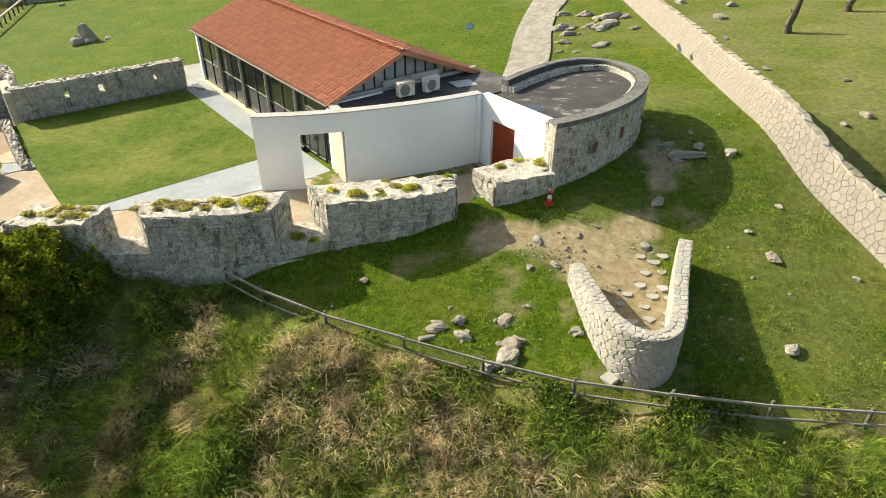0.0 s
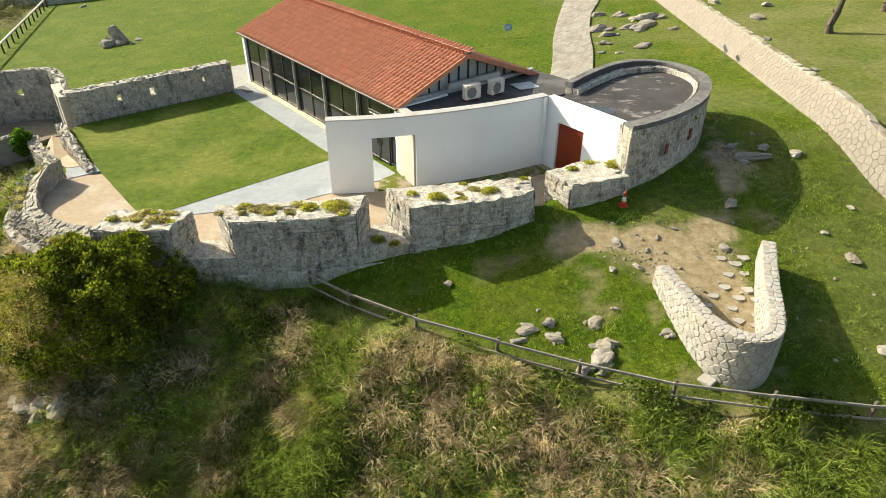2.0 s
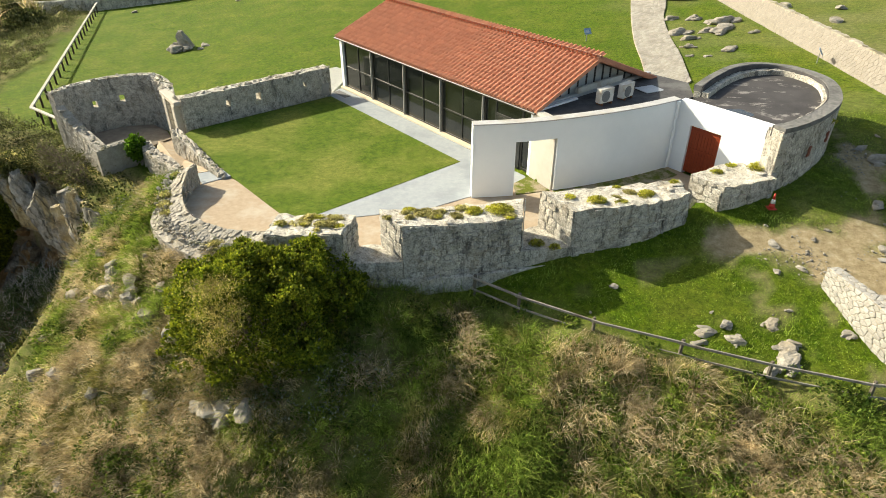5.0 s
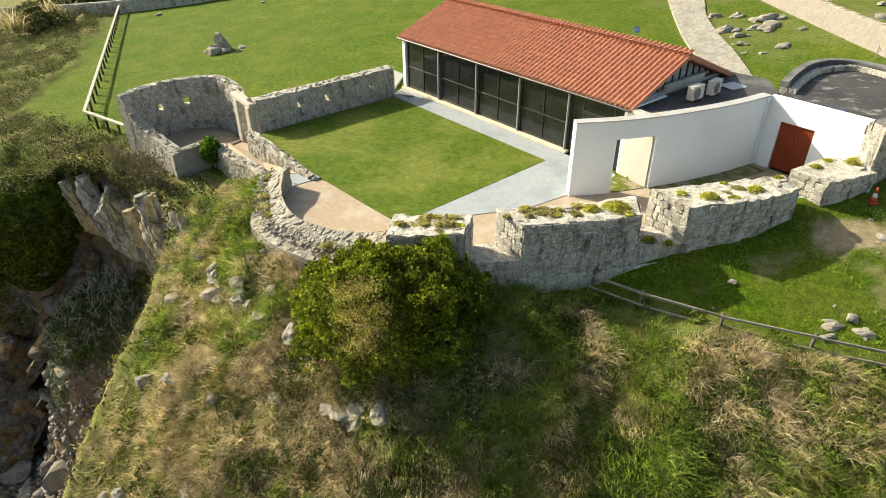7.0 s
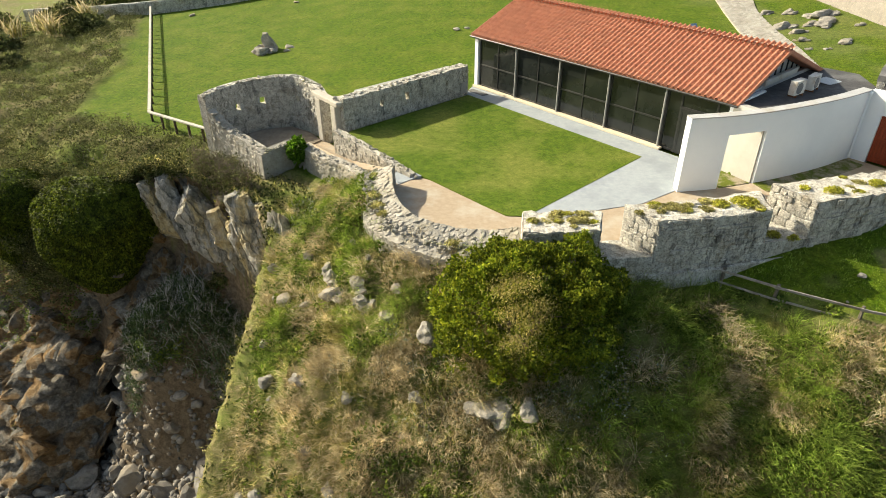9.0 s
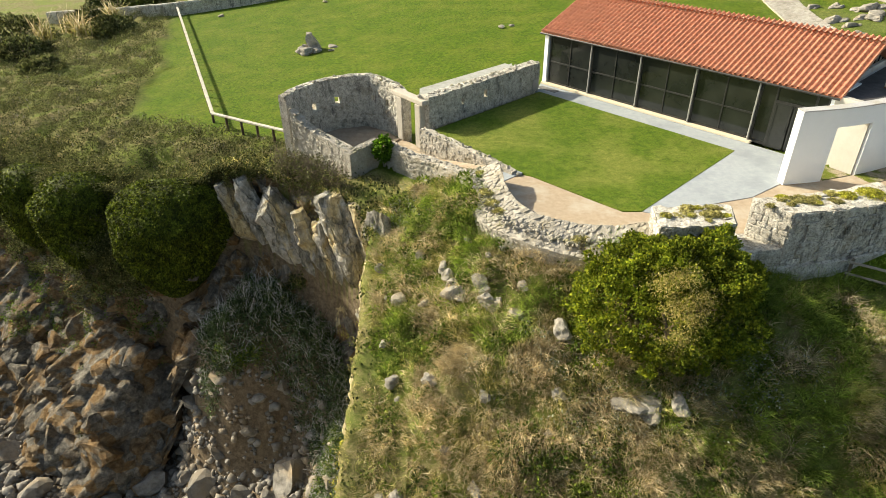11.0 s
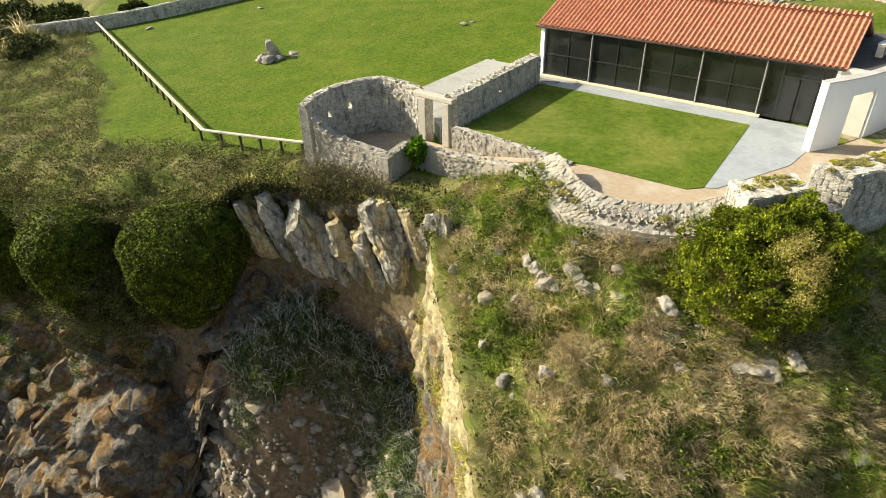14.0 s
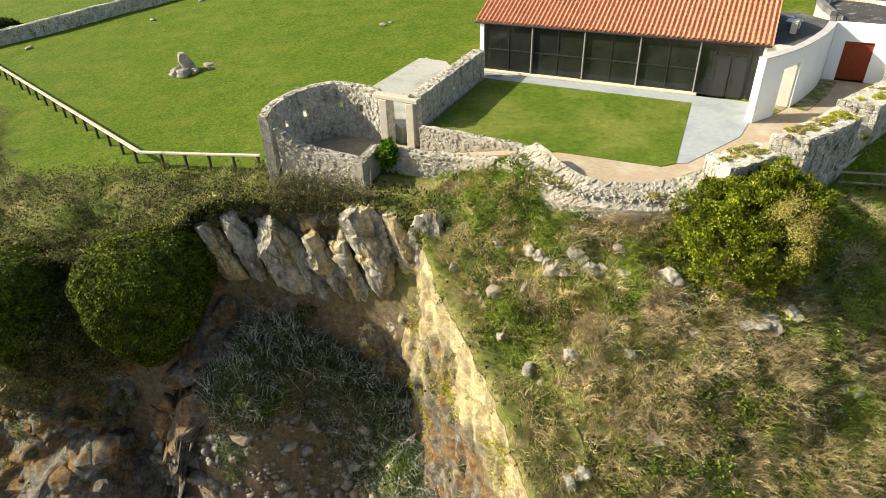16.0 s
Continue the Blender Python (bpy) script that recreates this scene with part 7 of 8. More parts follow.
def build_cove_scrub():
    """The tangle of bare-twigged shrubs in the cove, and dead brush under the guard room."""
    rng = np.random.default_rng(19)
    x = rng.uniform(-39.5, -27.6, 42000)
    y = rng.uniform(17.5, 37.0, 42000)
    d, side = line_distance(EDGE, x, y)
    b, _ = bank_crest(x, y)
    m = (side < 0) & (d > 0.5) & (b < 2.2 + 1.2 * smoothstep(-34.5, -32, x) + 1.5 * fbm(x, y, 1.8, 3, 3) - 1.0 * smoothstep(25, 20, y)) & (x > -39.2)
    x, y, b = x[m], y[m], b[m]
    z = floor_height(x, y)
    lift = 1.1 * smoothstep(2.8, 0.8, b) * (0.75 + 0.9 * fbm(x, y, 1.1, 5, 3)) + 0.15
    c = np.stack([x, y, z + lift * rng.uniform(0.7, 1.0, len(x))], -1)
    pts = np.repeat(c, 7, 0) + rng.normal(0, 0.2, (len(c) * 7, 3))
    tagged(leaves("cove_scrub", pts, np.tile((-0.2, -0.4, 0.7), (len(pts), 1)), 0.14, M_COVE, rng, slim=0.2), "dark tangled shrubs filling the head of the cove", "scrub", kind="stuff")
    sel = rng.uniform(0, 1, len(c)) < 0.11
    tw = np.repeat(c[sel], 3, 0) + rng.normal(0, 0.12, (sel.sum() * 3, 3))
    tagged(blades("bare_twig", tw, np.repeat(rng.normal(0, 0.9, (sel.sum(), 3)), 3, 0), 0.95, 0.010, M_SILVER, rng), "bare silvery twigs standing out of the shrubs", "twigs", kind="stuff")
    # yellow-green bushes at the bank's foot
    q = (b > 1.5) & (fbm(x, y, 1.4, 8, 3) > 0.10)
    cq = np.repeat(c[q], 8, 0) + rng.normal(0, 0.16, (q.sum() * 8, 3)) + np.array((0, 0, 0.1))
    tagged(leaves("bank_bush", cq, np.tile((-0.2, -0.4, 0.7), (len(cq), 1)), 0.12, M_FRESH, rng, slim=0.3), "bright green bushes along the foot of the bank", "scrub", kind="stuff")
    n = 1500
    t = rng.uniform(0, 1, n)
    px, py = -33.0 + 4.2 * t, 37.0 - 3.6 * t
    pz = -0.9 - 2.4 * rng.uniform(0, 1, n)
    P = np.stack([px - 0.5 * rng.uniform(0, 1, n), py - 0.9 - 0.5 * rng.uniform(0, 1, n), pz], -1)
    tagged(blades("dead_brush", P, rng.normal(0, 1.1, (n, 3)), 0.7, 0.012, M_BROWNTWIG, rng), "brown dead brush under the ruined room", "brush", kind="stuff")
    pts = np.repeat(P[:700], 8, 0) + rng.normal(0, 0.25, (5600, 3))
    tagged(leaves("brush_leaf", pts, np.tile((0, -0.6, 0.4), (len(pts), 1)), 0.11, M_SCRUB, rng, slim=0.25), "sparse leaves in the dead brush", "brush", kind="stuff")


build_cove_scrub()


# ---- rocks ----
def rock_mesh(seed, sub=2, flat=0.7, sharp=0.5):
    """An angular block: an icosphere pushed against random planes and roughened."""
    rng = random.Random(seed)
    bm = bmesh.new()
    bmesh.ops.create_icosphere(bm, subdivisions=sub, radius=1.0)
    planes = [(Vector((rng.gauss(0, 1), rng.gauss(0, 1), rng.gauss(0, 0.8))).normalized(), rng.uniform(0.35, 0.8)) for _ in range(13)]
    off = Vector((rng.uniform(0, 90), rng.uniform(0, 90), rng.uniform(0, 90)))
    for v in bm.verts:
        for nrm, dist in planes:
            k = v.co.dot(nrm) - dist
            if k > 0:
                v.co -= nrm * k * (0.75 + 0.25 * sharp)
        q = v.co * 1.0 + off
        ridge = 1 - abs(noise.noise(Vector((q.x * 2.2 + q.z, q.y * 0.9, q.z * 4.0)))) * 2
        v.co += v.co.normalized() * (0.16 * noise.noise(q * 1.7) + 0.22 * ridge * 0.5 + 0.11 * noise.noise(q * 4.1) + 0.06 * noise.noise(q * 9))
        v.co.z *= flat
    me = bpy.data.meshes.new("rock")
    bm.to_mesh(me)
    bm.free()
    return me


ROCKS = [rock_mesh(k, 3, 0.72) for k in range(10)]
for me in ROCKS:
    me.materials.append(M_LIMEROCK)
BOULDERS = [rock_mesh(40 + k, 2, 0.85, 0.9) for k in range(12)]
for me in BOULDERS:
    me.materials.append(M_BOULDER)


def rock(name, x, y, size, label, category="rock", group="", flat=1.0, turn=0.0, k=0, sink=0.3, z=None, stretch=1.0, meshes=ROCKS):
    ob = new(name, meshes[k % len(meshes)])
    zz = float(land(x, y)[0]) if z is None else z
    ob.matrix_basis = Matrix.Translation((x, y, zz + size * 0.72 * flat * (1 - sink) * 0.5)) @ Matrix.Rotation(turn, 4, "Z") @ Matrix.Diagonal((size * stretch, size, size * flat, 1))
    return tagged(ob, label, category, group)


rr = random.Random(77)
for k, (x, y, s, st, fl) in enumerate(((-0.3, 18.35, 0.42, 1.9, 0.6), (-0.7, 17.95, 0.3, 1.8, 0.5), (0.4, 18.6, 0.36, 1.4, 0.9), (0.6, 17.9, 0.42, 1.4, 0.9), (2.05, 18.5, 0.42, 1.6, 0.7), (2.25, 17.45, 0.5, 1.4, 0.9), (2.1, 16.95, 0.72, 1.3, 0.95), (1.4, 16.75, 0.42, 1.2, 0.8), (2.9, 19.05, 0.18, 1.0, 0.9), (4.5, 17.9, 0.36, 1.2, 0.9), (0.1, 19.2, 0.13, 1.0, 0.8))):
    for q in range(3):
        a = rr.uniform(0, 6.3)
        off = 0.0 if q == 0 else s * 0.7
        rock("outcrop_rock", x + off * math.cos(a), y + off * 0.6 * math.sin(a), s * (0.7 if q == 0 else rr.uniform(0.25, 0.45)), "pale jagged limestone outcrop in the grass", group="rocks by the fence", flat=fl, turn=rr.uniform(-0.4, 0.9), k=k + q * 3, stretch=st, sink=0.75)
for k, (x, y, s, st) in enumerate(((11.74, 16.85, 0.45, 1.0), (12.8, 21.2, 0.45, 1.3), (12.4, 22.8, 0.25, 1.2), (9.87, 16.5, 0.16, 1.0), (9.15, 24.65, 0.4, 1.7), (14.4, 24.5, 0.22, 1.4), (13.6, 28.3, 0.5, 1.1), (12.3, 28.9, 0.4, 1.5), (11.5, 28.0, 0.6, 2.2), (10.8, 27.6, 0.3, 1.5), (10.9, 29.2, 0.35, 1.8), (12.4, 30.4, 0.2, 1.6),
                                   (7.9, 21.95, 0.3, 1.5), (6.2, 23.1, 0.18, 1.6), (4.2, 21.0, 0.25, 1.6), (3.2, 20.9, 0.2, 1.5), (3.7, 22.4, 0.3, 1.6), (5.4, 22.6, 0.2, 1.4), (15.6, 20.2, 0.2, 1.2), (-3.2, 20.7, 0.25, 1.2), (-4.3, 19.6, 0.1, 1.0), (10.1, 18.2, 0.1, 1.0), (8.8, 23.4, 0.12, 1), (12.7, 19.4, 0.12, 1.2), (11.6, 20.2, 0.13, 1))):
    rock("field_stone", x, y, s * 0.8, "small pale stone lying in the grass", "stone", "stones in the grass", flat=0.65, turn=rr.uniform(0, 3), k=k + 3, stretch=st)
for k, (x, y, s, st) in enumerate(((9.6, 52.0, 0.9, 1.8), (9.9, 50.2, 0.6, 1.4), (9.0, 48.2, 0.5, 1.5), (14.0, 54.2, 1.1, 1.6), (12.6, 51.6, 1.0, 2.2), (13.6, 52.6, 0.8, 1.8), (11.5, 46.7, 0.6, 2.2), (11.9, 47.0, 0.4, 1.5), (8.3, 46.0, 0.35, 1.2), (9.4, 45.6, 0.3, 1.3), (12.2, 56.0, 0.7, 1.6), (10.6, 56.5, 0.6, 1.5), (15.0, 50.5, 0.4, 1.8))):
    for q in range(3):
        a = rr.uniform(0, 6.3)
        off = 0.0 if q == 0 else s * 0.8
        rock("outcrop_rock", x + off * 1.2 * math.cos(a), y + off * 0.7 * math.sin(a), s * (0.75 if q == 0 else rr.uniform(0.3, 0.55)), "grey limestone outcrop rising from the lawn", group="outcrops on the lawn", flat=0.75, turn=rr.uniform(0.1, 0.8), k=k + 3 * q, stretch=st, sink=0.6)
for k, (x, y, s) in enumerate(((21.3, 31.0, 0.3), (19.9, 30.3, 0.22), (18.9, 26.3, 0.35), (19.8, 38.9, 0.3), (21.7, 51.6, 0.6), (20.0, 46.0, 0.35), (24.0, 55.0, 0.5), (23.0, 36.0, 0.25), (27.0, 58.0, 0.6), (18.9, 34.0, 0.2), (20.5, 57.5, 0.5))):
    rock("field_stone", x, y, s, "pale stone on the far meadow", "stone", "stones on the meadow", flat=0.7, turn=rr.uniform(0, 3), k=k + 1, stretch=1.3)
LUMPS = [(-24.3, 24.0, 0.42, 1.0), (-24.5, 24.5, 0.34, 1.3), (-24.2, 23.5, 0.38, 0.9), (-24.15, 23.1, 0.5, 1.1), (-23.9, 22.8, 0.36, 1.4), (-23.05, 23.1, 0.46, 1.0), (-22.9, 22.6, 0.32, 1.2), (-22.9, 22.1, 0.5, 1.2), (-22.5, 21.9, 0.3, 1.0), (-26.4, 24.2, 0.46, 1.0),
         (-20.35, 20.1, 0.5, 1.5), (-26.9, 20.75, 0.40, 0.9), (-25.5, 19.95, 0.42, 0.8), (-23.45, 18.7, 0.34, 0.8), (-20.8, 17.9, 0.36, 0.9), (-25.05, 17.6, 0.28, 1.0), (-16.1, 14.1, 0.26, 1.2), (-15.6, 13.9, 0.36, 1.4), (-18.3, 17.1, 0.55, 1.7), (-17.7, 16.95, 0.6, 1.4), (-16.9, 16.8, 0.45, 1.7), (-27.6, 16.8, 0.4, 1.0),
         (-27.0, 16.7, 0.36, 1.2), (-24.1, 16.2, 0.3, 1.4), (-28.0, 20.4, 0.36, 0.9), (-21.9, 21.2, 0.36, 1.3), (-25.4, 25.6, 0.34, 1.1), (-27.3, 26.4, 0.4, 0.8), (-27.2, 22.4, 0.3, 0.9), (-21.4, 22.2, 0.28, 1.2)]
for k, (x, y, s, st) in enumerate(LUMPS):
    rock("slope_rock", x, y, s, "pale lichened limestone lump in the slope", "rock", "rocks on the slope", flat=1.0, turn=rr.uniform(0, 3), k=k, stretch=st, z=max(float(upper_height(np.array(x), np.array(y))), float(land(x, y)[0])) + 0.08, sink=0.4)


for k in range(16):
    x, y = rr.uniform(-27.4, -15.0), rr.uniform(13.5, 25.5)
    if inside(COURT, np.array(x), np.array(y)) or line_distance(EDGE, np.array(x), np.array(y))[0] < 0.7:
        continue
    rock("slope_rock", x, y, rr.uniform(0.14, 0.26), "pale lichened limestone lump in the slope", "rock", "rocks on the slope", flat=0.9, turn=rr.uniform(0, 3), k=k, stretch=rr.uniform(0.9, 1.5), z=float(land(x, y)[0]) + 0.1)


def slab_rock(name, p, size, lean, label, seed):
    """A tall bed of limestone standing out of the cliff: a slab split off along flat faces, cracked across and pitted."""
    rng = random.Random(seed)
    bm = bmesh.new()
    bmesh.ops.create_cube(bm, size=2.0)
    bmesh.ops.subdivide_edges(bm, edges=bm.edges, cuts=34, use_grid_fill=True)
    planes = []
    for _ in range(15):
        n = Vector((rng.gauss(0, 1), rng.gauss(0, 0.8) - 0.5, rng.gauss(0, 0.55)))
        planes.append((n.normalized(), rng.uniform(0.72, 1.05)))
    planes += [(Vector((-0.75, -0.1, 0.65)).normalized(), 1.0), (Vector((0.7, 0, 0.7)).normalized(), rng.uniform(1.0, 1.2)), (Vector((-0.6, -0.3, -0.75)).normalized(), rng.uniform(0.95, 1.15))]
    off = Vector((seed * 3.1, 0, 0))
    cracks = [rng.uniform(-0.6, 0.7) for _ in range(3)]
    for v in bm.verts:
        c = v.co.copy()
        for n, dist in planes:
            k = c.dot(n) - dist
            if k > 0:
                c -= n * k
        q = Vector((c.x * size[0], c.y * size[1], c.z * size[2])) * 0.5 + off
        c.x += 0.16 * noise.noise(q * 0.5)
        c = Vector((c.x * size[0], c.y * size[1], c.z * size[2])) * 0.5
        ridge = noise.noise(Vector((q.x * 1.6 + 0.3 * q.z, q.y * 1.2, q.z * 0.25)))
        c.y -= 0.16 * ridge - (0.10 if abs(ridge) < 0.05 else 0.0)
        for z in cracks:
            t = abs(c.z / size[2] - 0.5 * z + 0.08 * c.x + 0.03 * noise.noise(q * 2))
            if t < 0.014:
                c *= 0.93
        cell, f = noise.voronoi(q * 1.3)
        c += c.normalized() * (0.16 * (noise.cell(f[0] * 4.3) - 0.4) * min(1, (cell[1] - cell[0]) / 0.2))
        c += Vector((noise.noise(q * 2.6), noise.noise(q * 2.6 + Vector((5, 0, 0))), 0)) * 0.07
        c += c.normalized() * 0.05 * noise.fractal(q * 5.0, 0.8, 2.1, 3)
        v.co = c
    ob = part(name, bm, M_SLAB)
    ob.matrix_basis = Matrix.Translation(p) @ Euler([radians(a) for a in lean]).to_matrix().to_4x4()
    return tagged(ob, label, "rock", "slabs of the cliff")


def slab_material():
    """Bedded limestone: smooth lichen-grey weathered skin, fresh cream and gold where it has split, dark water stains."""
    m, nt, b = tree("bedded_limestone", 0.93, 0, 0.2)
    v = coords(nt)
    big = noise_tex(nt, coords(nt, (1, 1, 0.45)), 0.55, 4, 0.6, 0.5)
    mid = noise_tex(nt, v, 2.2, 7, 0.75, 0.2)
    fine = noise_tex(nt, v, 16, 4, 0.7)
    wash = noise_tex(nt, coords(nt, (1.6, 1.6, 0.35)), 1.3, 5, 0.7, 0.3)
    grey = ramp(nt, mid, (0.3, (0.17, 0.165, 0.145)), (0.5, (0.36, 0.345, 0.31)), (0.72, (0.58, 0.555, 0.50)))
    gold = ramp(nt, mid, (0.3, (0.24, 0.17, 0.08)), (0.5, (0.48, 0.39, 0.22)), (0.72, (0.68, 0.61, 0.42)))
    col = mix(nt, ramp(nt, big, (0.47, 0.0), (0.57, 1.0)), grey, gold)
    col = mix(nt, ramp(nt, wash, (0.50, 0.0), (0.60, 0.85)), col, ramp(nt, fine, (0.3, (0.07, 0.08, 0.065)), (0.7, (0.20, 0.185, 0.15))))
    col = mix(nt, 0.55, col, ramp(nt, fine, (0.3, 0.45), (0.55, 1.0), (0.75, 1.15)), "MULTIPLY")
    nt.links.new(col, b.inputs["Base Color"])
    bump(nt, b, mix(nt, 0.4, mid, fine), 1.0, 0.12)
    return m


M_SLAB = slab_material()
for k, (p, size, lean) in enumerate((((-33.25, 35.15, -5.4), (2.5, 1.5, 5.4), (-10, -13, 14)), ((-29.05, 31.55, -4.7), (2.1, 1.8, 5.9), (-8, -13, 24)), ((-27.75, 30.75, -4.9), (1.15, 1.7, 5.9), (-9, -14, 28)), ((-26.95, 29.05, -4.2), (1.25, 1.8, 6.0), (-9, -10, 34)),
                                     ((-31.35, 33.5, -6.1), (1.45, 1.3, 4.8), (-11, -15, 22)), ((-30.25, 32.65, -6.3), (1.2, 1.3, 4.6), (-10, -14, 24)), ((-32.1, 34.3, -6.8), (0.9, 1.1, 4.2), (-10, -15, 18)), ((-35.0, 36.0, -4.9), (1.3, 1.2, 4.4), (-8, -16, 8)), ((-36.3, 36.6, -5.4), (1.3, 1.2, 4.2), (-8, -16, 4)),
                                     ((-28.3, 31.0, -9.6), (1.3, 1.3, 3.4), (-14, 8, 40)), ((-29.6, 32.3, -10.2), (1.4, 1.2, 2.8), (-12, 4, 30)))):
    slab_rock("rock_slab", p, size, lean, "tall leaning slab of grey-gold limestone", 60 + k)

def chisel_mesh(seed):
    """A block broken out along flat joints, with hard edges."""
    rng = random.Random(seed)
    bm = bmesh.new()
    bmesh.ops.create_icosphere(bm, subdivisions=3, radius=1.0)
    planes = [(Vector((rng.gauss(0, 1), rng.gauss(0, 1), rng.gauss(0, 1))).normalized(), rng.uniform(0.4, 0.75)) for _ in range(11)]
    for v in bm.verts:
        for n, dist in planes:
            k = v.co.dot(n) - dist
            if k > 0:
                v.co -= n * k
        v.co += v.co.normalized() * (0.07 * noise.fractal(v.co * 2.5 + Vector((seed, 0, 0)), 0.9, 2.1, 3))
    me = bpy.data.meshes.new("block")
    bm.to_mesh(me)
    bm.free()
    me.materials.append(M_ROCK)
    return me


def build_cliff_blocks():
    """Great joint-bounded blocks that stand out of the cliff below the headland."""
    rng = random.Random(53)
    meshes = [chisel_mesh(700 + k) for k in range(9)]
    n, rows = CLIFF_GREEN.shape
    made = []
    for _ in range(6000):
        if len(made) >= 75:
            break
        i, j = rng.randrange(n), rng.randrange(int(rows * 0.34), rows - 4)
        p = CLIFF_P[i, j]
        if not (-58 < p[0] < -36.8):
            continue
        s = rng.uniform(0.8, 2.0)
        if any((p[0] - a) ** 2 + (p[1] - b) ** 2 + (p[2] - c) ** 2 < (0.72 * (s + d)) ** 2 for a, b, c, d in made):
            continue
        made.append((*p, s))
        ob = new("cliff_block", meshes[len(made) % 9])
        o = CLIFF_OUT[i]
        m = Euler((rng.gauss(0, 0.2), 0.35 + rng.gauss(0, 0.2), rng.uniform(0, 6.3))).to_matrix().to_4x4()
        ob.matrix_basis = Matrix.Translation((p[0] - o[0] * s * 0.45, p[1] - o[1] * s * 0.45, p[2])) @ m @ Matrix.Diagonal((s * rng.uniform(1.0, 1.7), s, s * rng.uniform(0.7, 1.1), 1))
        tagged(ob, "brown and grey jointed block standing out of the cliff", "rock", "blocks of the cliff")


build_cliff_blocks()


def build_boulders():
    """Fallen blocks on the cove's floor: the large ones single, the rubble between them joined."""
    rng = random.Random(91)
    made = []
    tries = 0
    while len(made) < 290 and tries < 9000:
        tries += 1
        x, y = rng.uniform(-58, -29.2), rng.uniform(19, 40)
        d, side = line_distance(EDGE, np.array(x), np.array(y))
        if side >= 0 or d < 1.0 or (d < 1.8 and rng.random() < 0.4):
            continue
        if bank_crest(np.array(x), np.array(y))[0] < 1.8:
            continue
        s = min(0.7 if bank_crest(np.array(x), np.array(y))[0] < 3.5 else 1.5, 0.28 + rng.expovariate(2.2))
        if any((x - a) ** 2 + (y - b) ** 2 < (0.75 * (s + c)) ** 2 for a, b, c in made):
            continue
        made.append((x, y, s))
        ob = new("boulder", BOULDERS[len(made) % len(BOULDERS)])
        z = float(floor_height(x, y))
        ob.matrix_basis = Matrix.Translation((x, y, z + s * 0.28)) @ Euler((rng.uniform(-0.4, 0.4), rng.uniform(-0.4, 0.4), rng.uniform(0, 6.3))).to_matrix().to_4x4() @ Matrix.Diagonal((s * rng.uniform(0.9, 1.5), s, s * rng.uniform(0.7, 1.1), 1))
        tagged(ob, "grey angular boulder fallen from the cliff", "boulder", "boulders in the cove")
    small = rock_mesh(200, 1, 0.8, 0.9)
    sv = np.array([v.co[:] for v in small.vertices])
    sf = np.array([p.vertices[:] for p in small.polygons])
    nrng = np.random.default_rng(4)
    n = 11000
    x, y = nrng.uniform(-60, -28.5, n), nrng.uniform(19, 41, n)
    d, side = line_distance(EDGE, x, y)
    m = (side < 0) & (d > 0.6) & (bank_crest(x, y)[0] > 1.6)
    x, y = x[m], y[m]
    z = floor_height(x, y)
    n = len(x)
    s = np.minimum(0.6, 0.10 + nrng.exponential(0.12, n))
    ang = nrng.uniform(0, 6.3, n)
    ca, sa = np.cos(ang)[:, None], np.sin(ang)[:, None]
    q = sv[None] * nrng.uniform(0.7, 1.3, (n, 1, 3)) * s[:, None, None]
    vx, vy = q[..., 0] * ca - q[..., 1] * sa, q[..., 0] * sa + q[..., 1] * ca
    verts = np.stack([vx + x[:, None], vy + y[:, None], q[..., 2] + (z + s * 0.3)[:, None]], -1).reshape(-1, 3)
    tris = (sf[None] + (np.arange(n) * len(sv))[:, None, None]).reshape(-1, 3)
    me = array_mesh("cove_rubble", verts, None, tris)
    me.materials.append(M_BOULDER)
    tagged(new("cove_rubble", me), "grey and tan rubble between the boulders", "rubble", kind="stuff")


def build_gravel():
    """Loose stones washed out of the trodden way below the battery."""
    small = rock_mesh(210, 1, 0.7, 0.9)
    sv = np.array([v.co[:] for v in small.vertices])
    sf = np.array([p.vertices[:] for p in small.polygons])
    rng = np.random.default_rng(14)
    x, y = rng.uniform(0.5, 11.5, 9000), rng.uniform(16.5, 31, 9000)
    z, dirt, wild, sea = land(x, y)
    k = (rng.uniform(0, 1, 9000) < 0.85 * dirt * smoothstep(-0.05, 0.3, fbm(x, y, 1.2, 15, 3))) | ((rng.uniform(0, 1, 9000) < 0.5) & (np.hypot((x - 4.2) / 1.5, (y - 21.7) / 0.6) < 1))
    x, y, z = x[k], y[k], z[k]
    n = len(x)
    s = np.minimum(0.11, 0.02 + rng.exponential(0.02, n))
    ang = rng.uniform(0, 6.3, n)
    ca, sa = np.cos(ang)[:, None], np.sin(ang)[:, None]
    q = sv[None] * rng.uniform(0.7, 1.4, (n, 1, 3)) * s[:, None, None]
    verts = np.stack([q[..., 0] * ca - q[..., 1] * sa + x[:, None], q[..., 0] * sa + q[..., 1] * ca + y[:, None], q[..., 2] + (z + s * 0.2)[:, None]], -1).reshape(-1, 3)
    me = array_mesh("loose_gravel", verts, None, (sf[None] + (np.arange(n) * len(sv))[:, None, None]).reshape(-1, 3))
    me.materials.append(M_LIMEROCK)
    tagged(new("loose_gravel", me), "pale loose stones on the trodden earth", "gravel", kind="stuff")


build_gravel()
build_boulders()


# ---- fences ----
M_DARKPOST = mottled("weathered_post_wood", (0.10, 0.085, 0.065), (0.20, 0.175, 0.14), None, 9, 60, 0.85, 0.4, 0.01, stain=0.35)


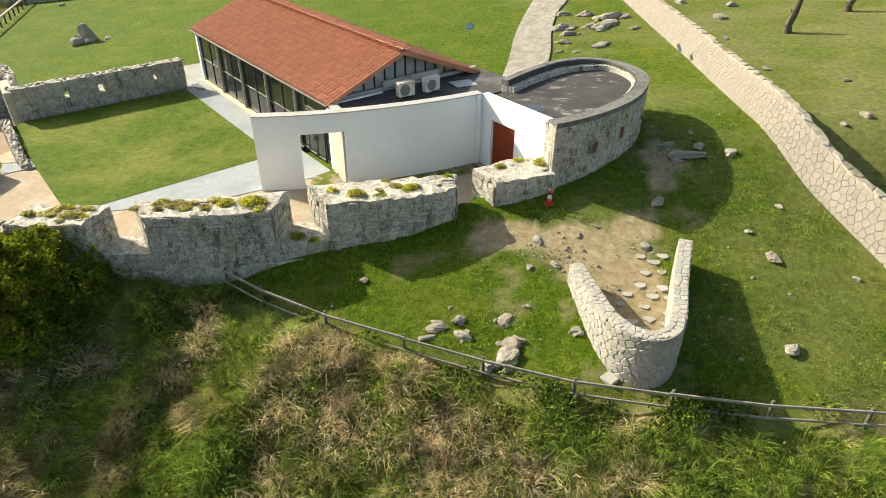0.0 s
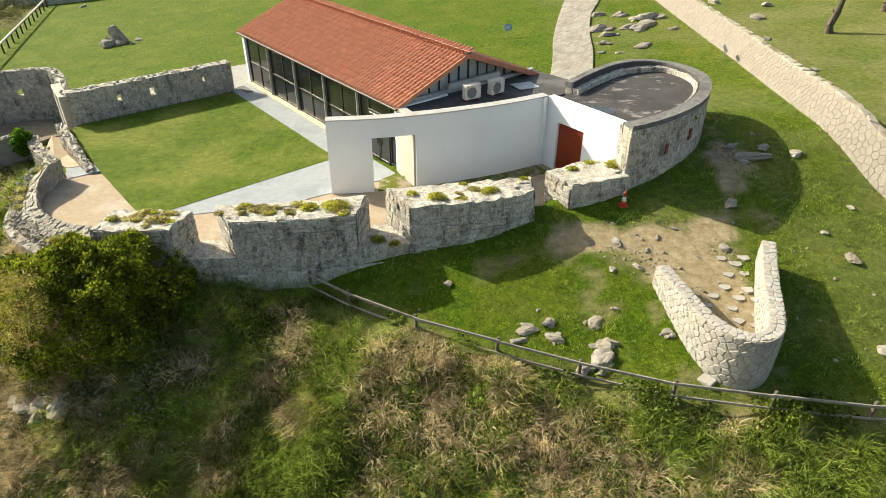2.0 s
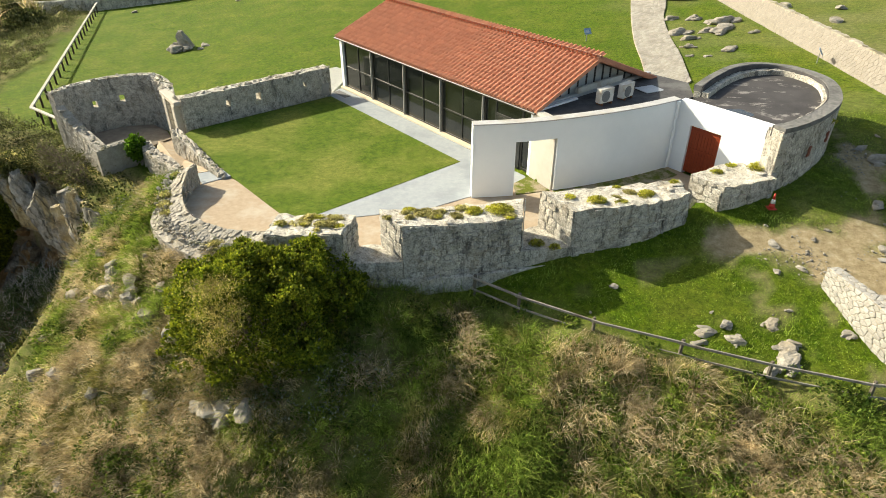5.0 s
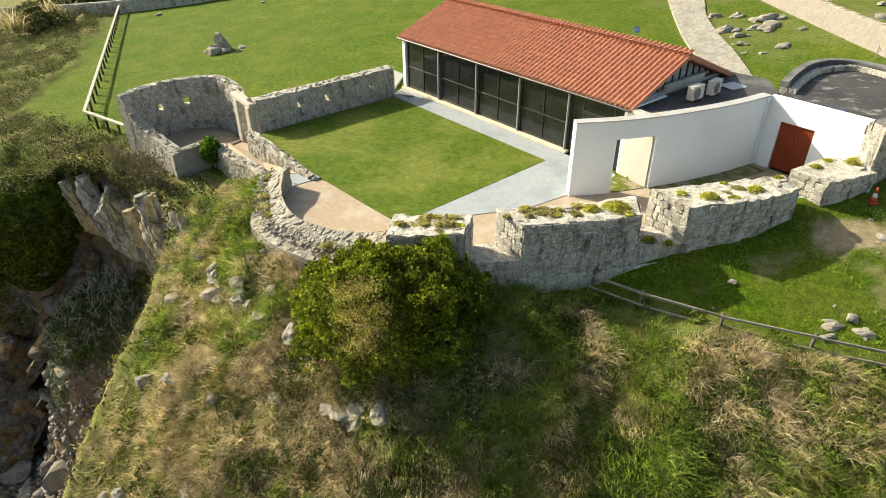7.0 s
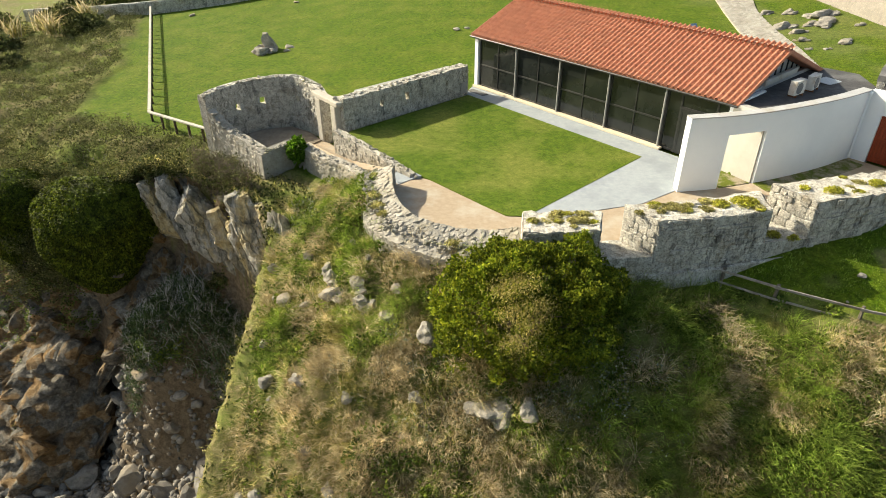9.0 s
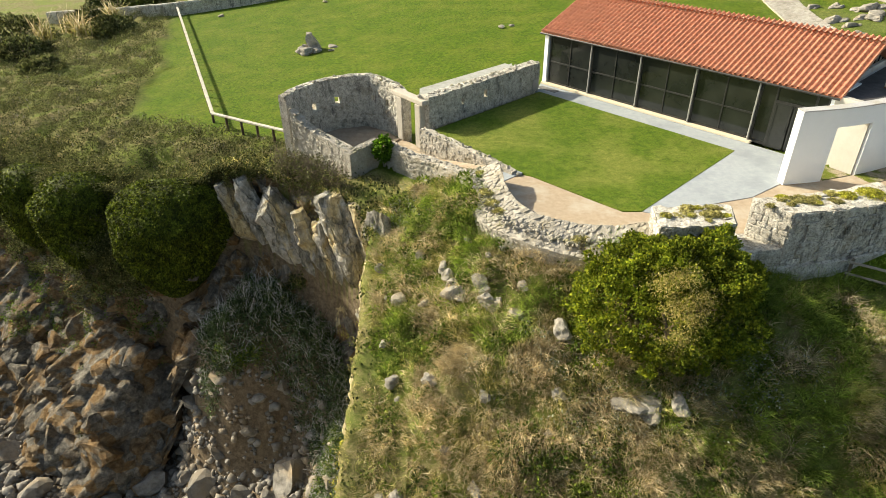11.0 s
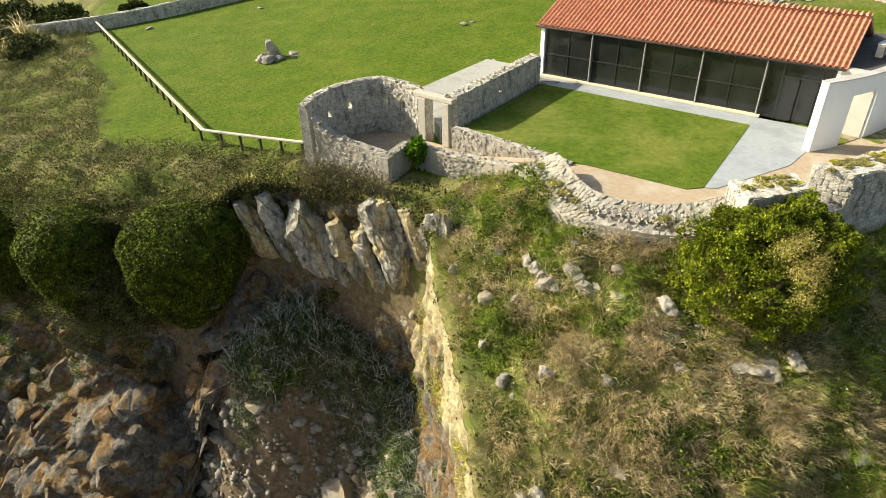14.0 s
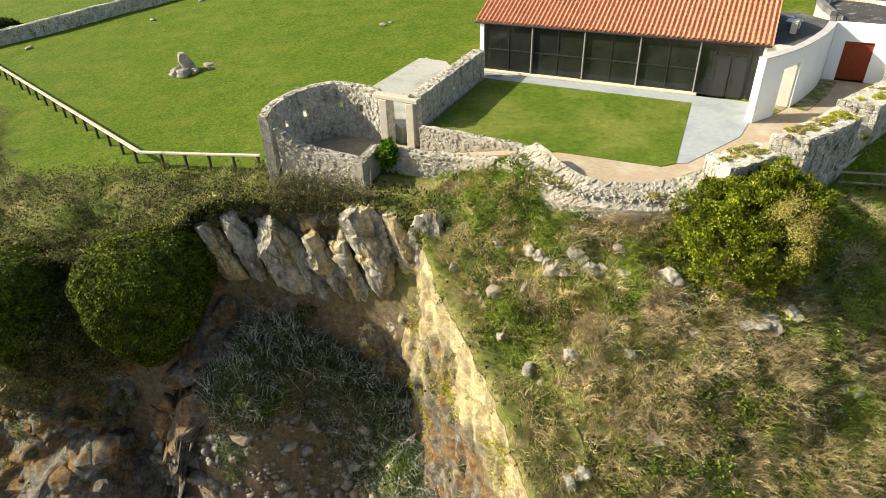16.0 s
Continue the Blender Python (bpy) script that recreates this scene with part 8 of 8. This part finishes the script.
def build_rail_fence():
    top = thing("rail_fence", "weathered grey wooden post-and-rail fence along the slope", "fence")
    pts = [(-8.6, 21.05), (-7.0, 19.95), (-4.4, 18.65), (-1.55, 17.55), (1.17, 16.5), (4.05, 15.45), (7.0, 14.85), (9.9, 14.35), (12.8, 14.05), (15.7, 13.8), (18.6, 13.6)]
    tz = [-0.45, -0.55, -0.75, -0.9, -1.02, -0.98, -0.95, -0.93, -0.92, -0.95, -1.0]
    rng = random.Random(5)
    heads = []
    for (x, y), z in zip(pts, tz):
        bm = bmesh.new()
        tilt = (rng.uniform(-2, 2), rng.uniform(-2, 2), 20 + rng.uniform(-8, 8))
        add_box(bm, pose(x, y, z - 0.75, *tilt), 0.11, 0.10, 1.6, 0.012)
        part("post", bm, M_DARKPOST, top)
        heads.append(Vector((x, y, z)))
    for a, b in zip(heads, heads[1:]):
        d = (b - a).normalized()
        s = Vector((d.y, -d.x, 0)) * 0.08
        for drop, w, h, nm in ((0.06, 0.06, 0.10, "top_rail"), (0.60, 0.05, 0.09, "lower_rail")):
            bm = bmesh.new()
            sag = rng.uniform(-0.02, 0.02)
            add_beam(bm, a + s - d * 0.12 - Vector((0, 0, drop + sag)), b + s + d * 0.12 - Vector((0, 0, drop - sag)), w, h, 0.01)
            part(nm, bm, M_WOOD, top)
    pad = thing("concrete_footing", "pale concrete footing under a fence post", "footing")
    bm = bmesh.new()
    add_box(bm, pose(-1.55, 17.5, -2.05, 4, -3, 25), 0.62, 0.55, 0.55, 0.04)
    part("block", bm, M_GATE, pad)


def build_lawn_fence():
    top = thing("lawn_fence", "low wooden fence with a broad pale top rail", "fence")
    corner = Vector((-38.9, 45.25, 0))
    runs = [(Vector((-32.75, 39.85, 0)), corner, 5), (corner, Vector((-53.6, 90.0, 0)), 22)]
    zt = lambda p: float(upper_height(np.array(p.x), np.array(p.y))) + 1.0
    for a, b, n in runs:
        for k in range(n):
            p = a.lerp(b, k / n + 0.02)
            bm = bmesh.new()
            add_box(bm, pose(p.x, p.y, zt(p) - 0.62, 0, 0, 35), 0.15, 0.13, 1.25, 0.015)
            part("post", bm, M_DARKWOOD, top, "dark stained post")
            q = a.lerp(b, (k + 1) / n)
            p0 = a.lerp(b, k / n)
            p0.z, q.z = zt(p0), zt(q)
            bm = bmesh.new()
            add_beam(bm, p0, q, 0.24, 0.12, 0.02)
            part("top_rail", bm, M_PALEWOOD, top, "bleached pale rail")


M_DARKWOOD = mottled("dark_stained_wood", (0.045, 0.03, 0.02), (0.08, 0.055, 0.038), None, 9, 60, 0.8, 0.3, 0.01, stain=0.3)
M_PALEWOOD = mottled("bleached_wood", (0.42, 0.39, 0.33), (0.56, 0.53, 0.46), (0.36, 0.33, 0.27), 8, 60, 0.85, 0.3, 0.01, stain=0.25)
build_rail_fence()
build_lawn_fence()


# ---- the paved path behind the hall ----
def build_path():
    left = smooth_line([(2.9, 37.6), (4.0, 41.6), (4.9, 46), (5.7, 50.6), (7.2, 57), (8.9, 63.4), (11.5, 73), (14, 84)], 0.8)
    right = smooth_line([(6.6, 40.6), (7.2, 43.4), (7.9, 46.6), (8.6, 51), (10, 57), (11.9, 62.4), (14.4, 72), (17, 84)], 0.8)
    n = 60
    l, r = resample(left, n), resample(right, n)
    bm = bmesh.new()
    rows = []
    for a, b in zip(l, r):
        row = []
        for t in np.linspace(0, 1, 7):
            q = a + (b - a) * t
            row.append(bm.verts.new((q[0], q[1], float(land(q[0], q[1])[0]) + 0.09)))
        rows.append(row)
    for a, b in zip(rows, rows[1:]):
        for j in range(6):
            bm.faces.new((a[j], a[j + 1], b[j + 1], b[j]))
    ret = bmesh.ops.extrude_face_region(bm, geom=list(bm.faces))
    bmesh.ops.translate(bm, vec=(0, 0, -0.3), verts=[v for v in ret["geom"] if isinstance(v, bmesh.types.BMVert)])
    ob = part("paved_path", bm, M_JOINT)
    tagged(ob, "pale crazy-paved path crossing the lawn", "path", kind="structure")
    lz = [float(land(p[0], p[1])[0]) + 0.10 for p in l]
    rz = [float(land(p[0], p[1])[0]) + 0.10 for p in r]
    f = top_surface(l, r, lz, rz)
    lay_stones(ob, "paving_stone", [(f[0], f[1], 0.5, 0.42, f[2], 0.03, None)], M_FLAG, 300, 23, 0.02)


M_FLAG = mottled("path_flagstone", (0.40, 0.37, 0.315), (0.53, 0.50, 0.44), (0.36, 0.33, 0.27), 4, 40, 0.92, 0.5, 0.02, stain=0.35, each=0.25)
build_path()


# ---- things on the hall and annex ----
def build_air_units():
    turn = math.degrees(math.atan2(NY, NX))
    for k, (x, y) in enumerate(((-1.85, 30.25), (-0.62, 31.0))):
        top = thing("air_conditioner", "rust-stained white outdoor air-conditioning unit on the flat roof", "air conditioner", "outdoor units", (x, y, 3.24))
        top.rotation_euler.z = radians(turn + (4 if k else -5))
        bm = bmesh.new()
        add_box(bm, pose(0, 0, 0.42), 0.88, 0.36, 0.66, 0.03)
        part("casing", bm, M_CASE, top)
        bm = bmesh.new()
        add_cyl(bm, (-0.12, -0.175, 0.42), (-0.12, -0.2, 0.42), 0.27, n=24)
        grill = part("fan_grille", bm, M_GRILLE, top, "round grey fan grille")
        for s in (-0.3, 0.3):
            bm = bmesh.new()
            add_box(bm, pose(s, 0, 0.05), 0.06, 0.42, 0.1, 0.008)
            part("foot", bm, M_RUST, top, "rusty bracket")
        bm = bmesh.new()
        add_box(bm, pose(0, 0, 0.765), 0.9, 0.38, 0.03, 0.01)
        part("top_cover", bm, M_CASE, top)
        bm = bmesh.new()
        add_cyl(bm, (0.44, 0.05, 0.2), (0.62, 0.1, 0.03), 0.025, n=8)
        add_cyl(bm, (0.62, 0.1, 0.03), (0.7, 0.5, 0.03), 0.025, n=8)
        part("pipe", bm, M_FRAME, top)
    board = thing("loose_sheet", "loose pale sheet lying on the flat roof", "sheet", at=(1.0, 32.3, 3.27))
    bm = bmesh.new()
    add_box(bm, pose(0, 0, 0, 2, 3, 30), 1.3, 0.9, 0.03, 0.005)
    part("panel", bm, M_FLASH, board)
    pipe = thing("wall_duct", "white boxed duct along the gable's foot", "duct")
    bm = bmesh.new()
    a, b = hall(0.2, 3.2, 3.55), hall(0.15, 6.6, 3.62)
    add_beam(bm, a, b, 0.2, 0.3, 0.02)
    part("duct", bm, M_CASE, pipe)


M_CASE = mottled("unit_casing", (0.55, 0.54, 0.50), (0.66, 0.65, 0.61), (0.44, 0.34, 0.24), 6, 50, 0.5, 0.1, 0.005, stain=0.2)
M_GRILLE = mottled("fan_grille", (0.12, 0.125, 0.13), (0.2, 0.205, 0.21), None, 30, 90, 0.5, 0.4, 0.01)
M_RUST = mottled("rust", (0.14, 0.055, 0.025), (0.25, 0.11, 0.05), None, 10, 60, 0.9, 0.4, 0.01)
build_air_units()


def build_small_things():
    # traffic cone
    z = float(land(4.45, 24.55)[0])
    top = thing("traffic_cone", "red and white traffic cone standing by the wall", "traffic cone", at=(4.45, 24.55, z))
    bm = bmesh.new()
    add_box(bm, pose(0, 0, 0.02), 0.38, 0.38, 0.05, 0.015)
    part("base", bm, M_RED, top)
    for z0, z1, r0, r1, m, nm in ((0.04, 0.26, 0.14, 0.105, M_RED, "cone"), (0.26, 0.46, 0.105, 0.07, M_WHITEBAND, "white_band"), (0.46, 0.72, 0.07, 0.03, M_RED, "cone")):
        bm = bmesh.new()
        add_cyl(bm, (0, 0, z0), (0, 0, z1), r0, r1, 16)
        part(nm, bm, m, top, smooth=True)
    # information boards
    for x, y, turn in ((2.3, 52.1, 20), (15.4, 42.2, 60)):
        z = float(land(x, y)[0])
        top = thing("information_board", "small blue and white information board beside a stone", "sign", "information boards", (x, y, z))
        top.rotation_euler.z = radians(turn)
        bm = bmesh.new()
        add_box(bm, pose(0, 0, 0.35), 0.08, 0.06, 0.75, 0.01)
        part("leg", bm, M_POST, top)
        bm = bmesh.new()
        add_box(bm, pose(0, -0.05, 0.78, 55), 0.62, 0.5, 0.03, 0.008)
        part("panel", bm, M_BOARD, top)
        bm = bmesh.new()
        for k in range(4):
            add_box(bm, pose(-0.05, -0.05 - 0.04 * k + 0.06, 0.78 + (0.06 - 0.04 * k) * 1.4, 55), 0.4, 0.03, 0.045, 0)
        part("writing", bm, M_WHITEBAND, top, "lines of unreadable small writing")
    # standing stone
    x0, y0 = -33.5, 62.6
    z = float(land(x0, y0)[0])
    top = thing("standing_stone", "rough standing stone set among low rocks on the lawn", "standing stone", at=(x0, y0, z))
    bm = bmesh.new()
    bmesh.ops.create_cube(bm, size=1.0)
    bmesh.ops.subdivide_edges(bm, edges=bm.edges, cuts=6, use_grid_fill=True)
    for v in bm.verts:
        t = v.co.z + 0.5
        r = 1 - 0.30 * max(0, 2 * max(abs(v.co.x), abs(v.co.y)) + 2 * abs(v.co.z) - 1.4)
        w = 1.35 - 0.75 * t
        v.co = Vector((v.co.x * w * r + 0.32 - 0.62 * t, v.co.y * (1.1 - 0.4 * t) * r, v.co.z * 1.75 + 0.7))
        v.co += Vector((noise.noise(v.co * 1.6), noise.noise(v.co * 1.6 + Vector((4, 0, 0))), noise.noise(v.co * 1.6 + Vector((0, 4, 0))))) * 0.22
        v.co += v.co.normalized() * 0.08 * noise.noise(v.co * 5)
    part("upright", bm, M_LIMEROCK, top)
    for k, (dx, dy, s) in enumerate(((-0.85, -0.2, 0.8), (-0.45, -0.9, 0.75), (0.35, -0.9, 0.5), (1.75, 0.35, 0.5), (1.75, -0.75, 0.42))):
        ob = new("base_rock", ROCKS[k])
        ob.parent = top
        ob.matrix_basis = Matrix.Translation((dx, dy, 0.15)) @ Matrix.Diagonal((s * 1.2, s, s * 0.8, 1)) @ Matrix.Rotation(k, 4, "Z")
    for k, (x, y, s) in enumerate(((-15.9, 61.7, 0.4), (-14.9, 61.9, 0.3), (-46.5, 83, 0.5), (-24, 88, 0.6), (-28, 88.5, 0.5), (-21, 89, 0.6), (-34.0, 84.5, 0.4))):
        rock("field_stone", x, y, s, "white stone lying on the far lawn", "stone", "stones on the lawn", k=k + 2, flat=0.7)
    # dead trunks
    for k, (x, y, h) in enumerate(((24.5, 46.3, 2.3), (31.0, 50.6, 2.0))):
        z = float(land(x, y)[0])
        top = thing("dead_trunk", "dark weathered stump of a dead tree", "tree stump", "dead trunks", (x, y, z))
        bm = bmesh.new()
        pts = [Vector((0, 0, -0.3)), Vector((-0.12, 0, 0.5)), Vector((0.06 + k * 0.3, 0, 1.2)), Vector((0.3 + k * 0.5, 0.1, h))]
        rad = [0.36, 0.26, 0.22, 0.12]
        for a, b, ra, rb in zip(pts, pts[1:], rad, rad[1:]):
            add_cyl(bm, a, b, ra, rb, 9)
        for v in bm.verts:
            v.co += Vector((noise.noise(v.co * 4), noise.noise(v.co * 4 + Vector((3, 0, 0))), 0)) * 0.08
        part("trunk", bm, M_BARK, top)
        bm = bmesh.new()
        add_cyl(bm, pts[2], pts[2] + Vector((-0.25, 0.1, 0.35)), 0.09, 0.04, 7)
        part("broken_branch", bm, M_BARK, top)
    # utility panel and mat by the hall
    top = thing("utility_hatch", "pale metal hatch at the foot of the courtyard wall", "hatch")
    p, nrm = f9[2](9.25, 0.55)
    bm = bmesh.new()
    q = nrm.to_track_quat("Y", "Z").to_matrix().to_4x4()
    add_box(bm, Matrix.Translation(p + nrm * 0.05) @ q, 0.5, 0.06, 0.75, 0.01)
    part("panel", bm, M_POST, top)
    mat = thing("door_mat", "dark grey mat lying on the concrete walk", "mat")
    bm = bmesh.new()
    m = Matrix(((-DX, NX, 0), (-DY, NY, 0), (0, 0, 1))).to_4x4()
    m.translation = hall(16.5, -0.85, 0.012)
    add_box(bm, m, 1.5, 0.5, 0.03, 0.008)
    part("mat", bm, M_CAP, mat)
    # stone step below the lookout
    top = thing("stone_step", "single flat pale stone step below the lookout", "step", at=(5.4, 15.95, 0))
    z = float(land(5.4, 15.95)[0])
    bm = bmesh.new()
    add_box(bm, pose(0.05, 0.1, z - 0.03, 0, 0, 40), 0.75, 0.5, 0.2, 0.03)
    part("slab", bm, M_PALE, top)


M_RED = mottled("red_plastic", (0.52, 0.045, 0.03), (0.62, 0.07, 0.045), None, 6, 60, 0.5, 0.05, 0.003, stain=0.15)
M_WHITEBAND = mottled("white_band", (0.72, 0.72, 0.70), (0.8, 0.8, 0.78), None, 6, 60, 0.5, 0.05, 0.003, stain=0.1)
M_BOARD = mottled("blue_board", (0.16, 0.27, 0.42), (0.24, 0.36, 0.50), None, 3, 40, 0.35, 0.02, 0.002, stain=0.1)
M_BARK = mottled("dead_bark", (0.07, 0.055, 0.04), (0.17, 0.14, 0.105), None, 8, 40, 0.95, 0.8, 0.03, stain=0.4)
build_small_things()


# ---- puddles ----
def water_material():
    m, nt, b = tree("shallow_water", 0.04, 0, 0.6)
    b.inputs["Base Color"].default_value = (0.05, 0.055, 0.06, 1)
    v = coords(nt)
    bump(nt, b, noise_tex(nt, v, 6, 2), 0.02, 0.01)
    return m


def puddle(x, y, z, rx, ry, seed, label):
    bm = bmesh.new()
    n = 26
    ring = []
    for k in range(n):
        a = 2 * math.pi * k / n
        r = 1 + 0.4 * noise.noise(Vector((math.cos(a) * 1.3 + seed, math.sin(a) * 1.3, 0)))
        ring.append((x + rx * r * math.cos(a), y + ry * r * math.sin(a)))
    add_prism(bm, ring, z - 0.02, z)
    tagged(part("puddle", bm, M_WATER), label, "puddle")


M_WATER = water_material()
puddle(3.95, 28.6, 3.306, 0.75, 0.55, 3, "shallow rain puddle on the black roof")
puddle(6.9, 17.2, float(land(6.9, 17.2)[0]) + 0.03, 0.24, 0.2, 5, "small puddle on the lookout's floor")


# ---- the far edge of the lawn ----
def build_far():
    top = thing("far_wall", "long old stone wall at the far edge of the lawn", "wall")
    line = smooth_line([(-70, 90), (-60, 87.5), (-52.5, 86.6), (-44.7, 88.0), (-36.5, 91), (-28, 93), (-20, 94), (-4, 95), (8, 97)], 1.0)
    z = [float(upper_height(np.array(p[0]), np.array(p[1]))) for p in line]
    n = len(line)
    bm = wall_strip(line, offset_line(line, 0.6), [v - 0.6 for v in z], [v + 1.5 for v in z], 0.06, 71)
    part("wall_body", bm, M_MORTAR, top)
    f = face_surface(line, [v - 0.1 for v in z], [v + 1.46 for v in z], 1.0, 0.02)
    lay_stones(top, "stone", [(f[0], f[1], 0.8, 0.5, f[2], 0.08, None)], M_STONE, 150, 29)
    # dark shrubs beside and behind it
    for k, (x, y, rx, rz, tag) in enumerate(((-58, 80, 3.5, 2.2, 0), (-62, 84, 4.0, 3.0, 0), (-66, 74, 4.0, 2.4, 0), (-57, 92, 3.5, 3.0, 1), (-63, 95, 4.5, 4.0, 1), (-49, 93, 2.2, 1.6, 1), (13.5, 64.5, 2.4, 1.3, 1), (-70, 82, 5, 3.5, 0), (-60, 66, 2.6, 1.6, 0))):
        rng = np.random.default_rng(300 + k)
        zz = float(upper_height(np.array(x), np.array(y)))
        t = thing("shrub", "dense dark evergreen shrub at the lawn's edge" if tag else "grey-green wind-shaped shrub on the headland", "shrub", "far shrubs", (x, y, zz))
        m = 3200
        u = unit(rng.normal(0, 1, (m, 3)))
        u[:, 2] = np.abs(u[:, 2])
        bul = 0.8 + 0.25 * np.array([noise.noise(Vector(v) * 2.6 + Vector((k * 5, 0, 0))) for v in u])
        pts = u * np.array((rx, rx * 0.8, rz)) * (bul * rng.uniform(0.75, 1.03, m))[:, None]
        leaves("crown", pts, u + np.array((0, 0, 0.3)), 0.32, M_BUSHDARK if tag else M_SCRUB, rng, t, slim=0.35)
        bm = bmesh.new()
        for a in range(4):
            add_cyl(bm, (0, 0, -0.3), (rx * 0.4 * math.cos(a * 1.6), rx * 0.4 * math.sin(a * 1.6), rz * 0.6), 0.09, 0.03, 6)
        part("stem", bm, M_BROWNTWIG, t)
    # plume grass
    for k, (x, y) in enumerate(((-60.5, 77.0), (-62.5, 79.5), (-59, 83.5), (-64.5, 77))):
        rng = np.random.default_rng(350 + k)
        zz = float(upper_height(np.array(x), np.array(y))) + 0.8
        t = thing("plume_grass", "tall tuft of plume grass with pale plumes", "grass tuft", "plume grasses", (x, y, zz))
        o = blades("leaf_tuft", rng.normal(0, 0.3, (160, 3)) * np.array((1, 1, 0)), rng.normal(0, 0.7, (160, 3)), 1.8, 0.03, M_OLIVE, rng, t)
        o = blades("plume", rng.normal(0, 0.4, (26, 3)) * np.array((1, 1, 0)), rng.normal(0, 0.25, (26, 3)), 2.6, 0.09, M_STRAW, rng, t)


M_BUSHDARK = leafy("dark_evergreen_leaf", (0.02, 0.035, 0.006), (0.045, 0.065, 0.012), (0.08, 0.105, 0.022), 0.15, 0.8)
build_far()


# ---- creepers on the cliff ----
def build_creepers():
    """Leaves and tufts on the ledges of the cliff, thick below the headland's edge, sparse on bare rock."""
    rng = np.random.default_rng(33)
    cl = bpy.data.objects["cliff"].data
    co = np.empty(len(cl.vertices) * 3, np.float32)
    cl.vertices.foreach_get("co", co)
    co = co.reshape(-1, 3)
    col = np.empty(len(cl.vertices) * 4, np.float32)
    cl.color_attributes["cover"].data.foreach_get("color", col)
    g = col.reshape(-1, 4)[:, 1]
    seen = (co[:, 0] > -62) & (co[:, 1] > 12) & (co[:, 2] > -24)
    near = seen & (g > 0.45)
    idx = np.nonzero(near)[0]
    leafy_idx = idx[(co[idx, 1] > 28.5) | (rng.uniform(0, 1, len(idx)) < 0.12)]
    pick = rng.choice(leafy_idx, min(len(leafy_idx), 9000), False)
    pts = np.repeat(co[pick], 6, 0) + rng.normal(0, 0.16, (len(pick) * 6, 3)) + np.array((0, -0.08, 0.05))
    tagged(leaves("cliff_creeper", pts, np.tile((-0.1, -0.6, 0.2), (len(pts), 1)), 0.15, M_CREEPER, rng, droop=0.5, slim=0.32), "dark green creeper on the cliff ledges", "creeper", kind="stuff")
    t = rng.choice(idx, min(len(idx), 3500), False)
    tp = np.repeat(co[t], 6, 0) + rng.normal(0, 0.08, (len(t) * 6, 3))
    tagged(blades("ledge_grass", tp, np.tile((-0.1, -0.6, -0.2), (len(tp), 1)) + rng.normal(0, 0.3, (len(tp), 3)), 0.4, 0.012, M_OLIVE, rng), "dry grass hanging from the ledges", "grass", kind="stuff")


M_CREEPER = leafy("creeper_leaf", (0.03, 0.045, 0.008), (0.07, 0.09, 0.02), (0.14, 0.155, 0.045), 0.2, 0.6)
build_creepers()
